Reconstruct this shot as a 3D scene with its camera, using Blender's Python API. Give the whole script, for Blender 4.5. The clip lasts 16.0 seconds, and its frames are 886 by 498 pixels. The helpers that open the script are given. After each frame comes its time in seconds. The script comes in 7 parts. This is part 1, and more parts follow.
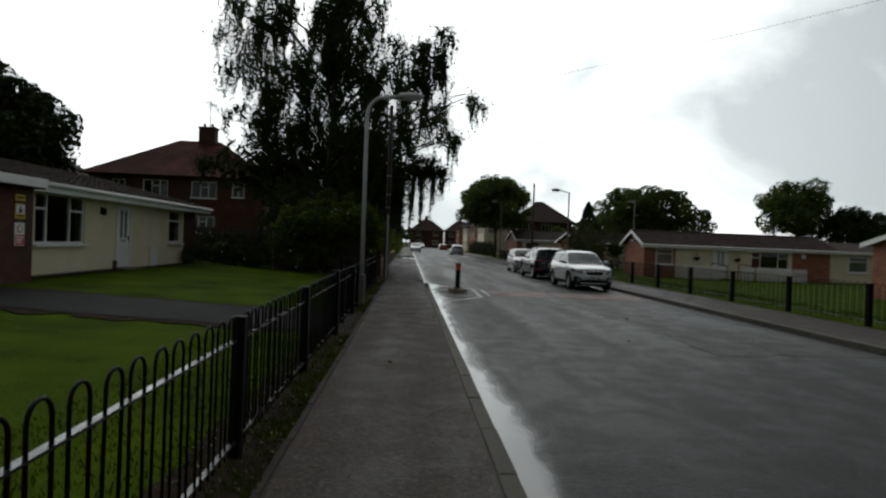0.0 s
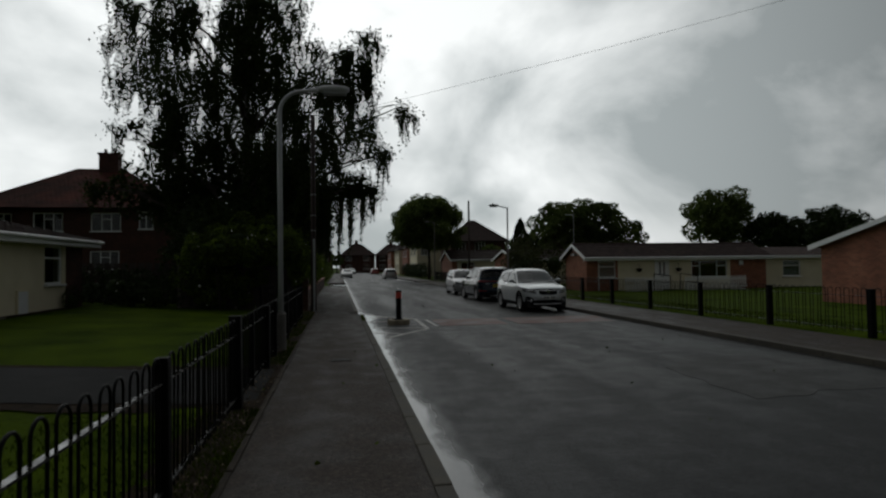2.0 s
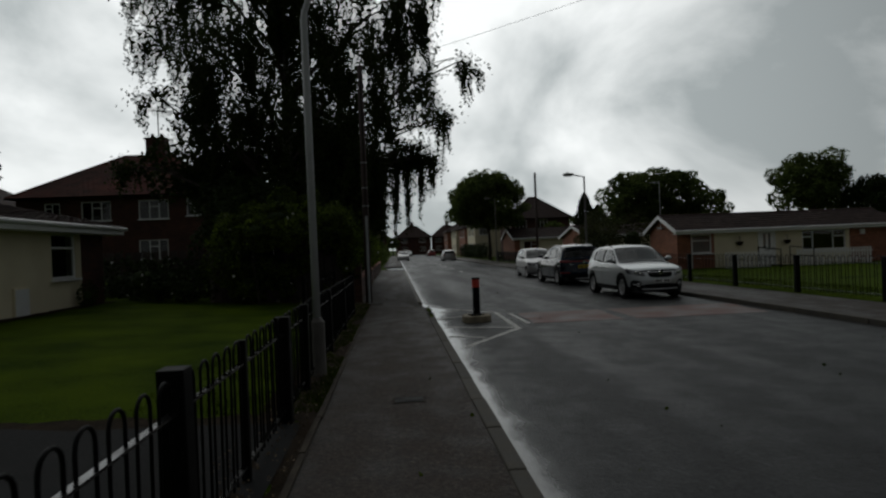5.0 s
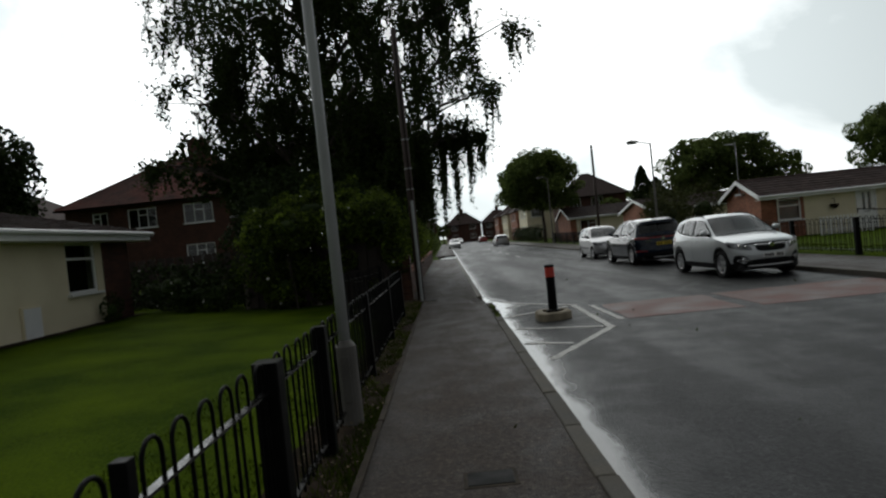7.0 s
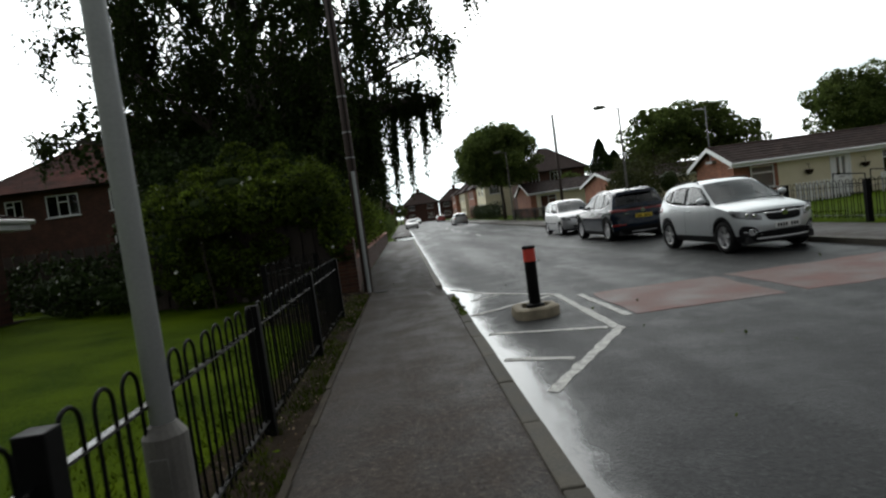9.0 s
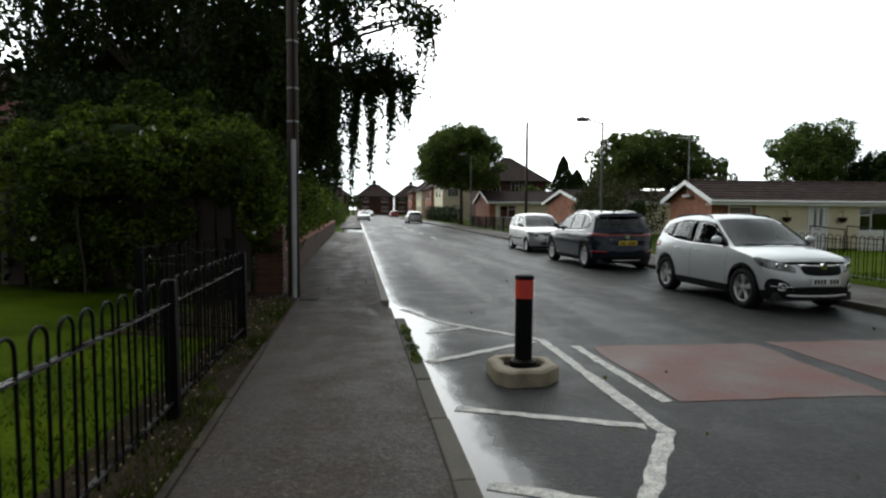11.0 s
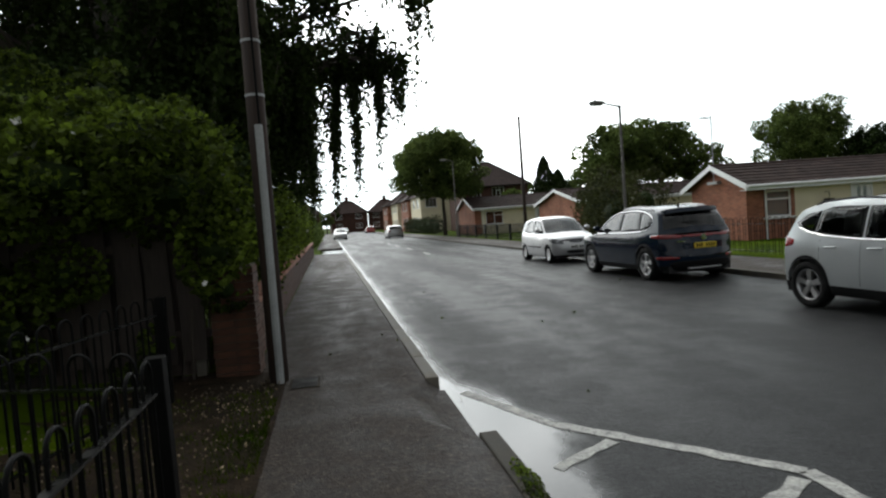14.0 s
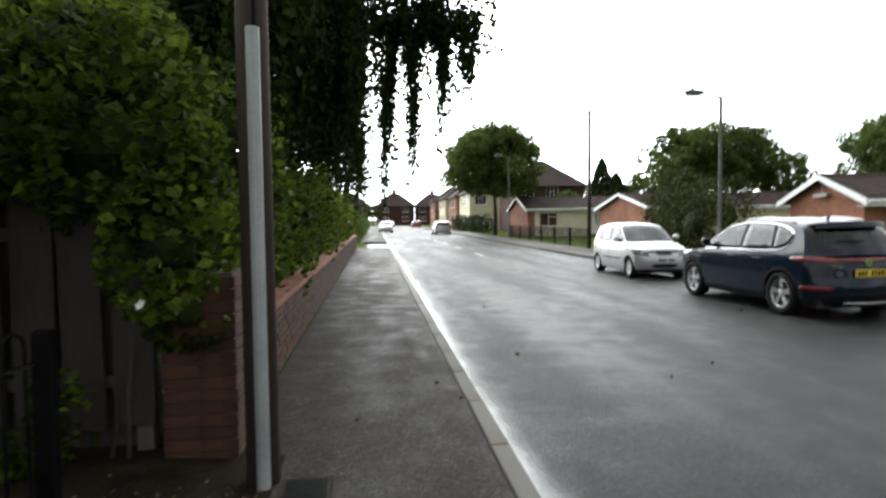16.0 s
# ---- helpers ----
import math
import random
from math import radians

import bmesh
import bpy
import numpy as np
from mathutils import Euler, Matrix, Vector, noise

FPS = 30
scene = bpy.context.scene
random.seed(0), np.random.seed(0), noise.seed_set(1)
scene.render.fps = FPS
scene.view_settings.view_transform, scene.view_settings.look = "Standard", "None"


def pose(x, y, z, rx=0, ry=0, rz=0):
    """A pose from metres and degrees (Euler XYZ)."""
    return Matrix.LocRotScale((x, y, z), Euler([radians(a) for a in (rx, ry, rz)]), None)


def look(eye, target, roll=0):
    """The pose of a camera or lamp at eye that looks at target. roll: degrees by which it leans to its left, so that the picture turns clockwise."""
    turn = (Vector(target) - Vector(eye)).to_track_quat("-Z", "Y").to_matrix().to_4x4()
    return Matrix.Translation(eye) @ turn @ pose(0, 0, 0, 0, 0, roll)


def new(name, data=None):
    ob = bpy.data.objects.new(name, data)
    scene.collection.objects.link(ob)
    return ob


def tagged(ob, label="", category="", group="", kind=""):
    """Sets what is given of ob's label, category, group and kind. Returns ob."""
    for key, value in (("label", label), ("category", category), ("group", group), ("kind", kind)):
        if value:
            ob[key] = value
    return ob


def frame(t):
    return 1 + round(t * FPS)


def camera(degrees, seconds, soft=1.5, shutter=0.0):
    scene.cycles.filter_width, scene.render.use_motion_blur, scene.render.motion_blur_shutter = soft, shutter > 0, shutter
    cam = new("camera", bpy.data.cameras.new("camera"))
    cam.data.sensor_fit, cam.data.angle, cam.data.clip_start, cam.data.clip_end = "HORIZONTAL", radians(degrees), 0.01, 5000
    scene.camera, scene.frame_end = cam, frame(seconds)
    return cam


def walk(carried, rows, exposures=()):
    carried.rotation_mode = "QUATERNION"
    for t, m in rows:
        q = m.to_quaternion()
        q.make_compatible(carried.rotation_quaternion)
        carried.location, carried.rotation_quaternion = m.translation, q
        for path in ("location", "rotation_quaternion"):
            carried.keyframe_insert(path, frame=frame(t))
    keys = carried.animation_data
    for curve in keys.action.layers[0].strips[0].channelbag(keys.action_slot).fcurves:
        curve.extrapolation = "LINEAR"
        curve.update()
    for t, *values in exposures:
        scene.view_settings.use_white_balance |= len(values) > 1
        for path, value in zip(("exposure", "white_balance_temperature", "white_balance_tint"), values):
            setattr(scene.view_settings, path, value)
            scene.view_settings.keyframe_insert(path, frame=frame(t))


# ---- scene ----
cam = camera(72.5, 16.0, soft=2.3, shutter=0.3)
SCALE = 1.14   # the plan below is drawn at 1 : 1.14 and enlarged as a whole at the end of the file
METRES, EYE, TILT, LEAN, TURN = 20.0 * SCALE, 1.5 * SCALE, 0.0, 0.0, -3.3
ROWS = [
    (0.0, 0.0, 0.0, 0.0, 0.02, -0.55, -2.23),
    (0.5, 0.0005, 0.0287, 0.0009, 2.41, 0.39, 2.68),
    (1.0, -0.0028, 0.06, 0.0015, -4.13, 3.12, -0.58),
    (1.5, -0.0025, 0.0871, 0.0008, -3.24, 3.16, 3.49),
    (2.0, -0.0071, 0.1242, 0.001, -6.49, 1.66, 0.72),
    (2.5, -0.0103, 0.157, -0.0022, 0.41, 1.97, 6.13),
    (3.0, -0.0113, 0.1782, 0.0012, -0.97, 4.29, -0.59),
    (3.5, -0.0164, 0.2131, 0.0018, 0.92, 3.3, 2.27),
    (4.0, -0.0169, 0.2344, 0.0017, 4.62, 5.12, 4.53),
    (4.5, -0.0187, 0.2739, 0.0012, -1.75, 0.91, 1.87),
    (7.0, -0.0296, 0.4264, 0.0001, 3.52, -0.93, 5.97),
    (7.5, -0.0315, 0.4548, -0.001, -1.62, -0.9, -0.06),
    (8.0, -0.031, 0.4848, -0.0018, 1.7, -3.31, 7.01),
    (8.5, -0.0335, 0.516, -0.0019, -1.31, -3.42, 3.07),
    (9.0, -0.0295, 0.5507, -0.0033, -0.51, -3.3, 7.62),
    (11.5, -0.0345, 0.7091, -0.0021, -5.4, -3.67, -1.34),
    (12.0, -0.041, 0.7404, -0.0012, -7.23, -3.3, 0.55),
    (12.5, -0.0463, 0.7708, -0.0009, 0.63, -2.08, 1.65),
    (13.0, -0.0521, 0.8006, -0.0001, -2.33, -1.79, 2.94),
    (13.5, -0.057, 0.8299, 0.0008, 0.56, -3.1, 4.12),
    (14.0, -0.0623, 0.8599, 0.0001, -7.49, -2.76, 4.2),
    (14.5, -0.0653, 0.8921, 0.0005, 3.41, -4.02, 5.77),
    (15.0, -0.0675, 0.9263, -0.0001, -4.42, -4.3, 1.57),
    (15.5, -0.0668, 0.9592, 0.0007, -0.15, -7.25, 6.83),
    (16.0, -0.067, 0.9888, 0.0002, -3.17, -2.82, 0.67),
]
EXPOSURES = [(0.0, -1.25), (0.5, -1.3), (1.0, -1.75), (1.5, -2.1), (4.7, -2.2), (6.8, -1.05), (8.0, -1.05), (9.0, -0.33), (11.5, -0.1), (13.5, -0.1), (14.0, 0.0), (14.5, 0.4), (15.0, 0.65), (15.5, 0.65), (16.0, 1.0)]
walk(cam, [(t, pose(0, 0, EYE, TILT, LEAN, TURN) @ pose(METRES * x, METRES * y, METRES * z, 90 + pitch, roll, yaw)) for t, x, y, z, yaw, pitch, roll in ROWS], EXPOSURES)

# ---- sky and sun ----
SUN_EL, SUN_AZ = radians(40), radians(-25)
world = bpy.data.worlds.new("world")
scene.world = world
world.use_nodes = True
wt = world.node_tree
wt.nodes.clear()


def wnode(kind, **inputs):
    n = wt.nodes.new(kind)
    for k, v in inputs.items():
        n.inputs[k].default_value = v
    return n


w_out = wnode("ShaderNodeOutputWorld")
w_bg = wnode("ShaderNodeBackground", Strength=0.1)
w_sky = wnode("ShaderNodeTexSky")
w_sky.sky_type, w_sky.sun_disc, w_sky.sun_elevation, w_sky.sun_rotation = "NISHITA", False, SUN_EL, SUN_AZ
w_co = wnode("ShaderNodeTexCoord")
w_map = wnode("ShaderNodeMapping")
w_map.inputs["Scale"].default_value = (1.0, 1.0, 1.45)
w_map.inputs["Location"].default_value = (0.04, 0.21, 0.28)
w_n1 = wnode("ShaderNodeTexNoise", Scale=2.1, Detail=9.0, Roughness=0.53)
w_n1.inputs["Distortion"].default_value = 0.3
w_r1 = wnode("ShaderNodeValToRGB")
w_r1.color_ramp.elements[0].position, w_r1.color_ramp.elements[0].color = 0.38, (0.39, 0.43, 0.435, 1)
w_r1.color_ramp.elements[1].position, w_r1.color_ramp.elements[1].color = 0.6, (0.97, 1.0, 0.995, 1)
# sky made bright ahead, dimmer overhead and behind, to keep the ground dark
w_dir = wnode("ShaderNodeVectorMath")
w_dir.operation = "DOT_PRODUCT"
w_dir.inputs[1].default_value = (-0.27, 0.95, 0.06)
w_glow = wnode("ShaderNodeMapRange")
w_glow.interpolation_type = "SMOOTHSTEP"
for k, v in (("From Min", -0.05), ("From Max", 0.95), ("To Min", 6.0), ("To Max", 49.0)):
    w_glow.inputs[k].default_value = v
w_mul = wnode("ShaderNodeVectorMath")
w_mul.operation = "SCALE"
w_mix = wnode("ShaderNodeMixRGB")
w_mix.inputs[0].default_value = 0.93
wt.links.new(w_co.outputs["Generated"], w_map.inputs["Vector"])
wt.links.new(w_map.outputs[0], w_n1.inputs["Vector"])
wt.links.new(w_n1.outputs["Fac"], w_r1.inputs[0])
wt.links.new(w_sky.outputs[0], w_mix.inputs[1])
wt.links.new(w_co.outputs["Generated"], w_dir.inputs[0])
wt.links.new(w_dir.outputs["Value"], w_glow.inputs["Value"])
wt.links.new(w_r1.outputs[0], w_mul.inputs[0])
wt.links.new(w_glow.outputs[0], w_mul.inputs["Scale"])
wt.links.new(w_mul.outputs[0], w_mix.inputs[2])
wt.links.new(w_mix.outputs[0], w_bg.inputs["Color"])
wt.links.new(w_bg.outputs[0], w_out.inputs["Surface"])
sun_data = bpy.data.lights.new("sun", "SUN")
sun_data.energy, sun_data.angle, sun_data.color = 0.5, radians(20), (1.0, 0.96, 0.9)
sun = new("sun", sun_data)
sun.matrix_world = look((-20, 60, 60), (0, 20, 0))


# ---- materials ----
def rgba(c):
    return (c[0], c[1], c[2], 1.0)


def material(name, dark, light, scale=8.0, rough=0.8, rough2=None, metal=0.0, bump=0.2, fine=80.0, vary=0.0, fine_mix=0.35,
             stretch=(1, 1, 1), transmission=0.0, coat=0.0, specular=0.5, bump_dist=0.01, leaf=0.0):
    """A surface whose colour runs between two tones at two scales, with relief and uneven gloss."""
    m = bpy.data.materials.new(name)
    m.use_nodes = True
    t = m.node_tree
    bsdf = t.nodes["Principled BSDF"]
    co = t.nodes.new("ShaderNodeTexCoord")
    mp = t.nodes.new("ShaderNodeMapping")
    mp.inputs["Scale"].default_value = stretch
    t.links.new(co.outputs["Object"], mp.inputs["Vector"])
    n1 = t.nodes.new("ShaderNodeTexNoise")
    n1.inputs["Scale"].default_value, n1.inputs["Detail"].default_value = scale, 5
    n2 = t.nodes.new("ShaderNodeTexNoise")
    n2.inputs["Scale"].default_value, n2.inputs["Detail"].default_value = fine, 3
    for n in (n1, n2):
        t.links.new(mp.outputs[0], n.inputs["Vector"])
    mx = t.nodes.new("ShaderNodeMix")
    mx.inputs[0].default_value = fine_mix
    t.links.new(n1.outputs["Fac"], mx.inputs[2])
    t.links.new(n2.outputs["Fac"], mx.inputs[3])
    ramp = t.nodes.new("ShaderNodeValToRGB")
    ramp.color_ramp.elements[0].position, ramp.color_ramp.elements[0].color = 0.33, rgba(dark)
    ramp.color_ramp.elements[1].position, ramp.color_ramp.elements[1].color = 0.67, rgba(light)
    t.links.new(mx.outputs[0], ramp.inputs[0])
    colour = ramp.outputs[0]
    if vary:
        info = t.nodes.new("ShaderNodeObjectInfo")
        geo = t.nodes.new("ShaderNodeNewGeometry")
        add = t.nodes.new("ShaderNodeMath")
        add.operation = "ADD"
        t.links.new(info.outputs["Random"], add.inputs[0])
        t.links.new(geo.outputs["Random Per Island"], add.inputs[1])
        fr = t.nodes.new("ShaderNodeMath")
        fr.operation = "FRACT"
        t.links.new(add.outputs[0], fr.inputs[0])
        rng = t.nodes.new("ShaderNodeMapRange")
        rng.inputs["To Min"].default_value, rng.inputs["To Max"].default_value = 1 - vary, 1 + vary
        t.links.new(fr.outputs[0], rng.inputs["Value"])
        hsv = t.nodes.new("ShaderNodeHueSaturation")
        t.links.new(rng.outputs[0], hsv.inputs["Value"])
        t.links.new(colour, hsv.inputs["Color"])
        colour = hsv.outputs[0]
    t.links.new(colour, bsdf.inputs["Base Color"])
    rr = t.nodes.new("ShaderNodeMapRange")
    rr.inputs["From Min"].default_value, rr.inputs["From Max"].default_value = 0.35, 0.65
    rr.inputs["To Min"].default_value, rr.inputs["To Max"].default_value = rough, rough if rough2 is None else rough2
    t.links.new(n1.outputs["Fac"], rr.inputs["Value"])
    t.links.new(rr.outputs[0], bsdf.inputs["Roughness"])
    bsdf.inputs["Metallic"].default_value = metal
    bsdf.inputs["Transmission Weight"].default_value = transmission
    bsdf.inputs["Coat Weight"].default_value = coat
    bsdf.inputs["Coat Roughness"].default_value = 0.05
    bsdf.inputs["Specular IOR Level"].default_value = specular
    if leaf:
        tr = t.nodes.new("ShaderNodeBsdfTranslucent")
        sh = t.nodes.new("ShaderNodeMixShader")
        sh.inputs[0].default_value = leaf
        t.links.new(colour, tr.inputs["Color"])
        t.links.new(bsdf.outputs[0], sh.inputs[1])
        t.links.new(tr.outputs[0], sh.inputs[2])
        t.links.new(sh.outputs[0], t.nodes["Material Output"].inputs["Surface"])
    if bump:
        b = t.nodes.new("ShaderNodeBump")
        b.inputs["Strength"].default_value, b.inputs["Distance"].default_value = bump, bump_dist
        t.links.new(mx.outputs[0], b.inputs["Height"])
        t.links.new(b.outputs[0], bsdf.inputs["Normal"])
    return m


def tarmac(name, dark, light, rough, wet_gutter):
    """Worn tarmac: aggregate, mottling and long worn tracks; where wet_gutter is set, a film of water thins out from the kerb."""
    m = bpy.data.materials.new(name)
    m.use_nodes = True
    t = m.node_tree
    bsdf = t.nodes["Principled BSDF"]

    def nd(kind, op=None, **ins):
        n = t.nodes.new(kind)
        if op:
            n.operation = op
        for k, v in ins.items():
            n.inputs[int(k[1:]) if k[0] == "i" and k[1:].isdigit() else k].default_value = v
        return n

    def go(a, b):
        t.links.new(a, b)

    def calc(op, a, b, c=None):
        n = nd("ShaderNodeMath", op)
        for k, v in enumerate((a, b, c)):
            if v is None:
                continue
            if isinstance(v, (int, float)):
                n.inputs[k].default_value = v
            else:
                go(v, n.inputs[k])
        return n.outputs[0]

    def ramp(v, a, b, lo, hi, smooth=True):
        n = nd("ShaderNodeMapRange")
        if smooth:
            n.interpolation_type = "SMOOTHSTEP"
        n.inputs["From Min"].default_value, n.inputs["From Max"].default_value = a, b
        n.inputs["To Min"].default_value, n.inputs["To Max"].default_value = lo, hi
        go(v, n.inputs["Value"])
        return n.outputs[0]

    co = nd("ShaderNodeTexCoord").outputs["Object"]
    stones = nd("ShaderNodeTexVoronoi", Scale=75.0)
    grain = nd("ShaderNodeTexNoise", Scale=26.0, Detail=6.0, Roughness=0.7)
    mottle = nd("ShaderNodeTexNoise", Scale=2.3, Detail=6.0, Roughness=0.6)
    mp = nd("ShaderNodeMapping")
    mp.inputs["Scale"].default_value = (1.1, 0.12, 1.0)
    go(co, mp.inputs["Vector"])
    track = nd("ShaderNodeTexNoise", Scale=1.0, Detail=4.0)
    go(mp.outputs[0], track.inputs["Vector"])
    for n in (stones, grain, mottle):
        go(co, n.inputs["Vector"])
    mix = calc("ADD", calc("MULTIPLY", grain.outputs["Fac"], 0.5), calc("ADD", calc("MULTIPLY", mottle.outputs["Fac"], 0.3), calc("MULTIPLY", track.outputs["Fac"], 0.2)))
    col = nd("ShaderNodeValToRGB")
    col.color_ramp.elements[0].position, col.color_ramp.elements[0].color = 0.42, rgba(dark)
    col.color_ramp.elements[1].position, col.color_ramp.elements[1].color = 0.62, rgba(light)
    go(mix, col.inputs[0])
    r = ramp(calc("ADD", calc("MULTIPLY", mottle.outputs["Fac"], 0.5), calc("MULTIPLY", track.outputs["Fac"], 0.5)), 0.38, 0.62, rough[0], rough[1])
    height = calc("ADD", calc("MULTIPLY", stones.outputs["Distance"], 0.5), grain.outputs["Fac"])
    strength = 0.9
    chips = ramp(stones.outputs["Color"], 0.72, 0.86, 0.0, 0.55)
    chip = nd("ShaderNodeMixRGB", i2=rgba([c * 2.3 for c in light]))
    go(calc("MULTIPLY", chips, ramp(grain.outputs["Fac"], 0.42, 0.6, 0.0, 1.0)), chip.inputs[0])
    go(col.outputs[0], chip.inputs[1])
    colour = chip.outputs[0]
    if wet_gutter:
        sep = nd("ShaderNodeSeparateXYZ")
        go(co, sep.inputs[0])
        x, y = sep.outputs[0], sep.outputs[1]

        def bump_at(y0, w, h):
            d = calc("DIVIDE", calc("SUBTRACT", y, y0), w)
            return calc("MULTIPLY", calc("POWER", 2.718, calc("MULTIPLY", calc("MULTIPLY", d, d), -1.0)), h)
        edge = ramp(y, 20.8, 22.6, 0.727, 0.617)
        away = calc("SUBTRACT", x, edge)
        mp2 = nd("ShaderNodeMapping")
        mp2.inputs["Scale"].default_value = (1.6, 0.75, 1.0)
        go(co, mp2.inputs["Vector"])
        wob = nd("ShaderNodeTexNoise", Scale=1.3, Detail=5.0, Roughness=0.62)
        go(mp2.outputs[0], wob.inputs["Vector"])
        width = calc("ADD", calc("ADD", 0.17, bump_at(21.3, 0.95, 0.3)), calc("ADD", bump_at(16.3, 1.5, 0.13), bump_at(5.0, 3.5, 0.1)))
        width = calc("MULTIPLY", calc("ADD", width, calc("MULTIPLY", calc("SUBTRACT", wob.outputs["Fac"], 0.5), 0.5)), ramp(y, 22.4, 23.4, 1.0, 0.5))
        wet = ramp(calc("SUBTRACT", away, width), -0.12, 0.15, 1.0, 0.0)
        damp = ramp(calc("SUBTRACT", away, width), -0.05, 0.5, 1.0, 0.0)
        r = calc("MULTIPLY", r, ramp(damp, 0, 1, 1.0, 0.82))
        r = calc("ADD", calc("MULTIPLY", r, calc("SUBTRACT", 1.0, wet)), calc("MULTIPLY", 0.12, wet))
        strength = calc("MULTIPLY", calc("SUBTRACT", 1.0, calc("MULTIPLY", wet, 0.985)), 0.9)
        dk = nd("ShaderNodeMixRGB", i0=0.0, i2=rgba([c * 0.6 for c in dark]))
        go(calc("MULTIPLY", damp, 0.6), dk.inputs[0])
        go(colour, dk.inputs[1])
        colour = dk.outputs[0]
        go(calc("ADD", 0.12, calc("MULTIPLY", wet, 0.26)), bsdf.inputs["Specular IOR Level"])
    else:
        bsdf.inputs["Specular IOR Level"].default_value = 0.17
    go(colour, bsdf.inputs["Base Color"])
    go(r, bsdf.inputs["Roughness"])
    b = nd("ShaderNodeBump")
    b.inputs["Distance"].default_value = 0.012
    if isinstance(strength, float):
        b.inputs["Strength"].default_value = strength
    else:
        go(strength, b.inputs["Strength"])
    go(height, b.inputs["Height"])
    go(b.outputs[0], bsdf.inputs["Normal"])
    return m


def brickwork(name, dark, light, mortar):
    """House brick seen from afar: courses with mortar joints on upright walls."""
    m = material(name, dark, light, 1.2, 0.88, bump=0.3, fine=30)
    t = m.node_tree
    bsdf = t.nodes["Principled BSDF"]
    base = bsdf.inputs["Base Color"].links[0].from_socket
    co = t.nodes.new("ShaderNodeTexCoord")
    sep = t.nodes.new("ShaderNodeSeparateXYZ")
    t.links.new(co.outputs["Object"], sep.inputs[0])
    add = t.nodes.new("ShaderNodeMath")
    t.links.new(sep.outputs[0], add.inputs[0])
    t.links.new(sep.outputs[1], add.inputs[1])
    com = t.nodes.new("ShaderNodeCombineXYZ")
    t.links.new(add.outputs[0], com.inputs[0])
    t.links.new(sep.outputs[2], com.inputs[1])
    br = t.nodes.new("ShaderNodeTexBrick")
    br.inputs["Scale"].default_value, br.inputs["Brick Width"].default_value, br.inputs["Row Height"].default_value, br.inputs["Mortar Size"].default_value = 1.0, 0.225, 0.075, 0.008
    br.inputs["Color1"].default_value, br.inputs["Color2"].default_value, br.inputs["Mortar"].default_value = (0.75, 0.75, 0.75, 1), (1.25, 1.2, 1.15, 1), rgba(mortar)
    t.links.new(com.outputs[0], br.inputs["Vector"])
    mul = t.nodes.new("ShaderNodeMixRGB")
    mul.blend_type, mul.inputs[0].default_value = "MULTIPLY", 1.0
    t.links.new(base, mul.inputs[1])
    t.links.new(br.outputs["Color"], mul.inputs[2])
    t.links.new(mul.outputs[0], bsdf.inputs["Base Color"])
    return m


ASPHALT = tarmac("damp_asphalt", (0.0075, 0.0078, 0.0082), (0.034, 0.0345, 0.035), (0.42, 0.6), True)
ASPHALT_PATCH = tarmac("patched_asphalt", (0.018, 0.018, 0.0175), (0.05, 0.049, 0.047), (0.5, 0.72), False)
FOOTWAY = tarmac("footway_asphalt", (0.014, 0.0108, 0.009), (0.057, 0.045, 0.0365), (0.5, 0.82), False)
CONCRETE = material("kerb_concrete", (0.065, 0.058, 0.045), (0.15, 0.135, 0.11), 3.0, 0.6, 0.85, bump=0.4, fine=60, vary=0.12)
PATH = material("dark_path_tarmac", (0.006, 0.0063, 0.0068), (0.022, 0.022, 0.022), 2.5, 0.75, 0.9, bump=0.6, fine=50, specular=0.08)
EDGING = material("dirty_edging_concrete", (0.014, 0.011, 0.008), (0.048, 0.039, 0.028), 3.0, 0.85, bump=0.5, fine=50, vary=0.2, specular=0.15)
ISLAND_STONE = material("pale_island_concrete", (0.12, 0.1, 0.065), (0.26, 0.22, 0.155), 4.0, 0.7, 0.85, bump=0.5, fine=50)
ROAD_PAINT = material("worn_white_paint", (0.07, 0.07, 0.068), (0.56, 0.55, 0.51), 11.0, 0.55, 0.75, bump=0.3, fine=60, fine_mix=0.5)
RED_SURFACE = material("red_road_surface", (0.04, 0.03, 0.028), (0.15, 0.066, 0.053), 1.5, 0.5, 0.72, bump=0.6, fine=60, fine_mix=0.5, specular=0.25)
LAWN = material("lawn", (0.011, 0.026, 0.001), (0.066, 0.1, 0.002), 0.9, 0.95, bump=0.9, fine=45, fine_mix=0.45, bump_dist=0.04, specular=0.03)
GRASS = material("grass_blades", (0.021, 0.039, 0.002), (0.066, 0.094, 0.004), 0.9, 0.9, bump=0, vary=0.25, specular=0.05)
SOIL = material("leafy_soil", (0.008, 0.006, 0.004), (0.036, 0.025, 0.016), 5.0, 0.95, bump=0.9, fine=50, bump_dist=0.03, fine_mix=0.5, specular=0.06)
BLACK = material("black_gloss_paint", (0.002, 0.002, 0.002), (0.006, 0.006, 0.006), 6.0, 0.4, 0.6, bump=0.08, fine=60, specular=0.07)
RAIL_BLACK = material("wet_black_rail", (0.003, 0.003, 0.003), (0.008, 0.008, 0.008), 5.0, 0.12, 0.4, bump=0.1, fine=40, specular=0.6)
GALV = material("galvanised_steel", (0.25, 0.26, 0.26), (0.36, 0.37, 0.37), 4.0, 0.5, 0.65, metal=0.3, bump=0.08, fine=40)
LAMP_GREY = material("grey_lamp_paint", (0.35, 0.365, 0.37), (0.46, 0.475, 0.475), 3.0, 0.5, 0.7, bump=0.05)
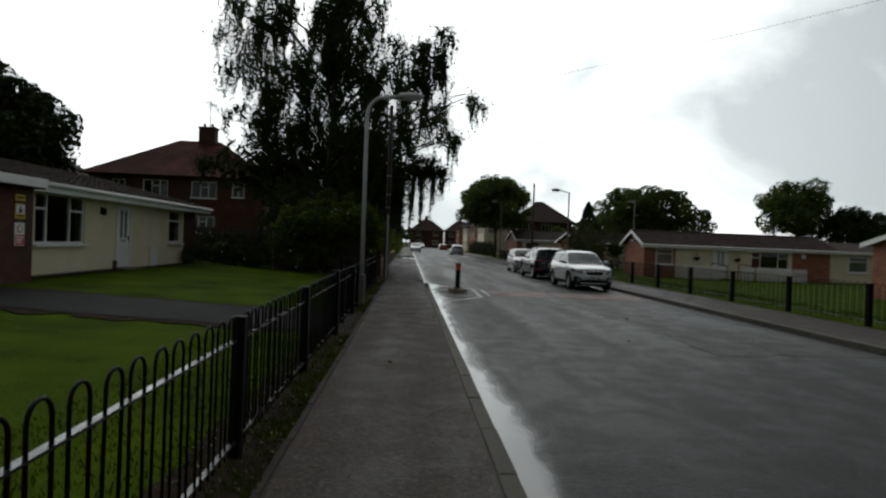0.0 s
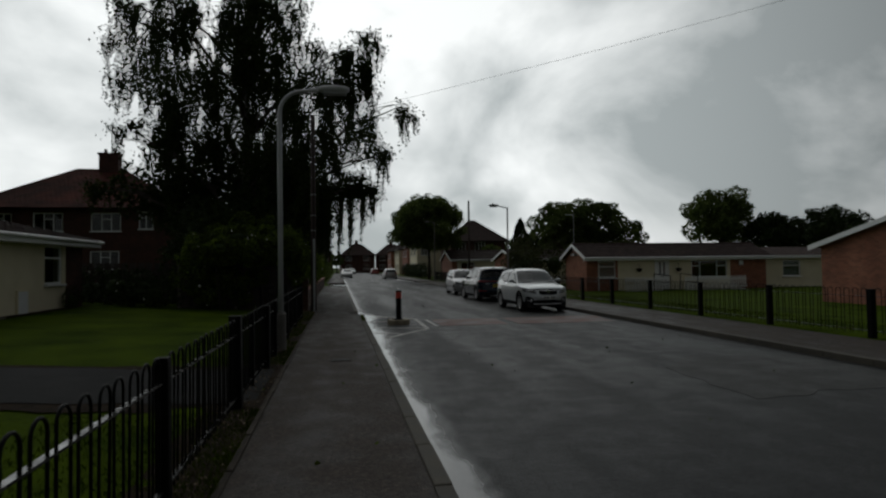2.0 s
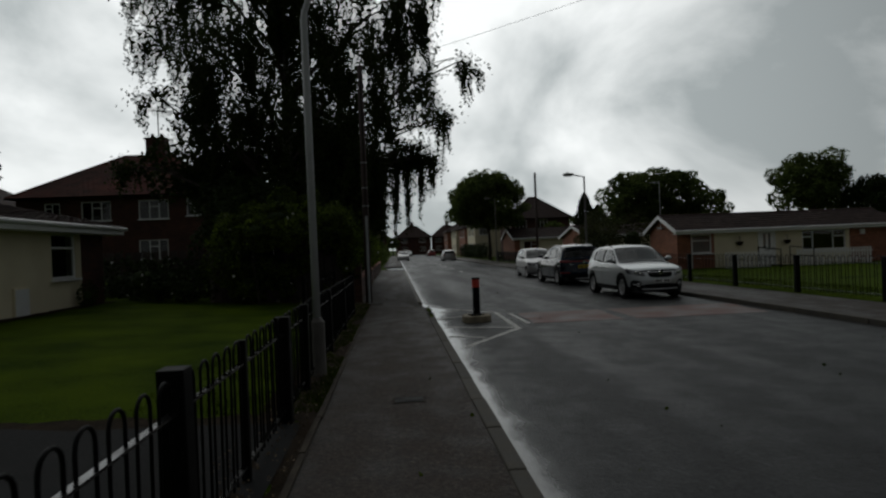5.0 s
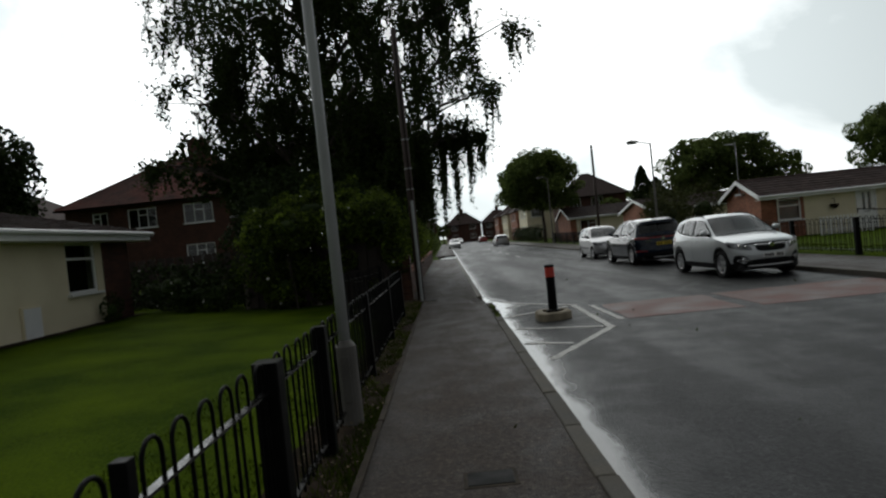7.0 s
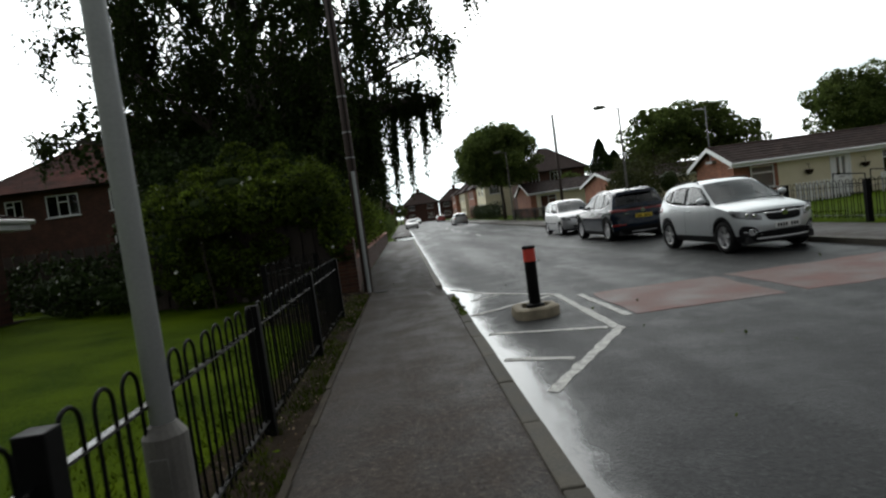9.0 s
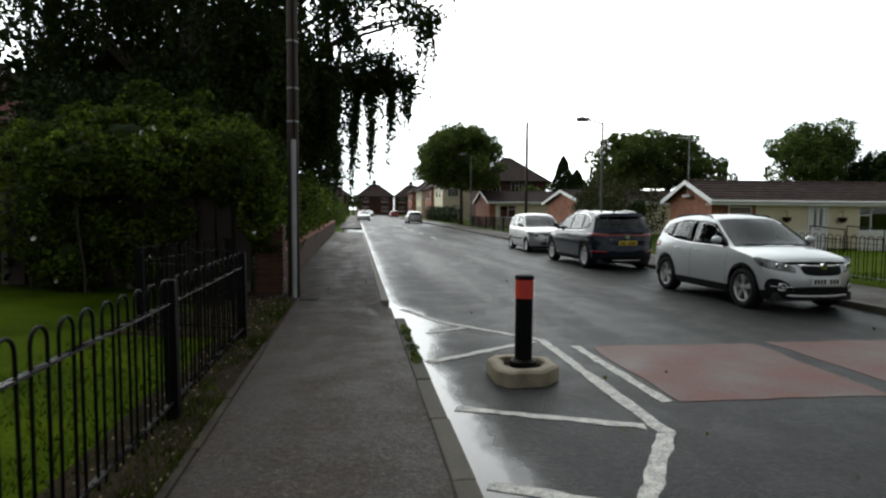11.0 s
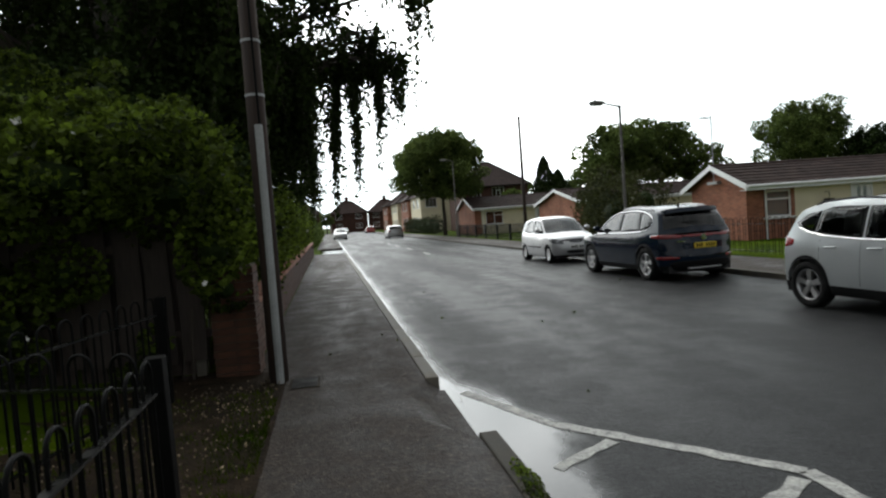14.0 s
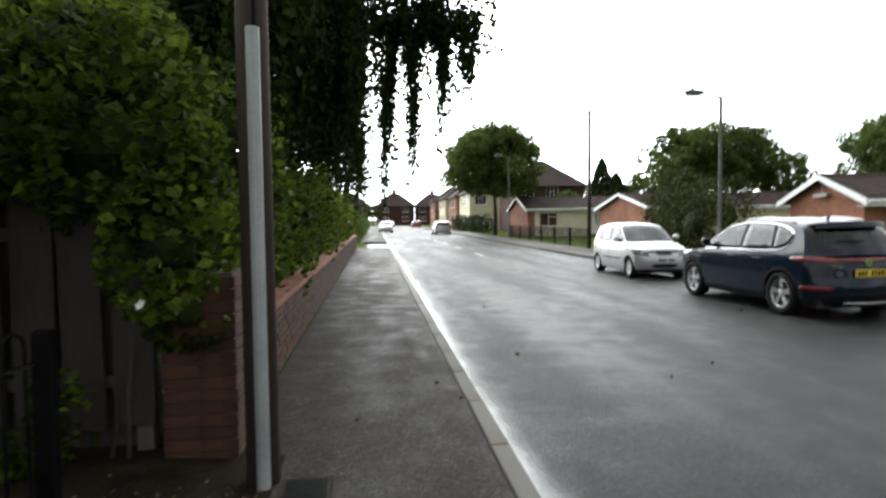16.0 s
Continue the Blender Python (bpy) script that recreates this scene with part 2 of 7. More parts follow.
LAMP_DARK = material("dull_dark_lamp_paint", (0.07, 0.065, 0.06), (0.13, 0.12, 0.11), 3.0, 0.6, 0.75, bump=0.05)
POLE_WOOD = material("weathered_pole_wood", (0.016, 0.009, 0.007), (0.055, 0.032, 0.023), 4.0, 0.8, bump=0.6, fine=60, stretch=(1, 1, 0.06))
BOARD_WOOD = material("dark_fence_board", (0.016, 0.012, 0.01), (0.062, 0.045, 0.038), 5.0, 0.85, bump=0.6, fine=70, stretch=(1, 1, 0.08), vary=0.3)
# brick tone lowered to take in the hedge's shade on the pier
BRICK = material("red_brick", (0.025, 0.01, 0.005), (0.085, 0.031, 0.014), 7.0, 0.85, bump=0.4, fine=90, vary=0.25)
MORTAR = material("mortar", (0.045, 0.034, 0.024), (0.1, 0.078, 0.056), 12.0, 0.95, bump=0.4)
HOUSE_BRICK = brickwork("house_brick", (0.17, 0.06, 0.036), (0.3, 0.115, 0.068), (1.1, 1.5, 1.6))
RENDER_CREAM = material("cream_render", (0.6, 0.54, 0.38), (0.7, 0.64, 0.47), 1.2, 0.9, bump=0.35, fine=120)
TILE_BROWN = material("brown_roof_tile", (0.022, 0.015, 0.0135), (0.056, 0.036, 0.032), 3.0, 0.85, bump=0.4, fine=30, vary=0.2, specular=0.15)
TILE_RED = material("red_roof_tile", (0.03, 0.016, 0.013), (0.115, 0.034, 0.025), 0.6, 0.85, bump=0.4, fine=30, vary=0.2, specular=0.15)
UPVC = material("white_plastic_frame", (0.66, 0.67, 0.67), (0.76, 0.77, 0.77), 3.0, 0.35, 0.5, bump=0.03)
GLASS = material("window_glass", (0.55, 0.6, 0.6), (0.6, 0.65, 0.64), 1.0, 0.015, 0.03, bump=0.0, transmission=1.0)
DARK_ROOM = material("shaded_room", (0.05, 0.05, 0.05), (0.09, 0.09, 0.085), 3.0, 0.9, bump=0)
DARK_BRICK = brickwork("dark_red_brick", (0.032, 0.013, 0.009), (0.08, 0.029, 0.019), (1.0, 1.3, 1.4))
CURTAIN = material("net_curtain", (0.45, 0.45, 0.44), (0.6, 0.6, 0.58), 10.0, 0.9, bump=0.3, stretch=(6, 6, 0.3))
BARK_BIRCH = material("birch_bark", (0.03, 0.027, 0.024), (0.24, 0.22, 0.2), 4.0, 0.85, bump=0.6, fine=40, stretch=(1, 1, 0.5))
BARK = material("dark_bark", (0.02, 0.016, 0.012), (0.07, 0.055, 0.042), 6.0, 0.9, bump=0.8, fine=50, stretch=(1, 1, 0.3))
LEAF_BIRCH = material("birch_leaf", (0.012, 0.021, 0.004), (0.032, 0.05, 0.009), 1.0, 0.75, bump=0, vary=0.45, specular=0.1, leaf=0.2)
# near-black to bright range puts shaded depths and lit tips into the leaf colour
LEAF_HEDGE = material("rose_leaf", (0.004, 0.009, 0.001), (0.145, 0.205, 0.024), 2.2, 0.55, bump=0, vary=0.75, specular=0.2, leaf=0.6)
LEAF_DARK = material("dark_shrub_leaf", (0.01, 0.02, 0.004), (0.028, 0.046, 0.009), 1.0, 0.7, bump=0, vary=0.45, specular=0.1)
LEAF_FAR = material("far_tree_leaf", (0.035, 0.058, 0.014), (0.13, 0.17, 0.045), 0.6, 0.75, bump=0, vary=0.4, specular=0.1, leaf=0.42)
LEAF_SHRUB = material("olive_shrub_leaf", (0.014, 0.02, 0.006), (0.06, 0.066, 0.02), 0.9, 0.75, bump=0, vary=0.5, specular=0.1, leaf=0.2)
PETAL = material("white_petal", (0.68, 0.67, 0.62), (0.8, 0.79, 0.75), 8.0, 0.6, bump=0)


# ---- building helpers ----
def part(name, bm, mat, parent=None, label="", smooth=False):
    me = bpy.data.meshes.new(name)
    bm.normal_update()
    bm.to_mesh(me)
    bm.free()
    for m in (mat if isinstance(mat, (list, tuple)) else (mat,)):
        me.materials.append(m)
    if smooth:
        for p in me.polygons:
            p.use_smooth = True
    ob = new(name, me)
    if parent is not None:
        ob.parent = parent
    if label:
        tagged(ob, label)
    return ob


def same_mesh(name, me, parent, m):
    ob = new(name, me)
    ob.parent = parent
    ob.matrix_basis = m
    return ob


def thing(name, label, category, at=(0, 0, 0), rz=0, group="", kind=""):
    ob = new(name)
    ob.matrix_basis = pose(at[0], at[1], at[2], 0, 0, rz)
    ob.empty_display_size = 0.1
    return tagged(ob, label, category, group, kind)


def box(bm, x0, y0, z0, x1, y1, z1, bevel=0.0):
    r = bmesh.ops.create_cube(bm, size=1.0)
    vs = r["verts"]
    bmesh.ops.scale(bm, vec=(x1 - x0, y1 - y0, z1 - z0), verts=vs)
    bmesh.ops.translate(bm, vec=((x0 + x1) / 2, (y0 + y1) / 2, (z0 + z1) / 2), verts=vs)
    if bevel:
        es = list({e for v in vs for e in v.link_edges})
        bmesh.ops.bevel(bm, geom=es, offset=bevel, segments=2, affect="EDGES", profile=0.6)
    return bm


def boxm(*a, **k):
    return box(bmesh.new(), *a, **k)


def tube(bm, pts, radii, seg=10, caps=True):
    """A round bar through the points, with a radius at each."""
    pts = [Vector(p) for p in pts]
    if isinstance(radii, (int, float)):
        radii = [radii] * len(pts)
    rings, side = [], None
    for i, p in enumerate(pts):
        d = (pts[min(i + 1, len(pts) - 1)] - pts[max(i - 1, 0)]).normalized()
        if side is None:
            side = d.orthogonal().normalized()
        side = (side - d * side.dot(d)).normalized()
        up = d.cross(side)
        rings.append([bm.verts.new(p + radii[i] * (math.cos(a) * side + math.sin(a) * up)) for a in (2 * math.pi * k / seg for k in range(seg))])
    for a, b in zip(rings, rings[1:]):
        for k in range(seg):
            bm.faces.new((a[k], a[(k + 1) % seg], b[(k + 1) % seg], b[k]))
    if caps:
        bm.faces.new(rings[0][::-1])
        bm.faces.new(rings[-1])
    return bm


def prism(bm, outline, z0, z1):
    """A flat slab over an outline given anticlockwise."""
    lo = [bm.verts.new((x, y, z0)) for x, y in outline]
    hi = [bm.verts.new((x, y, z1)) for x, y in outline]
    n = len(lo)
    for k in range(n):
        bm.faces.new((lo[k], lo[(k + 1) % n], hi[(k + 1) % n], hi[k]))
    bm.faces.new(hi)
    bm.faces.new(lo[::-1])
    return bm


def stroke(bm, a, b, w, z0, z1):
    """A straight painted line from a to b."""
    a, b = Vector(a), Vector(b)
    n = Vector((-(b - a).y, (b - a).x)).normalized() * w / 2
    return prism(bm, [a - n, b - n, b + n, a + n], z0, z1)


def mesh_from(name, verts, faces, mat, parent=None, smooth=False):
    me = bpy.data.meshes.new(name)
    me.from_pydata(verts, [], faces)
    me.materials.append(mat)
    if smooth:
        for p in me.polygons:
            p.use_smooth = True
    ob = new(name, me)
    if parent is not None:
        ob.parent = parent
    return ob


# ---- ground, road, footways ----
ROAD_L, ROAD_R = 0.7, 7.6
FENCE_X, FENCE_R = -1.05, 9.85


def ground_z(x, y):
    if x < -0.8:
        return 0.07 + 0.3 * min(1.0, max(0.0, (-x - 1.2) / 6.5))
    if x > 9.7:
        return 0.08 - 0.14 * min(1.0, (x - 9.7) / 5.0)
    return -0.06


def make_ground():
    xs = [-3000, -400, -120, -60, -40, -30, -24, -18, -14, -11, -9, -7.7, -6, -4.5, -3, -2, -1.2, -0.9, -0.8, -0.78, 0.65, 4, 7.65, 9.69, 9.72, 11, 13, 14.7, 18, 24, 32, 45, 70, 150, 500, 3000]
    ys = [-3000, -300, -60, -25, -10, -4, 0, 4, 8, 12, 16, 20, 24, 30, 36, 44, 52, 60, 80, 110, 160, 260, 600, 3000]
    verts = [(x, y, ground_z(x, y) + (0.012 * noise.noise((x * 0.7, y * 0.7, 0)) if -30 < x < -1.5 else 0)) for y in ys for x in xs]
    n = len(xs)
    faces = [(j * n + i, j * n + i + 1, (j + 1) * n + i + 1, (j + 1) * n + i) for j in range(len(ys) - 1) for i in range(n - 1)]
    return tagged(mesh_from("ground", verts, faces, LAWN, smooth=True), "mown green lawn rising gently to the houses", "lawn", kind="structure")


make_ground()


def sheet(name, xs, ys, z, mat, wave=0.0):
    """A road surface with a slight camber and unevenness and a body below it."""
    verts, n = [], len(xs)
    for y in ys:
        for x in xs:
            verts.append((x, y, z + wave * noise.noise((x * 0.45, y * 0.3, 3.1))))
    faces = [(j * n + i, j * n + i + 1, (j + 1) * n + i + 1, (j + 1) * n + i) for j in range(len(ys) - 1) for i in range(n - 1)]
    return mesh_from(name, verts, faces, mat, smooth=True)


road_ys = [-40 + k * 1.0 for k in range(120)] + [80 + 8 * k for k in range(25)]
tagged(sheet("road", [0.6 + 0.5 * k for k in range(15)], road_ys, 0.0, ASPHALT, 0.003), "worn damp grey asphalt road", "road", kind="structure")
tagged(sheet("road", [-60 + 2.05 * k for k in range(31)], [51.2 + 0.9 * k for k in range(9)], -0.004, ASPHALT, 0.004), "damp asphalt side road", "road", kind="structure")


def footway(name, outline, z, label):
    bm = prism(bmesh.new(), outline, -0.06, z)
    return tagged(part(name, bm, FOOTWAY), label, "footway", kind="structure")


footway("pavement", [(-0.76, -12), (0.6, -12), (0.6, 20.95), (0.3, 21.45), (0.28, 22.15), (0.49, 22.56), (0.49, 50.2), (-0.2, 51.2), (-1.1, 51.2), (-1.1, 23.4), (-0.76, 23.2)], 0.085, "dark asphalt footway, damp and patchy")
footway("pavement", [(-1.1, 59), (0.6, 59), (0.6, 170), (-1.1, 170)], 0.085, "dark asphalt footway beyond the side road")
footway("pavement", [(7.72, -12), (9.6, -12), (9.6, 170), (7.72, 170)], 0.09, "grey asphalt footway across the road")


KERB_MOSSY = material("mossy_kerb_concrete", (0.02, 0.018, 0.013), (0.068, 0.06, 0.045), 3.0, 0.75, 0.9, bump=0.5, fine=50, vary=0.2)


def kerb_run(x0, x1, y0, y1, z, label, mat, skip=()):
    k = thing("kerb", label, "kerb", kind="structure")
    mesh = None
    y, length = y0, 0.915
    while y < y1:
        drop = any(a < y + length / 2 < b for a, b in skip)
        if mesh is None:
            ob = part("kerbstone", boxm(x0, 0.004, -0.07, x1, length - 0.004, z, bevel=0.014), mat, k)
            mesh = ob.data
        else:
            ob = same_mesh("kerbstone", mesh, k, Matrix.Identity(4))
        ob.matrix_basis = pose(random.uniform(-0.004, 0.004), y, random.uniform(-0.004, 0.003) - (z - 0.02 if drop else 0))
        y += length
    return k


kerb_run(0.6, 0.725, -6.4, 20.6, 0.1, "dark mossy concrete kerb along the wet gutter", KERB_MOSSY)
kerb_run(0.49, 0.615, 22.55, 50.0, 0.1, "worn concrete kerb beyond the puddle", CONCRETE)
kerb_run(7.6, 7.73, -6.4, 60.0, 0.105, "concrete kerb on the far side of the road", KERB_MOSSY)


def edging_run():
    k = thing("kerb", "thin concrete edging strip beside leaf litter", "edging", kind="structure")
    mesh = None
    for i in range(26):
        y = -4 + 0.915 * i
        if mesh is None:
            mesh = part("edging_stone", boxm(-0.8, 0.003, -0.05, -0.75, 0.912, 0.11, bevel=0.008), EDGING, k).data
            k.children[0].matrix_basis = pose(0, y, 0)
        else:
            same_mesh("edging_stone", mesh, k, pose(random.uniform(-0.006, 0.006), y, random.uniform(-0.012, 0.004)))


edging_run()


def soil_strip():
    verts, faces, n = [], [], 8
    ys = [-4 + 0.15 * k for k in range(186)]
    for y in ys:
        for i in range(n):
            x = (-0.8 if y < 19.8 else -0.755) - i * (0.08 if y < 20.2 else 0.35)
            verts.append((x, y, 0.085 + 0.03 * noise.noise((x * 4, y * 4, 0)) + 0.012 * noise.noise((x * 15, y * 15, 2)) + (0.06 * i / 7 if y >= 20.2 else 0)))
    for j in range(len(ys) - 1):
        for i in range(n - 1):
            faces.append((j * n + i, (j + 1) * n + i, (j + 1) * n + i + 1, j * n + i + 1))
    tagged(mesh_from("trim", verts, faces, SOIL, smooth=True), "bare soil strip with leaf litter beside the footway", "soil", kind="structure")


soil_strip()

# driveway over the lawn
bm = bmesh.new()
rows = []
for i in range(16):
    x = -0.9 - 0.62 * i
    rows.append([bm.verts.new((x, y + 0.16 * noise.noise((x * 1.3, y * 0.4, 5)), ground_z(x, y) + 0.022)) for y in (9.25, 9.8, 10.4, 11.0, 11.5)])
for a, b in zip(rows, rows[1:]):
    for k in range(4):
        bm.faces.new((a[k], b[k], b[k + 1], a[k + 1])[::-1])
tagged(part("pavement", bm, PATH, smooth=True), "dark tarmac path crossing the lawn to the bungalow", "path", kind="structure")



def ragged_bed(name, x0, x1, y0, y1, lift, label, amp, nx, ny):
    """Bare trodden soil with an uneven edge, lying on the lawn."""
    verts = []
    for j in range(ny + 1):
        for i in range(nx + 1):
            x, y = x0 + (x1 - x0) * i / nx, y0 + (y1 - y0) * j / ny
            x += amp * noise.noise((x * 1.1, y * 2.3, 4.0)) if i in (0, nx) else 0
            y += amp * noise.noise((x * 2.3, y * 1.1, 9.0)) if j in (0, ny) else 0
            verts.append((x, y, ground_z(x, y) + lift))
    n = nx + 1
    faces = [(j * n + i, j * n + i + 1, (j + 1) * n + i + 1, (j + 1) * n + i) for j in range(ny) for i in range(nx)]
    return tagged(mesh_from(name, verts, faces, SOIL, smooth=True), label, "soil", kind="structure")


ragged_bed("trim", -8.39, -8.02, 12.6, 24.3, 0.026, "dark bare soil bed along the bungalow wall", 0.14, 3, 60)
ragged_bed("trim", -8.1, -1.15, 9.0, 11.75, 0.013, "muddy soil edge of the tarmac path", 0.45, 44, 6)

# ---- dropped kerb with the puddle lying in it ----
bm = bmesh.new()
outer = [(0.6, 20.95), (0.3, 21.45), (0.28, 22.15), (0.49, 22.56)]
inner = [(0.6, 21.15), (0.46, 21.55), (0.44, 22.1), (0.6, 22.45)]
O = [bm.verts.new((x, y, 0.0855)) for x, y in outer]
I = [bm.verts.new((x, y, 0.004)) for x, y in inner]
E = [bm.verts.new((0.64, y, 0.002)) for y in (21.15, 21.55, 22.1, 22.45)]
for k in range(3):
    bm.faces.new((O[k], O[k + 1], I[k + 1], I[k])[::-1])
    bm.faces.new((I[k], I[k + 1], E[k + 1], E[k])[::-1])
tagged(part("pavement", bm, FOOTWAY), "footway sloping down at a dropped kerb", "footway", kind="structure")

# ---- road markings and red surfacing ----
def ragged(pts, amp=0.05, step=0.2, fine=2.2):
    """An outline with worn, wavering edges."""
    out = []
    for a, b in zip(pts, pts[1:] + pts[:1]):
        a, b = Vector(a), Vector(b)
        n = max(1, int((b - a).length / step))
        for k in range(n):
            p = a.lerp(b, k / n)
            out.append((p.x + amp * noise.noise((p.x * fine, p.y * fine, 1)), p.y + 1.4 * amp * noise.noise((p.x * fine, p.y * fine, 8))))
    return out


def worn_line(a, b, w, chip=0.022):
    """A painted line with chipped edges."""
    a, b = Vector(a), Vector(b)
    n = Vector((-(b - a).y, (b - a).x)).normalized() * w / 2
    return prism(bmesh.new(), ragged([a - n, b - n, b + n, a + n], chip, 0.07, 7.0), -0.01, 0.0052)


marks = thing("road_marking", "worn white hatched lines round the bollard island", "road marking", kind="structure")
for a, b, w in (((0.78, 22.3), (1.2, 21.25), 0.09), ((1.2, 21.25), (2.18, 20.05), 0.1), ((2.18, 20.05), (2.14, 17.2), 0.11), ((2.14, 17.2), (0.98, 15.45), 0.11),
                ((0.8, 19.2), (2.08, 19.98), 0.1), ((0.85, 17.85), (2.06, 17.32), 0.09), ((0.82, 16.6), (1.4, 16.3), 0.09), ((0.95, 20.55), (1.43, 20.82), 0.09),
                ((2.45, 19.7), (2.47, 17.8), 0.1)):
    part("painted_line", worn_line(a, b, w), ROAD_PAINT, marks)
lanes = thing("road_marking", "short white centre line dashes", "road marking", kind="structure")
for y in (44.0, 50.0, 56.0, 62.0, 68.0, 80.0):
    part("painted_line", stroke(bmesh.new(), (4.15, y), (4.15, y + 2.0), 0.09, -0.01, 0.0052), ROAD_PAINT, lanes)


red = thing("road", "faded red road surfacing band across the carriageway", "road surface", kind="structure")
part("red_patch", prism(bmesh.new(), ragged([(2.56, 17.8), (4.35, 17.75), (4.45, 19.62), (2.62, 19.68)], 0.06), -0.02, 0.0042), RED_SURFACE, red)
part("red_patch", prism(bmesh.new(), ragged([(4.62, 17.75), (7.3, 17.7), (7.5, 19.6), (4.66, 19.66)], 0.07), -0.02, 0.0042), RED_SURFACE, red)
tagged(part("road", prism(bmesh.new(), ragged([(4.6, 8.6), (7.4, 8.9), (7.45, 11.4), (5.6, 11.6), (4.7, 10.6)], 0.15), -0.02, 0.0042), ASPHALT_PATCH), "paler patch of repaired asphalt", "road patch", kind="structure")

for x, y, w, l in ((0.02, 12.05, 0.16, 0.12), (-0.58, 22.95, 0.14, 0.2)):
    uc = thing("utility_cover", "small dark iron cover set in the footway", "cover", (x, y, 0.085))
    part("frame", boxm(-w, -l, -0.02, w, l, 0.004, bevel=0.002), EDGING, uc)
    part("lid", boxm(-w + 0.025, -l + 0.025, 0.0, w - 0.025, l - 0.025, 0.008, bevel=0.003), BLACK, uc)

# ---- bollard on its island ----
isl = thing("traffic_island", "octagonal concrete kerb ring filled with soil", "island", (1.58, 18.62, 0))
isl.matrix_basis = isl.matrix_basis @ Matrix.Diagonal((0.65, 0.7, 1, 1))
out = [(-0.32, -0.46), (0.14, -0.46), (0.42, -0.2), (0.42, 0.2), (0.14, 0.46), (-0.32, 0.46), (-0.46, 0.3), (-0.46, -0.3)]
bm = bmesh.new()
for z0, z1, s0, s1 in ((0.0, 0.11, 1.0, 0.97), (0.11, 0.13, 0.97, 0.9)):
    lo = [bm.verts.new((x * s0, y * s0, z0)) for x, y in out]
    hi = [bm.verts.new((x * s1, y * s1, z1)) for x, y in out]
    for k in range(8):
        bm.faces.new((lo[k], lo[(k + 1) % 8], hi[(k + 1) % 8], hi[k]))
inn = [bm.verts.new((x * 0.62, y * 0.62, 0.13)) for x, y in out]
low = [bm.verts.new((x * 0.6, y * 0.6, 0.06)) for x, y in out]
for k in range(8):
    bm.faces.new((hi[k], hi[(k + 1) % 8], inn[(k + 1) % 8], inn[k]))
    bm.faces.new((inn[k], inn[(k + 1) % 8], low[(k + 1) % 8], low[k]))
bmesh.ops.subdivide_edges(bm, edges=bm.edges[:], cuts=2, use_grid_fill=True, smooth=0.25)
for v in bm.verts:
    k = noise.noise(v.co * 7.0)
    v.co += Vector((0.03 * k, 0.03 * noise.noise(v.co * 7.0 + Vector((5, 0, 0))), 0.012 * noise.noise(v.co * 9.0) * (1 if v.co.z > 0.02 else 0)))
part("kerb_ring", bm, ISLAND_STONE, isl, smooth=True)
part("soil_fill", prism(bmesh.new(), [(x * 0.6, y * 0.6) for x, y in out], 0.0, 0.085), SOIL, isl)
RED_BAND = material("red_reflective_band", (0.42, 0.03, 0.02), (0.55, 0.05, 0.03), 12, 0.35, 0.5, bump=0.05)
boll = thing("bollard", "black plastic bollard with a red band near its top", "bollard", (1.57, 18.62, 0.085))
part("post", tube(bmesh.new(), [(0, 0, 0), (0, 0, 0.06), (0, 0, 0.08), (0, 0, 0.66)], [0.12, 0.115, 0.076, 0.074], 24), BLACK, boll, smooth=False)
part("red_band", tube(bmesh.new(), [(0, 0, 0.61), (0, 0, 0.77)], [0.078, 0.078], 24), RED_BAND, boll, "red reflective band")
part("cap", tube(bmesh.new(), [(0, 0, 0.77), (0, 0, 0.785), (0, 0, 0.805), (0, 0, 0.815)], [0.079, 0.085, 0.081, 0.055], 24), BLACK, boll)

# ---- street lamps and poles ----


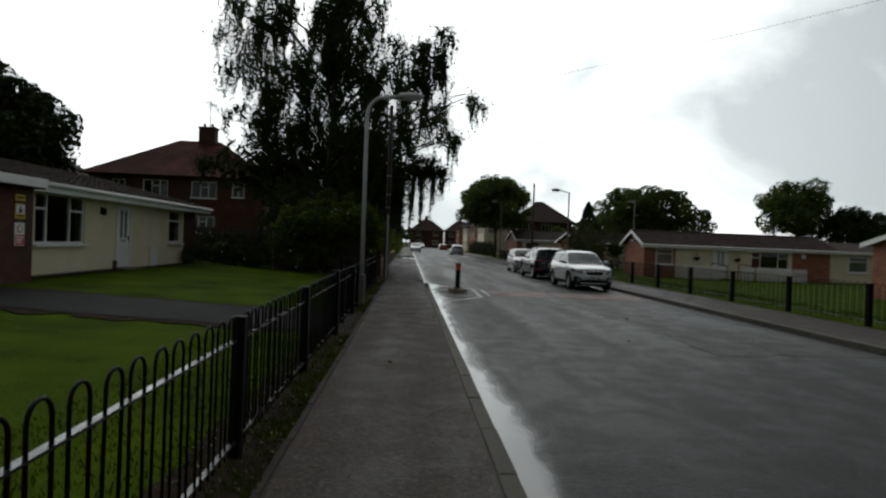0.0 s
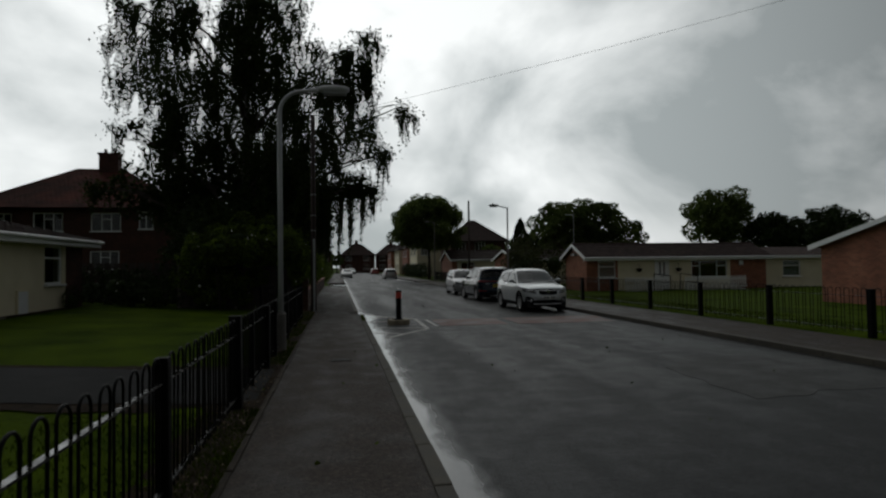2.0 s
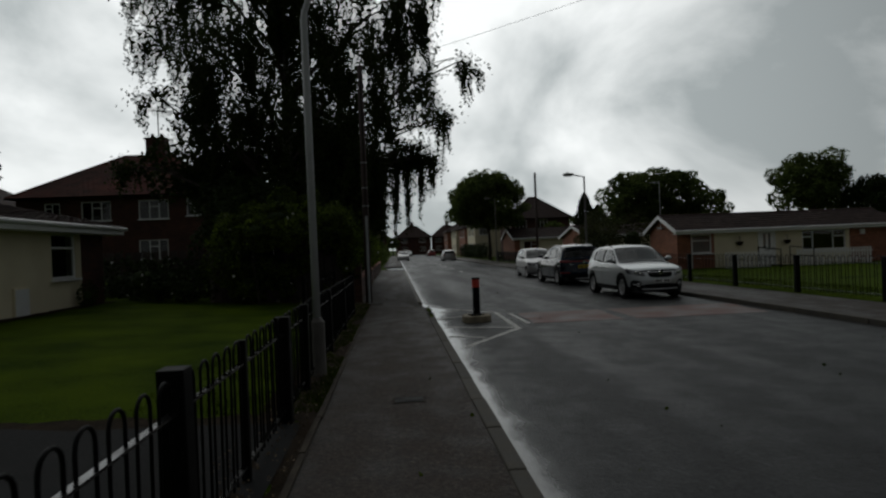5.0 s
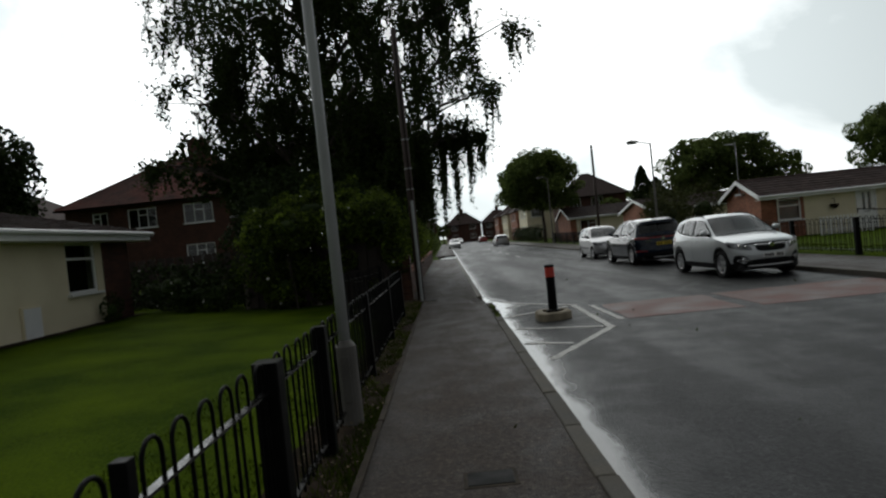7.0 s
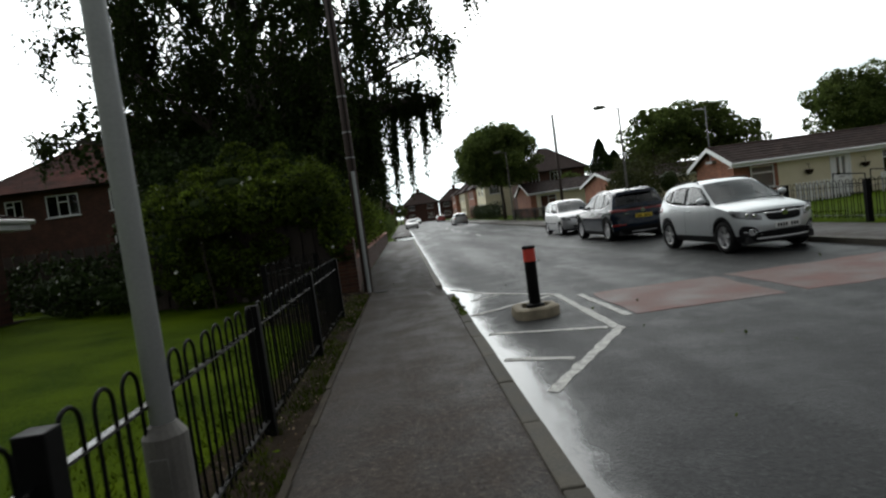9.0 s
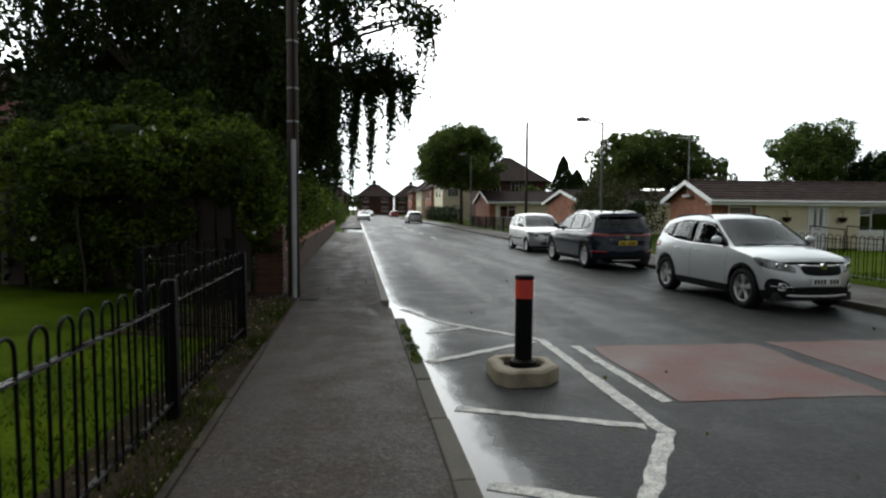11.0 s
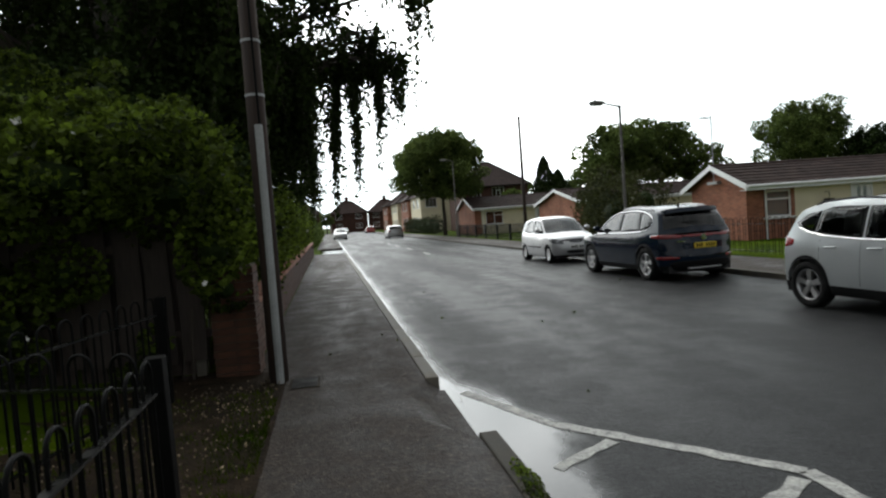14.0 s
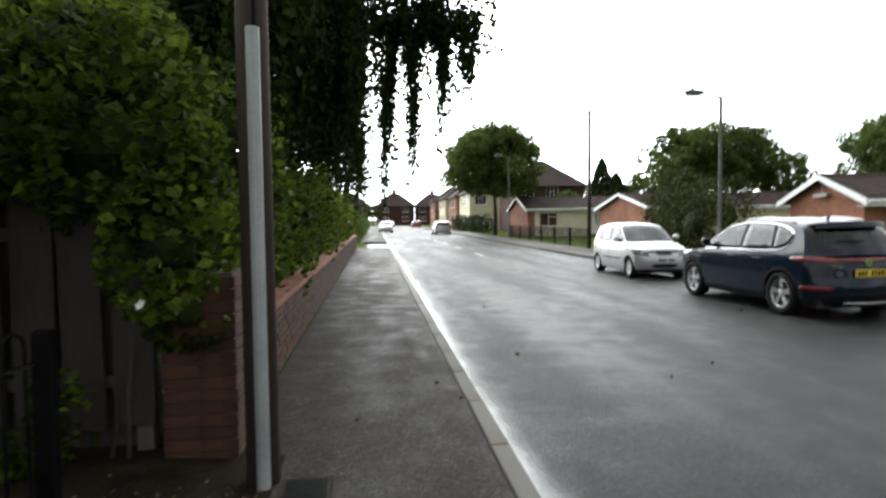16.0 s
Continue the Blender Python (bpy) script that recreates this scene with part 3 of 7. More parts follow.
def street_lamp(at, h, arm, side, label, curved=True, sleeve=1.05):
    paint = LAMP_GREY if curved else LAMP_DARK
    t = thing("street_lamp", label, "street lamp", at, group="street lamps")
    part("base_sleeve", tube(bmesh.new(), [(0, 0, 0), (0, 0, sleeve - 0.05), (0, 0, sleeve)], [0.088, 0.086, 0.05], 18), LAMP_DARK, t, "dull weathered base sleeve", smooth=False)
    if curved:
        pts = [(0, 0, sleeve - 0.02), (0, 0, 3.0), (0, 0, h - 0.5)] + [(side * 0.42 * (1 - math.cos(a)), 0, h - 0.5 + 0.42 * math.sin(a)) for a in (math.pi / 2 * k / 6 for k in range(1, 7))] + [(side * (arm - 0.3), 0, h - 0.04)]
        part("column", tube(bmesh.new(), pts, [0.047, 0.044, 0.041] + [0.034] * 7, 14), LAMP_GREY, t, smooth=True)
    else:
        part("column", tube(bmesh.new(), [(0, 0, sleeve - 0.02), (0, 0, h)], [0.05, 0.042], 14), paint, t)
        part("bracket", tube(bmesh.new(), [(0, 0, h - 0.04), (side * (arm - 0.3), 0, h + 0.1)], [0.03, 0.028], 10), paint, t)
    z = h - 0.03 if curved else h + 0.11
    bm = bmesh.new()
    rings = []
    for f, w, d in ((0, 0.05, 0.05), (0.08, 0.08, 0.08), (0.3, 0.12, 0.1), (0.48, 0.1, 0.08), (0.55, 0.04, 0.04)):
        x = side * (arm - 0.42 + f)
        rings.append([bm.verts.new((x, w * math.cos(a), z + d * math.sin(a) * (0.75 if math.sin(a) > 0 else 0.9))) for a in (2 * math.pi * k / 14 for k in range(14))])
    for a, b in zip(rings, rings[1:]):
        for k in range(14):
            bm.faces.new((a[k], a[(k + 1) % 14], b[(k + 1) % 14], b[k]) if side > 0 else (b[k], b[(k + 1) % 14], a[(k + 1) % 14], a[k]))
    bm.faces.new(rings[0][::-1])
    bm.faces.new(rings[-1])
    head = part("lantern", bm, paint, t, smooth=True)
    part("lens", boxm(side * (arm - 0.32) if side > 0 else -(arm + 0.08), -0.07, z - 0.1, (arm + 0.08) if side > 0 else -(arm - 0.32), 0.07, z - 0.05, bevel=0.015), GALV, t, "frosted lamp lens")
    part("sensor", tube(bmesh.new(), [(side * (arm - 0.1), 0, z + 0.05), (side * (arm - 0.1), 0, z + 0.12)], [0.035, 0.03], 10), BLACK, t)
    part("access_door", boxm(-0.035, -0.099, 0.2, 0.035, -0.088, sleeve - 0.12, bevel=0.003), LAMP_DARK, t)
    return t


street_lamp((-1.0, 13.45, 0.08), 4.68, 1.1, 1, "grey steel street lamp with a curved arm over the footway", sleeve=0.69).matrix_basis = pose(-1.0, 13.45, 0.08, 0, -0.2, 0)
street_lamp((9.6, 36.1, 0.08), 4.8, 0.95, -1, "grey steel street lamp with a short bracket arm", curved=False)
street_lamp((9.75, 64.0, 0.08), 6.0, 0.9, -1, "tall grey steel street lamp near the far tree", curved=False)
street_lamp((-1.6, 96.0, 0.08), 6.0, 0.9, 1, "tall grey street lamp far along the road", curved=False)


def telegraph_pole(at, h, label, guard):
    t = thing("telegraph_pole", label, "pole", at)
    part("shaft", tube(bmesh.new(), [(0, 0, -0.05), (0, 0, 2.5), (0, 0, h)], [0.09, 0.086, 0.07], 16), POLE_WOOD, t, smooth=True)
    if guard:
        part("cable_guard", tube(bmesh.new(), [(0.018, -0.09, 0.0), (0.018, -0.086, 2.42)], [0.036, 0.036], 10), GALV, t, "grey metal cable guard")
        for z in (2.7, 3.2, 3.9):
            part("strap", tube(bmesh.new(), [(0, 0, z - 0.012), (0, 0, z + 0.012)], [0.091, 0.09], 16), GALV, t, "pale metal strap")
        part("cable", tube(bmesh.new(), [(0.03, -0.105, 2.42), (0.02, -0.095, 4.0), (0.0, -0.085, h - 0.3)], 0.012, 6), BLACK, t)
    return t


telegraph_pole((-0.825, 23.15, 0.08), 6.6, "weathered wooden telegraph pole with a grey cable guard", True)
telegraph_pole((9.65, 46.8, 0.08), 6.35, "bare wooden telegraph pole across the road", False)
w = thing("overhead_wire", "thin black overhead wire sagging across the road", "wire")
part("wire", tube(bmesh.new(), [(-0.8 + 25 * f, 23.15 - 13 * f, 6.5 + 4.6 * f - 1.2 * f * (1 - f)) for f in (k / 16 for k in range(17))], 0.0045, 6), BLACK, w)

# ---- bow-top railings ----


def hoop_mesh():
    bm = bmesh.new()
    w, top, r = 0.063, 0.86, 0.008
    pts = [(0, -w, 0.0), (0, -w, top - w)] + [(0, -w * math.cos(a), top - w + w * math.sin(a)) for a in (math.pi * k / 8 for k in range(1, 8))] + [(0, w, top - w), (0, w, 0.0)]
    tube(bm, pts, r, 6, caps=False)
    me = bpy.data.meshes.new("hoop")
    bm.to_mesh(me)
    bm.free()
    me.materials.append(BLACK)
    for p in me.polygons:
        p.use_smooth = True
    return me


HOOP = hoop_mesh()
POST = None
POST_SIZE = {9.05: 1.5, 10.2: 0.65, 11.55: 1.6, 12.75: 1.15}   # stout and slender posts of the near railing, by y


def railing(name, posts, label, group):
    """A run of railing through post positions (x, y, z); None breaks the run."""
    global POST
    run = thing(name, label, "fence", group=group)
    prev = None
    for p in posts:
        if p is None:
            prev = None
            continue
        p = Vector(p)
        if POST is None:
            ob = part("post", boxm(-0.04, -0.04, -0.1, 0.04, 0.04, 0.92, bevel=0.006), BLACK, run)
            POST = ob.data
            ob.matrix_basis = pose(*p)
        else:
            k = POST_SIZE.get(round(p.y, 2), 1.4 if p.x > 5 else 1.0)
            same_mesh("post", POST, run, pose(p.x, p.y, p.z, random.uniform(-0.6, 0.6), random.uniform(-0.6, 0.6)) @ Matrix.Diagonal((k, k, 1.05 if k == 1.5 else 1, 1)))
        if prev is not None:
            d = p - prev
            length, rz = d.length, math.degrees(math.atan2(-d.x, d.y))
            for z in (0.13, 0.775):
                part("rail", boxm(-0.018, 0.05, z - 0.006, 0.018, length - 0.05, z + 0.006), RAIL_BLACK, run).matrix_basis = pose(prev.x, prev.y, prev.z, 0, 0, rz)
            n = int(round((length - 0.12) / 0.205))
            step = (length - 0.12) / n
            for k in range(n):
                q = prev + d * ((0.06 + (k + 0.5) * step) / length)
                same_mesh("hoop", HOOP, run, pose(q.x, q.y, q.z + 0.07, random.uniform(-0.4, 0.4), random.uniform(-0.4, 0.4), rz))
        prev = p
    return run


railing("fence", [(FENCE_X, y, 0.07) for y in (-3.45, -1.0, 1.45, 3.9, 6.42, 9.05)] + [(FENCE_X, y, 0.07) for y in (10.2, 11.55, 12.75, 15.2, 17.65, 20.1)] + [(-2.2, 20.55, 0.1), (-1.72, 22.75, 0.1)],
        "black metal bow-top railing beside the footway", "bow-top railings")
railing("fence", [(FENCE_R, 1.4 + 2.73 * k, 0.08) for k in range(13)], "black bow-top railing with square posts across the road", "bow-top railings")
railing("fence", [(FENCE_R, 47.5 + 2.7 * k, 0.08) for k in range(7)], "black railing further along the road", "bow-top railings")

# ---- houses ----


def quad_part(name, pts, thick, mat, parent, label=""):
    """A slab over four corners, thickened along its normal."""
    bm = bmesh.new()
    p = [Vector(q) for q in pts]
    n = (p[1] - p[0]).cross(p[-1] - p[0]).normalized() * thick
    a = [bm.verts.new(q) for q in p]
    b = [bm.verts.new(q + n) for q in p]
    k = len(p)
    bm.faces.new(a[::-1])
    bm.faces.new(b)
    for i in range(k):
        bm.faces.new((a[i], a[(i + 1) % k], b[(i + 1) % k], b[i]))
    return part(name, bm, mat, parent, label)


def tile_slope(parent, e0, e1, r0, r1, mat, course=0.3, piece=0.3):
    """Overlapping tile courses on a roof plane from the eave e0-e1 to the ridge r0-r1, joined, each tile its own island."""
    e0, e1, r0, r1 = (Vector(v) for v in (e0, e1, r0, r1))
    n = (e1 - e0).cross(r0 - e0).normalized()
    if n.z < 0:
        n = -n
    rows = max(2, int((r0 - e0).length / course))
    verts, faces = [], []
    for j in range(rows):
        f0, f1 = j / rows, min(1.0, (j + 1.15) / rows)
        a0, a1 = e0.lerp(r0, f0), e1.lerp(r1, f0)
        b0, b1 = e0.lerp(r0, f1), e1.lerp(r1, f1)
        cols = max(1, int((a1 - a0).length / piece))
        for i in range(cols):
            u0, u1 = i / cols, (i + 0.96) / cols
            lift = n * (0.05 + random.uniform(-0.006, 0.006))
            low = n * 0.015
            b = len(verts)
            p = [a0.lerp(a1, u0) + lift, a0.lerp(a1, u1) + lift, b0.lerp(b1, u1) + low, b0.lerp(b1, u0) + low]
            m0, m1 = a0.lerp(a1, (u0 + u1) / 2) + lift + n * 0.01, b0.lerp(b1, (u0 + u1) / 2) + low + n * 0.01
            verts += [tuple(v) for v in (p[0], m0, p[1], p[2], m1, p[3], p[0] - lift, p[1] - lift)]
            faces += [(b, b + 1, b + 4, b + 5), (b + 1, b + 2, b + 3, b + 4), (b + 6, b + 7, b + 2, b + 1, b)]
    return tagged(mesh_from("roof_tiles", verts, faces, mat, parent), kind="stuff")


def window(parent, m, w, h, lights, sill=True, curtain=False, name="window", dark_room=False):
    """A window with a frame, sashes and panes on a wall plane: m puts x along the wall, y outward and z up, from its lower left corner. lights: (x0, x1, transom or 0)."""
    win = new(name)
    win.parent = parent
    win.matrix_basis = m
    bm = bmesh.new()
    f = 0.055
    for a in ((0, 0, w, f), (0, h - f, w, h), (0, f, f, h - f), (w - f, f, w, h - f)):
        box(bm, a[0], -0.1, a[1], a[2], -0.03, a[3])
    for x0, x1, tr in lights[1:]:
        box(bm, x0 - 0.025, -0.1, f, x0 + 0.025, -0.03, h - f)
    for x0, x1, tr in lights:
        if tr:
            box(bm, max(x0, f), -0.1, tr - 0.028, min(x1, w - f), -0.026, tr + 0.028)
    part("window_frame", bm, UPVC, win)
    for x0, x1, tr in lights:
        for z0, z1 in (((f, tr), (tr, h - f)) if tr else ((f, h - f),)):
            part("pane", boxm(max(x0, f) + 0.01, -0.07, z0 + 0.01, min(x1, w - f) - 0.01, -0.062, z1 - 0.01), GLASS, win)
    if dark_room:
        part("room", boxm(f, -0.6, f, w - f, -0.56, h - f), DARK_ROOM, win)
    if curtain:
        part("net_curtain", boxm(f, -0.17, f, w - f, -0.15, h - f), CURTAIN, win)
    if sill:
        part("sill", boxm(-0.08, -0.03, -0.06, w + 0.08, 0.11, 0.0, bevel=0.01), UPVC, win)
    return win


def open_wall(name, parent, along, plane, u0, u1, z0, z1, mat, holes=(), label="", thick=0.25, inward=1):
    """A wall slab along x or y with openings right through it: holes are (u0, u1, z0, z1)."""
    bm = bmesh.new()
    cuts = sorted({u0, u1} | {min(max(h[k], u0), u1) for h in holes for k in (0, 1)})
    a, b = sorted((plane, plane + inward * thick))
    for p, q in zip(cuts, cuts[1:]):
        m = (p + q) / 2
        zs = sorted((h[2], h[3]) for h in holes if h[0] < m < h[1])
        lo = z0
        for c, d in zs + [(z1, z1)]:
            if c > lo:
                if along == "x":
                    box(bm, p, a, lo, q, b, c)
                else:
                    box(bm, a, p, lo, b, q, c)
            lo = max(lo, d)
    bmesh.ops.remove_doubles(bm, verts=bm.verts, dist=0.0005)
    return part(name, bm, mat, parent, label)


def wall_mat(x, y, z, facing):
    """A frame for things on a wall: facing is the outward degrees about z, with 0 facing -y."""
    return pose(x, y, z, 0, 0, facing) @ Matrix.Diagonal((1, -1, 1, 1))


def front_door(parent, m, w, h):
    d = new("door")
    d.parent = parent
    d.matrix_basis = m
    bm = bmesh.new()
    box(bm, 0, -0.05, 0, 0.06, 0.03, h)
    box(bm, w - 0.06, -0.05, 0, w, 0.03, h)
    box(bm, 0.06, -0.05, h - 0.06, w - 0.06, 0.03, h)
    part("door_frame", bm, UPVC, d)
    part("door_leaf", boxm(0.065, -0.04, 0.02, w - 0.065, 0.005, h - 0.065, bevel=0.006), UPVC, d)
    for x in (w * 0.3, w * 0.58):
        part("pane", boxm(x, 0.006, h * 0.48, x + w * 0.14, 0.012, h * 0.93), GLASS, d)
    part("letter_plate", boxm(w * 0.36, 0.006, h * 0.42, w * 0.66, 0.02, h * 0.45), GALV, d)
    part("handle", boxm(w * 0.82, 0.006, h * 0.44, w * 0.85, 0.05, h * 0.52), GALV, d)
    part("step", boxm(-0.1, 0.0, -0.14, w + 0.1, 0.4, 0.0, bevel=0.01), CONCRETE, d)
    return d


def drainpipe(parent, x, y, z0, z1):
    part("drainpipe", tube(bmesh.new(), [(x, y, z0), (x, y, z1)], 0.035, 10), UPVC, parent, "white plastic drainpipe")


WEST = 90   # a wall looking to +x
# left bungalow, its front along the street
lb = thing("bungalow", "cream rendered bungalow with brown tiled roof and white windows", "house", (0, 0, 0), group="bungalows")
bx = -8.4
open_wall("wall", lb, "y", bx, 12.95, 23.1, 0.0, 2.4, RENDER_CREAM, ((14.1, 16.2, 1.12, 2.32), (21.72, 22.84, 1.14, 2.28), (17.86, 18.78, 0.3, 2.22)), "cream rendered wall", inward=-1)
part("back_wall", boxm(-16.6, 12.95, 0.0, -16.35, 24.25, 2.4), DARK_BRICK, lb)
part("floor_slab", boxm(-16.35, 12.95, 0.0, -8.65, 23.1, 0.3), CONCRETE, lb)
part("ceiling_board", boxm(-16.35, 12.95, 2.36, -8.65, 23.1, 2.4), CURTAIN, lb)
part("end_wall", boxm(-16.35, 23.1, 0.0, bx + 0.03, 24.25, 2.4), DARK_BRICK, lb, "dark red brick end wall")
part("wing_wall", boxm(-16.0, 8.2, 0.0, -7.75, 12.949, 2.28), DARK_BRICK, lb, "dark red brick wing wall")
part("wing_roof", boxm(-16.2, 8.0, 2.28, -7.5, 12.95, 2.5, bevel=0.02), TILE_BROWN, lb)
part("wing_fascia", boxm(-7.5, 8.0, 2.31, -7.46, 12.94, 2.49, bevel=0.006), UPVC, lb, "white fascia board")
part("plinth", boxm(bx, 12.95, 0.0, bx + 0.03, 17.8, 0.42), material("dark_plinth", (0.05, 0.045, 0.035), (0.16, 0.14, 0.1), 3, 0.9, bump=0.4), lb)
part("fascia", boxm(-7.95, 13.0, 2.28, -7.91, 24.6, 2.47, bevel=0.006), UPVC, lb, "white fascia board")
part("soffit", boxm(-8.4, 13.0, 2.28, -7.95, 24.6, 2.31), UPVC, lb)
part("gutter", tube(bmesh.new(), [(-7.87, 13.0, 2.45), (-7.87, 24.65, 2.45)], 0.055, 10), UPVC, lb, "white gutter", smooth=True)
quad_part("roof_slope", [(-7.93, 13.6, 2.45), (-7.93, 24.6, 2.45), (-12.5, 24.6, 3.5), (-12.5, 13.6, 3.5)], 0.05, TILE_BROWN, lb)
quad_part("roof_slope", [(-12.5, 13.6, 3.5), (-12.5, 24.6, 3.5), (-17.0, 24.6, 2.45), (-17.0, 13.6, 2.45)], 0.05, TILE_BROWN, lb)
tile_slope(lb, (-7.93, 13.6, 2.5), (-7.93, 24.6, 2.5), (-12.5, 13.6, 3.55), (-12.5, 24.6, 3.55), TILE_BROWN)
quad_part("gable", [(-16.6, 24.22, 2.4), (bx, 24.22, 2.4), (-12.5, 24.22, 3.45)], 0.03, DARK_BRICK, lb)
LBM = lambda y, z: wall_mat(bx, y, z, WEST)
window(lb, LBM(14.1, 1.12), 2.1, 1.2, ((0, 0.48, 0.82), (0.48, 1.45, 0), (1.45, 2.1, 0.82)))
window(lb, LBM(21.72, 1.14), 1.12, 1.14, ((0, 1.12, 0.78),))
front_door(lb, LBM(17.86, 0.42), 0.92, 1.8)
mb = new("meter_box")
mb.parent = lb
mb.matrix_basis = LBM(20.12, 0.32)
part("box", boxm(0, 0, 0, 0.56, 0.06, 0.7, bevel=0.01), RENDER_CREAM, mb)
part("lid", boxm(0.03, 0.06, 0.03, 0.53, 0.07, 0.67, bevel=0.006), UPVC, mb, "off-white meter box lid")
wl = new("wall_lamp")
wl.parent = lb
wl.matrix_basis = LBM(17.0, 1.9)
part("bracket", boxm(-0.04, 0, 0.02, 0.04, 0.05, 0.22, bevel=0.008), BLACK, wl)
part("shade", tube(bmesh.new(), [(0, 0.1, 0.0), (0, 0.1, 0.16), (0, 0.1, 0.2)], [0.045, 0.06, 0.02], 10), BLACK, wl)
vp = thing("post", "short brown timber stump by the bungalow step", "stump", (-8.15, 17.35, 0.35))
part("stump", tube(bmesh.new(), [(0, 0, -0.05), (0, 0, 0.3), (0, 0, 0.32)], [0.06, 0.055, 0.04], 10), POLE_WOOD, vp)
SIGN_Y = material("yellow_sign", (0.55, 0.36, 0.02), (0.65, 0.44, 0.04), 6, 0.4, bump=0.02)
SIGN_R = material("red_sign", (0.42, 0.03, 0.03), (0.52, 0.05, 0.04), 6, 0.4, bump=0.02)
for z0, h, mat, lab in ((2.02, 0.12, SIGN_Y, "small yellow warning sign on the brick wall"), (1.66, 0.3, SIGN_Y, "yellow and white warning sign on the brick wall"), (1.12, 0.46, UPVC, "white and red safety notice on the brick wall")):
    s = thing("wall_sign", lab, "sign", (-7.75, 12.35, z0), WEST)
    part("plate", boxm(0, -0.018, 0, 0.3, 0.0, h, bevel=0.003), mat, s)
    if h > 0.4:
        part("red_panel", boxm(0.015, -0.022, 0.015, 0.285, -0.018, 0.22), SIGN_R, s)
        part("ring", tube(bmesh.new(), [(0.15, -0.0235, 0.34), (0.15, -0.018, 0.34)], [0.085, 0.085], 20), SIGN_R, s)
        part("ring_centre", tube(bmesh.new(), [(0.15, -0.026, 0.34), (0.15, -0.0235, 0.34)], [0.06, 0.06], 20), UPVC, s)
        for k in range(3):
            part("text_bar", boxm(0.04, -0.0245, 0.16 - 0.05 * k, 0.26 - 0.03 * k, -0.022, 0.185 - 0.05 * k), UPVC, s)
    elif h > 0.2:
        part("white_panel", boxm(0.02, -0.022, 0.1, 0.28, -0.018, 0.28), UPVC, s)
        bm = bmesh.new()
        vs = [bm.verts.new(p) for p in ((0.08, -0.024, 0.12), (0.22, -0.024, 0.12), (0.15, -0.024, 0.26))]
        bm.faces.new(vs)
        part("triangle", bm, BLACK, s)
        part("text_bar", boxm(0.04, -0.021, 0.04, 0.26, -0.018, 0.07), BLACK, s)
    else:
        part("text_bar", boxm(0.03, -0.021, 0.045, 0.27, -0.018, 0.075), BLACK, s)


def gable_bungalow(x0, x1, y0, y1, base, eave, ridge, label, cream_from=None, cream_to=None, holes=()):
    """A low bungalow whose brick gable looks at the road along -x and whose front looks along -y."""
    h = thing("bungalow", label, "house", group="bungalows")
    yr = (y0 + y1) / 2
    part("gable_wall", prism(bmesh.new(), [(x0, y0), (x0 + 0.25, y0), (x0 + 0.25, y1), (x0, y1)], base - 0.3, eave), HOUSE_BRICK, h, "orange-red brick gable wall")
    quad_part("gable", [(x0, y1, eave), (x0, y0, eave), (x0, yr, ridge - 0.04)], -0.2, HOUSE_BRICK, h)
    a, b = cream_from or x1, cream_to or x1
    open_wall("front_wall", h, "x", y0, x0 + 0.25, a, base - 0.3, eave, HOUSE_BRICK, [q for q in holes if q[0] < a], "brick front wall")
    if a < x1:
        open_wall("render_wall", h, "x", y0, a, b, base - 0.3, eave, RENDER_CREAM, [q for q in holes if q[0] >= a], "cream rendered front wall")
        if b < x1:
            part("front_wall", boxm(b, y0, base - 0.3, x1, y0 + 0.25, eave), HOUSE_BRICK, h, "brick front wall")
    part("back_wall", boxm(x0 + 0.25, y1 - 0.25, base - 0.3, x1, y1, eave), HOUSE_BRICK, h)
    part("side_wall", boxm(x1 - 0.25, y0 + 0.25, base - 0.3, x1, y1 - 0.25, eave), HOUSE_BRICK, h)
    o, v = 0.35, 0.25
    rise = (ridge - eave) / (yr - y0)
    ze = eave - o * rise + 0.02
    quad_part("roof_slope", [(x0 - v, y0 - o, ze), (x1 + v, y0 - o, ze), (x1 + v, yr, ridge), (x0 - v, yr, ridge)], 0.06, TILE_BROWN, h)
    quad_part("roof_slope", [(x0 - v, yr, ridge), (x1 + v, yr, ridge), (x1 + v, y1 + o, ze), (x0 - v, y1 + o, ze)], 0.06, TILE_BROWN, h)
    tile_slope(h, (x0 - v, y0 - o, ze + 0.06), (x1 + v, y0 - o, ze + 0.06), (x0 - v, yr, ridge + 0.06), (x1 + v, yr, ridge + 0.06), TILE_BROWN)
    part("ridge_tiles", tube(bmesh.new(), [(x0 - v, yr, ridge + 0.06), (x1 + v, yr, ridge + 0.06)], 0.09, 8), TILE_BROWN, h)
    for ya, yb in ((y0 - o - 0.03, yr), (y1 + o + 0.03, yr)):
        s = 1 if ya < yb else -1
        pts = [(x0 - v - 0.03, ya, ze - 0.1), (x0 - v - 0.03, yb, ridge - 0.07), (x0 - v - 0.03, yb, ridge + 0.11), (x0 - v - 0.03, ya, ze + 0.1)]
        quad_part("bargeboard", pts if s > 0 else pts[::-1], 0.04, UPVC, h, "white bargeboard")
    part("fascia", boxm(x0 - v, y0 - o - 0.035, ze - 0.12, x1 + v, y0 - o, ze + 0.06), UPVC, h, "white fascia board")
    part("gutter", tube(bmesh.new(), [(x0 - v, y0 - o - 0.08, ze + 0.03), (x1 + v, y0 - o - 0.08, ze + 0.03)], 0.05, 8), UPVC, h)
    part("soffit", boxm(x0 - v, y0 - o, ze - 0.12, x1 + v, y0 - 0.002, ze - 0.1), UPVC, h)
    drainpipe(h, x0 + 0.75, y0 - 0.06, base - 0.2, ze)
    return h


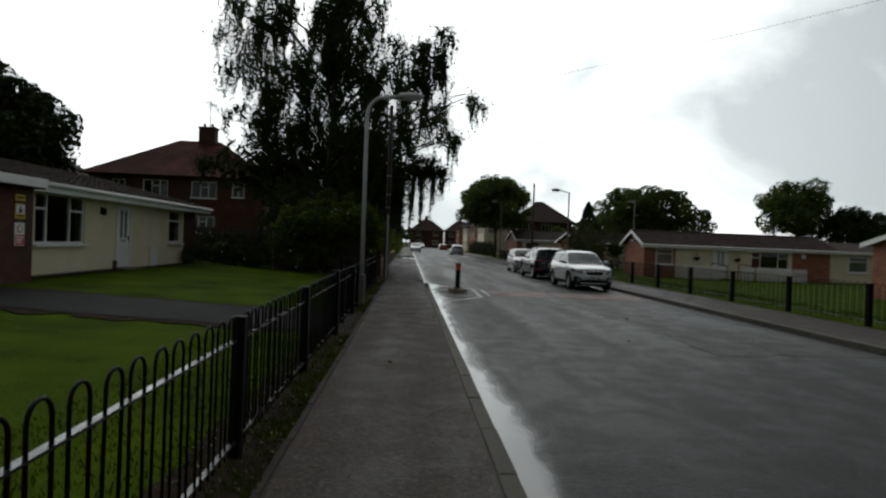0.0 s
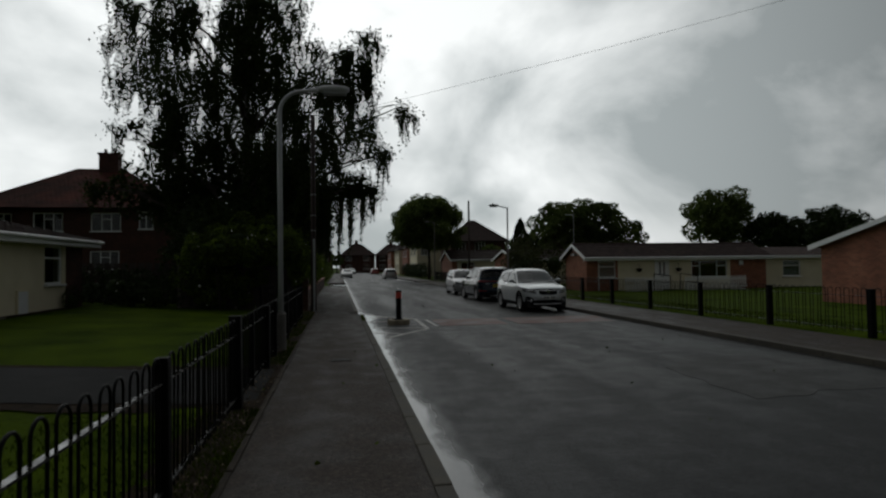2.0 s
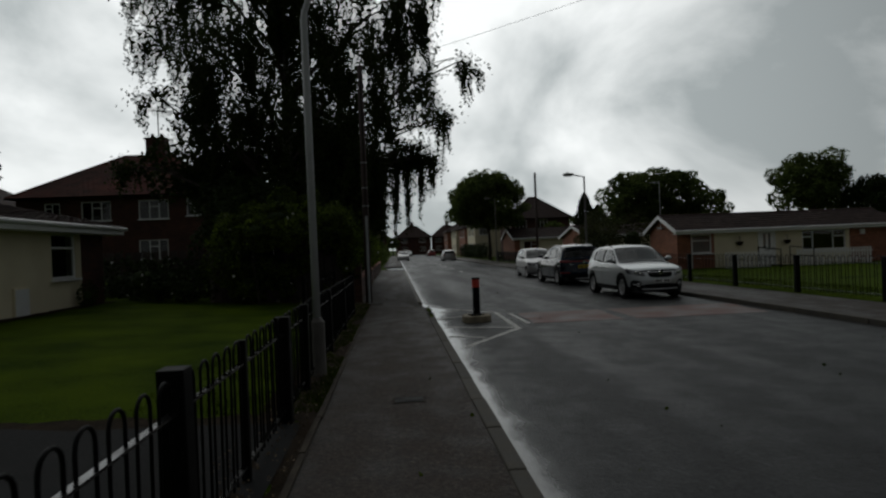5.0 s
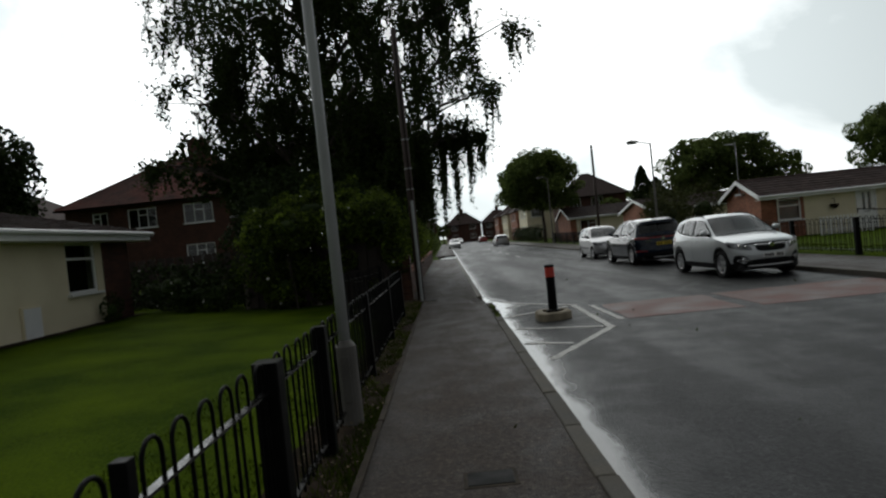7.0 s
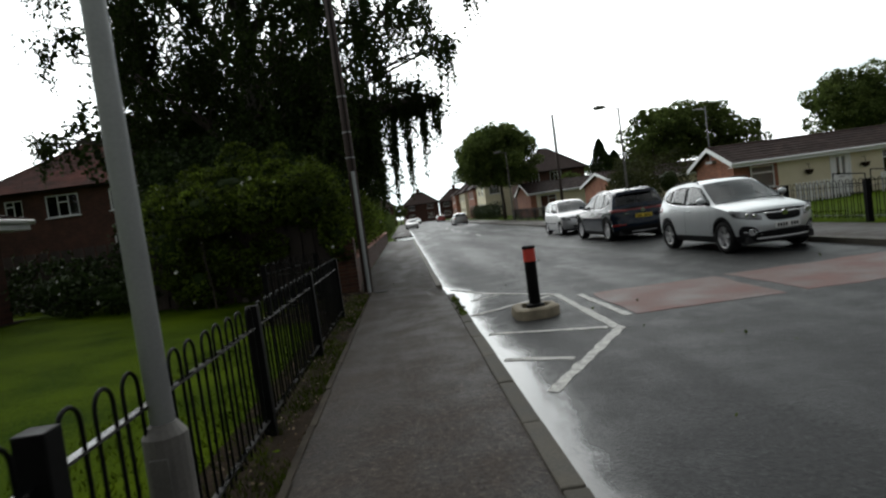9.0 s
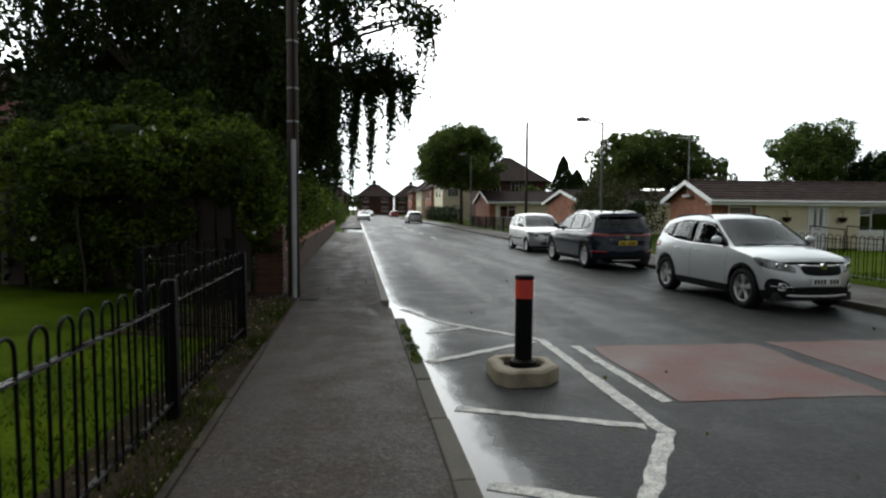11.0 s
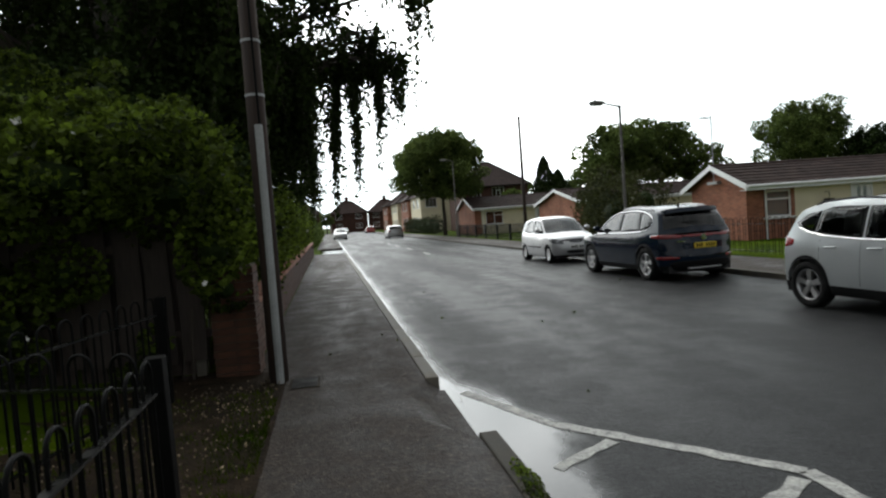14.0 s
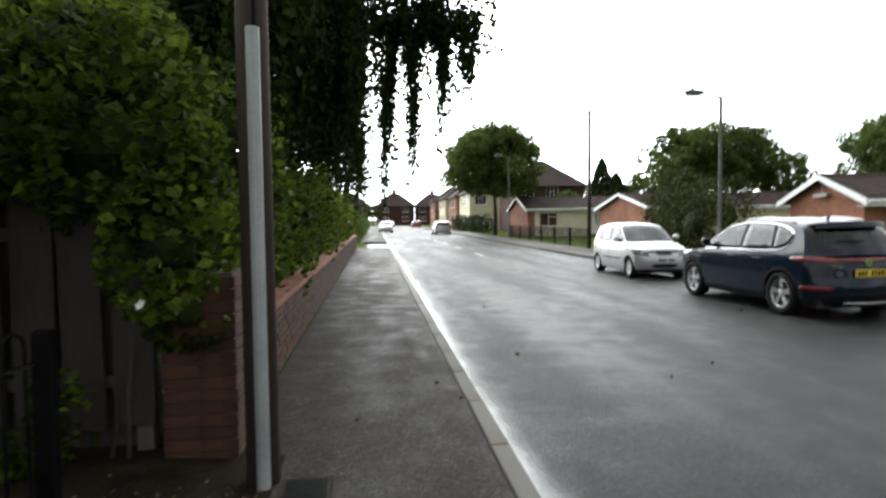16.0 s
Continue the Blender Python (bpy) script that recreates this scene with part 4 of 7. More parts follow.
def SOUTH(x, y, z):
    return wall_mat(x, y, z, 0)


b1 = gable_bungalow(14.6, 26.6, 36.65, 39.95, -0.06, 2.0, 2.72, "brick and cream bungalow with low brown roof and white trim", 16.6, 24.1, ((15.35, 16.45, 0.72, 1.7), (19.0, 19.95, -0.1, 1.76), (21.45, 23.9, 0.66, 1.72)))
window(b1, SOUTH(15.35, 36.65, 0.72), 1.1, 0.98, ((0, 1.1, 0.66),), curtain=True)
front_door(b1, SOUTH(19.0, 36.65, -0.02), 0.95, 1.78)
window(b1, SOUTH(21.45, 36.65, 0.66), 2.45, 1.06, ((0, 0.6, 0.7), (0.6, 1.75, 0), (1.75, 2.45, 0.7)))
for x in (17.9, 20.5):
    hb = thing("hanging_basket", "brown hanging flower basket on the cream wall", "flower basket", (x, 36.47, 1.2))
    part("basket", tube(bmesh.new(), [(0, 0, -0.16), (0, 0, -0.08), (0, 0, 0.06)], [0.05, 0.15, 0.18], 12), SOIL, hb)
    part("bracket", tube(bmesh.new(), [(0, 0.18, 0.3), (0, 0.0, 0.32), (0, 0, 0.06)], 0.012, 6), BLACK, hb)
pk = thing("picket_fence", "low white picket fence in front of the cream bungalow", "fence")
picket = None
for k in range(52):
    x = 16.4 + 0.15 * k
    if 18.75 < x < 20.15:
        continue
    if picket is None:
        ob = part("picket", boxm(-0.035, -0.012, 0.0, 0.035, 0.012, 0.82, bevel=0.004), UPVC, pk)
        picket = ob.data
        ob.matrix_basis = pose(x, 35.2, -0.06)
    else:
        same_mesh("picket", picket, pk, pose(x, 35.2, -0.06))
for x0, x1 in ((16.35, 18.75), (20.15, 24.2)):
    for z in (0.12, 0.55):
        part("rail", boxm(x0, 35.215, z, x1, 35.25, z + 0.06), UPVC, pk)
for x in (18.6, 20.3):
    rl = thing("handrail", "dark metal handrail beside the bungalow path", "handrail", (x, 34.2, -0.08))
    part("top_rail", tube(bmesh.new(), [(0, 0, 0), (0, 0, 0.9), (0, 1.8, 1.0), (0, 1.8, 0)], 0.025, 8), BLACK, rl, smooth=True)
    part("mid_rail", tube(bmesh.new(), [(0, 0, 0.5), (0, 1.8, 0.55)], 0.018, 8), BLACK, rl)
part("side_box", boxm(24.7, 36.57, 1.4, 24.95, 36.65, 1.66, bevel=0.01), UPVC, b1, "white alarm box")
ae = new("aerial")
ae.parent = b1
part("mast", tube(bmesh.new(), [(14.5, 38.3, 2.1), (14.5, 38.3, 4.75)], 0.02, 6), GALV, ae)
part("boom", tube(bmesh.new(), [(14.5, 38.3, 4.6), (13.95, 38.2, 4.66)], 0.014, 6), GALV, ae)
for k in range(5):
    part("element", tube(bmesh.new(), [(14.0 + 0.09 * k, 38.05, 4.66), (14.0 + 0.09 * k, 38.45, 4.66)], 0.008, 5), GALV, ae)
part("bracket", boxm(14.4, 38.0, 2.1, 14.6, 38.6, 2.2), GALV, ae)
b1w = thing("bungalow", "low brown-roofed bungalow wing with white window", "house", group="bungalows")
open_wall("wall", b1w, "x", 37.4, 26.85, 36.0, -0.3, 1.9, RENDER_CREAM, ((28.4, 29.7, 0.62, 1.67),))
part("back_wall", boxm(26.85, 40.7, -0.3, 36.0, 41.0, 1.9), HOUSE_BRICK, b1w)
quad_part("roof_slope", [(26.86, 37.0, 1.9), (36.2, 37.0, 1.9), (36.2, 39.2, 2.5), (26.86, 39.2, 2.5)], 0.06, TILE_BROWN, b1w)
quad_part("roof_slope", [(26.86, 39.2, 2.5), (36.2, 39.2, 2.5), (36.2, 41.4, 1.9), (26.86, 41.4, 1.9)], 0.06, TILE_BROWN, b1w)
part("fascia", boxm(26.86, 36.96, 1.8, 36.2, 37.0, 1.96), UPVC, b1w)
window(b1w, SOUTH(28.4, 37.4, 0.62), 1.3, 1.05, ((0, 1.3, 0.7),), curtain=True)
b2 = gable_bungalow(14.8, 27.0, 51.6, 58.9, 0.0, 2.05, 2.85, "brick bungalow with white bargeboards behind shrubs", 17.0, 25.0)
b3 = gable_bungalow(12.6, 24.0, 69.5, 76.0, 0.0, 2.3, 3.3, "distant cream bungalow with dark brown roof", 13.2, 22.0, ((13.6, 15.2, 0.8, 1.95), (18.2, 19.15, 0.0, 2.0)))
window(b3, SOUTH(13.6, 69.5, 0.8), 1.6, 1.15, ((0, 0.8, 0), (0.8, 1.6, 0.8)))
front_door(b3, SOUTH(18.2, 69.5, 0.1), 0.95, 1.9)
b0 = gable_bungalow(19.0, 30.0, 17.2, 23.7, -0.06, 2.15, 3.0, "brick gabled bungalow with white bargeboards", 21.0, 28.0)


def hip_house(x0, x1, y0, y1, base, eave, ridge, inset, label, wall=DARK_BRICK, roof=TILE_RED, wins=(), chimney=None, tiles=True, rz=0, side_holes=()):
    """A two-storey house with a hipped roof; its front looks along -y (before turning rz)."""
    h = thing("house", label, "house", ((x0 + x1) / 2, (y0 + y1) / 2, 0), rz)
    cx, cy = (x0 + x1) / 2, (y0 + y1) / 2
    X0, X1, Y0, Y1 = x0 - cx, x1 - cx, y0 - cy, y1 - cy
    open_wall("front_wall", h, "x", Y0, X0, X1, base - 0.5, eave, wall, [(a - cx, a - cx + c, b, b + d) for a, b, c, d in wins])
    open_wall("side_wall", h, "y", X0, Y0 + 0.25, Y1 - 0.25, base - 0.5, eave, wall, side_holes)
    part("side_wall", boxm(X1 - 0.25, Y0 + 0.25, base - 0.5, X1, Y1 - 0.25, eave), wall, h)
    part("back_wall", boxm(X0, Y1 - 0.25, base - 0.5, X1, Y1, eave), wall, h)
    part("upper_floor", boxm(X0 + 0.25, Y0 + 0.25, 2.8, X1 - 0.25, Y1 - 0.25, 3.0), CONCRETE, h)
    o = 0.4
    e = [(X0 - o, Y0 - o, eave - 0.1), (X1 + o, Y0 - o, eave - 0.1), (X1 + o, Y1 + o, eave - 0.1), (X0 - o, Y1 + o, eave - 0.1)]
    ra, rb = (X0 + inset, 0, ridge), (X1 - inset, 0, ridge)
    for pts in ((e[0], e[1], rb, ra), (e[2], e[3], ra, rb), (e[3], e[0], ra), (e[1], e[2], rb)):
        quad_part("roof_slope", pts, 0.08, roof, h)
    if tiles:
        up = Vector((0, -0.02, 0.08))
        tile_slope(h, Vector(e[0]) + up, Vector(e[1]) + up, Vector(ra) + up, Vector(rb) + up, roof, 0.34, 0.34)
    for pa, pb in ((ra, rb), (e[0], ra), (e[1], rb)):
        part("ridge_tiles", tube(bmesh.new(), [Vector(pa) + Vector((0, 0, 0.1)), Vector(pb) + Vector((0, 0, 0.1))], 0.1, 8), roof, h)
    part("gutter", boxm(X0 - o - 0.08, Y0 - o - 0.1, eave - 0.12, X1 + o + 0.08, Y0 - o, eave - 0.02), BLACK, h)
    for wx, wz, ww, wh in wins:
        window(h, SOUTH(wx - cx, Y0, wz), ww, wh, ((0, ww * 0.36, 0), (ww * 0.36, ww * 0.68, wh * 0.66), (ww * 0.68, ww, 0)) if ww > 1.2 else ((0, ww * 0.5, wh * 0.66), (ww * 0.5, ww, 0)))
    if chimney:
        ch = new("chimney")
        ch.parent = h
        a, b, top = chimney
        bm = boxm(a - cx, -0.45, ridge - 1.2, b - cx, 0.45, top)
        box(bm, a - cx - 0.08, -0.53, top, b - cx + 0.08, 0.53, top + 0.16)
        part("chimney", bm, wall, ch)
        for f in (0.25, 0.72):
            part("chimney_pot", tube(bmesh.new(), [(a - cx + (b - a) * f, 0, top + 0.1), (a - cx + (b - a) * f, 0, top + 0.5)], [0.13, 0.11], 10), TILE_RED, ch)
    return h


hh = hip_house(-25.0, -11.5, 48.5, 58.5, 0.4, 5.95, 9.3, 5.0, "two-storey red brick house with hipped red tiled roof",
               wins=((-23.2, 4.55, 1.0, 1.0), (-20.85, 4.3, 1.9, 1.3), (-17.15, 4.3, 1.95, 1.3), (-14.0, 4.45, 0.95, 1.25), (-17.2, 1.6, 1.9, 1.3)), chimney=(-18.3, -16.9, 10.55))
ha = new("aerial")
ha.parent = hh
part("mast", tube(bmesh.new(), [(0.75, 0, 10.4), (0.75, 0, 13.1)], 0.045, 6), GALV, ha)
part("boom", tube(bmesh.new(), [(0.3, 0, 12.9), (1.35, 0, 12.6)], 0.02, 6), GALV, ha)
for k in range(7):
    part("element", tube(bmesh.new(), [(0.32 + 0.16 * k, -0.1, 13.1 - 0.045 * k), (0.36 + 0.16 * k, 0.1, 12.45 - 0.045 * k)], 0.022, 5), GALV, ha)
hip_house(-46.0, -29.0, 52.0, 62.0, 0.4, 5.6, 9.0, 5.0, "two-storey brick house with dark hipped roof behind the bungalow", roof=TILE_BROWN, tiles=False, wins=((-31.5, 4.0, 1.2, 1.2),))
tagged(hip_house(16.0, 24.0, 88.0, 97.0, 0.0, 5.2, 8.3, 3.5, "distant two-storey brick house with dark roof", roof=TILE_BROWN, tiles=False, wins=((16.6, 3.8, 1.5, 1.2), (19.5, 3.8, 1.5, 1.2))), group="distant houses")
for k, (y, mat) in enumerate(((100, RENDER_CREAM), (112, HOUSE_BRICK), (124, RENDER_CREAM), (136, HOUSE_BRICK))):
    f = hip_house(12.5 - 0.12 * k * k, 20.5 - 0.12 * k * k, y, y + 9.5, 0.0, 5.0, 7.6, 3.5, "distant semi-detached house along the road", wall=mat, roof=TILE_BROWN, tiles=False, side_holes=[(wy, wy + 1.8, wz, wz + 1.25) for wy in (-2.9, 0.9) for wz in (3.4, 0.9)], wins=((13.2 - 0.12 * k * k, 3.4, 1.6, 1.2), (17.2 - 0.12 * k * k, 3.4, 1.6, 1.2)))
    tagged(f, group="distant houses")
    for wy, wz in ((-2.9, 3.4), (0.9, 3.4), (-2.9, 0.9), (0.9, 0.9)):
        window(f, wall_mat(-4.0, wy + 1.8, wz, -90), 1.8, 1.25, ((0, 0.9, 0), (0.9, 1.8, 0.85)))
for x, y, rz in ((-12.0, 178.0, 6), (0.5, 186.0, 4), (11.5, 190.0, -3), (-26.0, 165.0, 15)):
    f = hip_house(x, x + 10, y, y + 8, 0.0, 5.2, 8.6, 3.8, "distant brick house closing the view of the road", roof=TILE_BROWN, tiles=False, rz=rz, wins=((x + 1.2, 3.6, 1.8, 1.3), (x + 6.6, 3.6, 1.8, 1.3), (x + 1.2, 1.0, 1.8, 1.4), (x + 6.6, 1.0, 1.8, 1.4)), chimney=(x + 4.4, x + 5.4, 9.6))
    tagged(f, group="distant houses")

# ---- cars ----
TYRE = material("tyre_rubber", (0.009, 0.009, 0.009), (0.018, 0.018, 0.018), 12, 0.85, bump=0.3, specular=0.12)
PLASTIC = material("black_plastic_trim", (0.006, 0.006, 0.0065), (0.013, 0.013, 0.0135), 10, 0.6, 0.75, bump=0.15, specular=0.12)
ALLOY = material("alloy_rim", (0.42, 0.42, 0.43), (0.55, 0.55, 0.56), 6, 0.3, 0.4, metal=0.85, bump=0.02)
CHROME = material("chrome", (0.6, 0.6, 0.61), (0.7, 0.7, 0.71), 4, 0.1, 0.15, metal=1.0, bump=0)
CAR_GLASS = material("car_glass", (0.13, 0.15, 0.155), (0.17, 0.19, 0.195), 1.5, 0.02, 0.04, bump=0, transmission=1.0)
HEADLIGHT = material("headlight_lens", (0.012, 0.012, 0.013), (0.42, 0.43, 0.44), 9, 0.06, 0.12, metal=0.3, bump=0.1, coat=0.6)
TAILLIGHT = material("red_lamp_lens", (0.15, 0.006, 0.008), (0.24, 0.012, 0.014), 10, 0.12, 0.2, bump=0.05, coat=0.5)
PLATE_Y = material("yellow_plate", (0.6, 0.43, 0.02), (0.68, 0.5, 0.04), 5, 0.4, bump=0)
PLATE_W = material("white_plate", (0.6, 0.6, 0.58), (0.68, 0.68, 0.66), 5, 0.4, bump=0)
SILVER = material("pale_silver_paint", (0.44, 0.465, 0.475), (0.5, 0.525, 0.535), 2, 0.3, 0.38, metal=0.45, bump=0, coat=0.8)
NAVY = material("navy_blue_paint", (0.002, 0.008, 0.018), (0.004, 0.011, 0.025), 2, 0.12, 0.16, metal=0.0, bump=0, coat=0.2, specular=0.3)
SILVER2 = material("silver_paint", (0.46, 0.46, 0.47), (0.53, 0.53, 0.54), 2, 0.3, 0.4, metal=0.4, bump=0, coat=0.7)
DARK_CABIN = material("cabin_interior", (0.01, 0.01, 0.011), (0.02, 0.02, 0.02), 6, 0.9, bump=0)


def soften(pts, times=2, closed=False):
    """Corner cutting: turns a control outline into a rounded one, keeping the ends of an open line."""
    pts = [tuple(p) for p in pts]
    for _ in range(times):
        out = [] if closed else [pts[0]]
        for a, b in zip(pts, pts[1:] + (pts[:1] if closed else [])):
            out += [tuple(p * 0.75 + q * 0.25 for p, q in zip(a, b)), tuple(p * 0.25 + q * 0.75 for p, q in zip(a, b))]
        pts = out if closed else out + [pts[-1]]
    return pts


def curve(pts, x):
    """Straight pieces through (x, value) pairs, held at both ends."""
    if x <= pts[0][0]:
        return pts[0][1]
    for (a, p), (b, q) in zip(pts, pts[1:]):
        if x <= b:
            return p + (q - p) * (x - a) / max(b - a, 1e-6)
    return pts[-1][1]


def inside(pts, x, z):
    hit = False
    for (a, b), (c, d) in zip(pts, pts[1:] + pts[:1]):
        if (b > z) != (d > z) and x < a + (c - a) * (z - b) / (d - b):
            hit = not hit
    return hit


def swell(pts, d):
    """The outline moved outward (inward where d is negative) from its middle."""
    cx, cz = sum(p[0] for p in pts) / len(pts), sum(p[1] for p in pts) / len(pts)
    out = []
    for x, z in pts:
        n = math.hypot(x - cx, z - cz)
        out.append((cx + (x - cx) * (1 + d / n), cz + (z - cz) * (1 + d / n)))
    return out


def grid_part(name, rows, mat, parent, label="", keep=None):
    bm = bmesh.new()
    made = {}

    def v(i, j):
        if (i, j) not in made:
            made[(i, j)] = bm.verts.new(rows[i][j])
        return made[(i, j)]
    for i in range(len(rows) - 1):
        for j in range(len(rows[0]) - 1):
            if keep is None or keep(i, j):
                bm.faces.new((v(i, j), v(i, j + 1), v(i + 1, j + 1), v(i + 1, j)))
    bmesh.ops.recalc_face_normals(bm, faces=bm.faces)
    return part(name, bm, mat, parent, label, smooth=True)


def wheel(parent, x, y, r, side, spokes, twin=False):
    w = new("wheel")
    w.parent = parent
    w.matrix_basis = pose(x, y, r, 0, 0, 0 if side > 0 else 180)
    prof = [(r * 0.66, -0.005), (r * 0.7, 0.022), (r * 0.8, 0.032), (r * 0.93, 0.03), (r * 0.985, 0.01), (r, -0.02), (r, -0.16), (r * 0.93, -0.2), (r * 0.6, -0.19)]
    n = 36

    def spin(pr):
        return [[(p * math.cos(a), q, p * math.sin(a)) for p, q in pr] for a in (2 * math.pi * k / n for k in range(n + 1))]
    grid_part("tyre", spin(prof), TYRE, w)
    grid_part("rim", spin([(r * 0.675, 0.008), (r * 0.66, 0.014), (r * 0.63, 0.006), (r * 0.6, -0.05), (r * 0.58, -0.13)]), ALLOY, w)
    part("brake", tube(bmesh.new(), [(0, -0.14, 0), (0, -0.08, 0)], [r * 0.58, r * 0.58], 24), DARK_CABIN, w)
    bm = bmesh.new()
    for k in range(spokes):
        a = 2 * math.pi * (k + 0.25) / spokes
        for lean in ((-0.1, 0.1) if twin else (0,)):
            c, s = math.cos(a), math.sin(a)
            c2, s2 = math.cos(a + lean), math.sin(a + lean)
            hw0, hw1 = (0.03, 0.026) if twin else (0.032, 0.052)
            pts = [(r * 0.1 * c + g * hw0 * -s, r * 0.1 * s + g * hw0 * c, -0.012) for g in (-1, 1)] + [(r * 0.64 * c2 + g * hw1 * -s2, r * 0.64 * s2 + g * hw1 * c2, 0.004) for g in (1, -1)]
            f = [bm.verts.new((p[0], p[2], p[1])) for p in pts]
            b = [bm.verts.new((p[0], p[2] - 0.045, p[1])) for p in pts]
            bm.faces.new(f)
            for q in range(4):
                bm.faces.new((f[q], f[(q + 1) % 4], b[(q + 1) % 4], b[q]))
    bmesh.ops.recalc_face_normals(bm, faces=bm.faces)
    part("spokes", bm, ALLOY, w)
    part("hub_cap", tube(bmesh.new(), [(0, -0.05, 0), (0, -0.004, 0), (0, 0.003, 0)], [r * 0.19, r * 0.17, r * 0.1], 18), ALLOY, w)
    return w


SIDE_FORM = [(0.15, 0.9), (0.3, 0.965), (0.5, 0.992), (0.68, 1.0), (0.85, 0.99), (0.95, 0.975), (1.02, 0.955), (1.1, 0.925), (1.3, 0.85), (1.45, 0.785), (1.55, 0.725), (1.7, 0.62)]


class Shell:
    """The skin of a car, x forward: a nose and a tail patch, a strip over bonnet, screen and roof, and two sides."""

    def __init__(self, L, W, top, nose, tail, axles, r, sill, bow, stretch=1.0):
        self.L, self.hw, self.axles, self.r, self.sill = L, W / 2, axles, r, sill
        self.nose, self.tail, self.bow_pts = soften(nose, 2), soften(tail, 2), bow
        self.form = [(z * stretch, k) for z, k in SIDE_FORM]
        line = soften(top, 3)
        length = [0.0]
        for a, b in zip(line, line[1:]):
            length.append(length[-1] + math.hypot(b[0] - a[0], b[1] - a[1]))
        n = int(length[-1] / 0.045)
        self.line = [(curve(list(zip(length, [p[0] for p in line])), length[-1] * k / n), curve(list(zip(length, [p[1] for p in line])), length[-1] * k / n)) for k in range(n + 1)]
        self.ra = r * 1.13

    def plan(self, x):
        f, b = max(0.0, (x - self.L * 0.2) / (self.L * 0.3)), max(0.0, (-x - self.L * 0.24) / (self.L * 0.26))
        return self.hw * (1 - 0.12 * f ** 2.2 - 0.08 * b ** 2.2)

    def side(self, x, z, off=0.0):
        return self.plan(x) * curve(self.form, z) + off

    def at_top(self, k, v, off=0.0):
        """A point on the strip: k counts its stations (a fraction is allowed), v runs from -1 to 1 across."""
        i = min(int(k), len(self.line) - 2)
        f = k - i
        x, z = (self.line[i][q] + (self.line[i + 1][q] - self.line[i][q]) * f for q in (0, 1))
        dx, dz = self.line[i + 1][0] - self.line[i][0], self.line[i + 1][1] - self.line[i][1]
        n = math.hypot(dx, dz)
        xe = x - curve(self.bow_pts, x)
        ze = z - 0.05
        y = self.side(xe, ze) * v
        return (x - curve(self.bow_pts, x) * v * v + off * dz / n, y, z - 0.032 * v * v - 0.018 * v ** 8 + off * -dx / n)

    def station(self, x):
        return min(range(len(self.line)), key=lambda k: abs(self.line[k][0] - x))

    def front(self, y, z, off=0.0):
        xe = self.at_top(0, 1)[0]
        v = y / max(0.1, self.side(xe, min(z, self.line[0][1] - 0.05)))
        x = curve(self.nose, z)
        return (x - (x - xe) * abs(v) ** 2.4 + off, y, z)

    def back(self, y, z, off=0.0):
        xe = self.at_top(len(self.line) - 1, 1)[0]
        v = y / max(0.1, self.side(xe, min(z, self.line[-1][1] - 0.05)))
        x = curve(self.tail, z)
        return (x - (x - xe) * abs(v) ** 2.4 - off, y, z)

    def flank(self, sg):
        return lambda x, z, off=0.0: (x, sg * self.side(x, z, off), z)

    def bottom(self, x):
        end = min(self.L / 2 - x, x + self.L / 2)
        zb = self.sill + 0.1 * max(0.0, 1 - end / 0.6) ** 2
        for a in self.axles:
            if abs(x - a) < self.ra:
                zb = max(zb, self.r + math.sqrt(self.ra ** 2 - (x - a) ** 2))
        return zb


def film_over(name, outline, project, mat, parent, label="", off=0.004, rings=(1.0, 0.97, 0.7, 0.35), hollow=False):
    """A thin shell over part of the skin: outline is in the two coordinates that project takes."""
    cx, cz = sum(p[0] for p in outline) / len(outline), sum(p[1] for p in outline) / len(outline)
    bm = bmesh.new()
    rows = [[bm.verts.new(project(x, z, off - 0.016)) for x, z in outline]]
    for f in rings:
        rows.append([bm.verts.new(project(cx + (x - cx) * f, cz + (z - cz) * f, off if f < 0.99 else off - 0.003)) for x, z in outline])
    n = len(outline)
    for a, b in zip(rows, rows[1:]):
        for k in range(n):
            bm.faces.new((a[k], a[(k + 1) % n], b[(k + 1) % n], b[k]))
    if not hollow:
        mid = bm.verts.new(project(cx, cz, off))
        for k in range(n):
            bm.faces.new((rows[-1][k], rows[-1][(k + 1) % n], mid))
    bmesh.ops.recalc_face_normals(bm, faces=bm.faces)
    return part(name, bm, mat, parent, label, smooth=True)


def border(name, outline, wide, project, mat, parent, label="", off=0.002):
    """A flat band round an outline on the skin."""
    bm = bmesh.new()
    a, b, c = ([bm.verts.new(project(x, z, o)) for x, z in swell(outline, d)] for d, o in ((wide, off - 0.01), (wide, off), (-0.035, off)))
    n = len(outline)
    for p, q in ((a, b), (b, c)):
        for k in range(n):
            bm.faces.new((p[k], p[(k + 1) % n], q[(k + 1) % n], q[k]))
    bmesh.ops.recalc_face_normals(bm, faces=bm.faces)
    return part(name, bm, mat, parent, label, smooth=True)


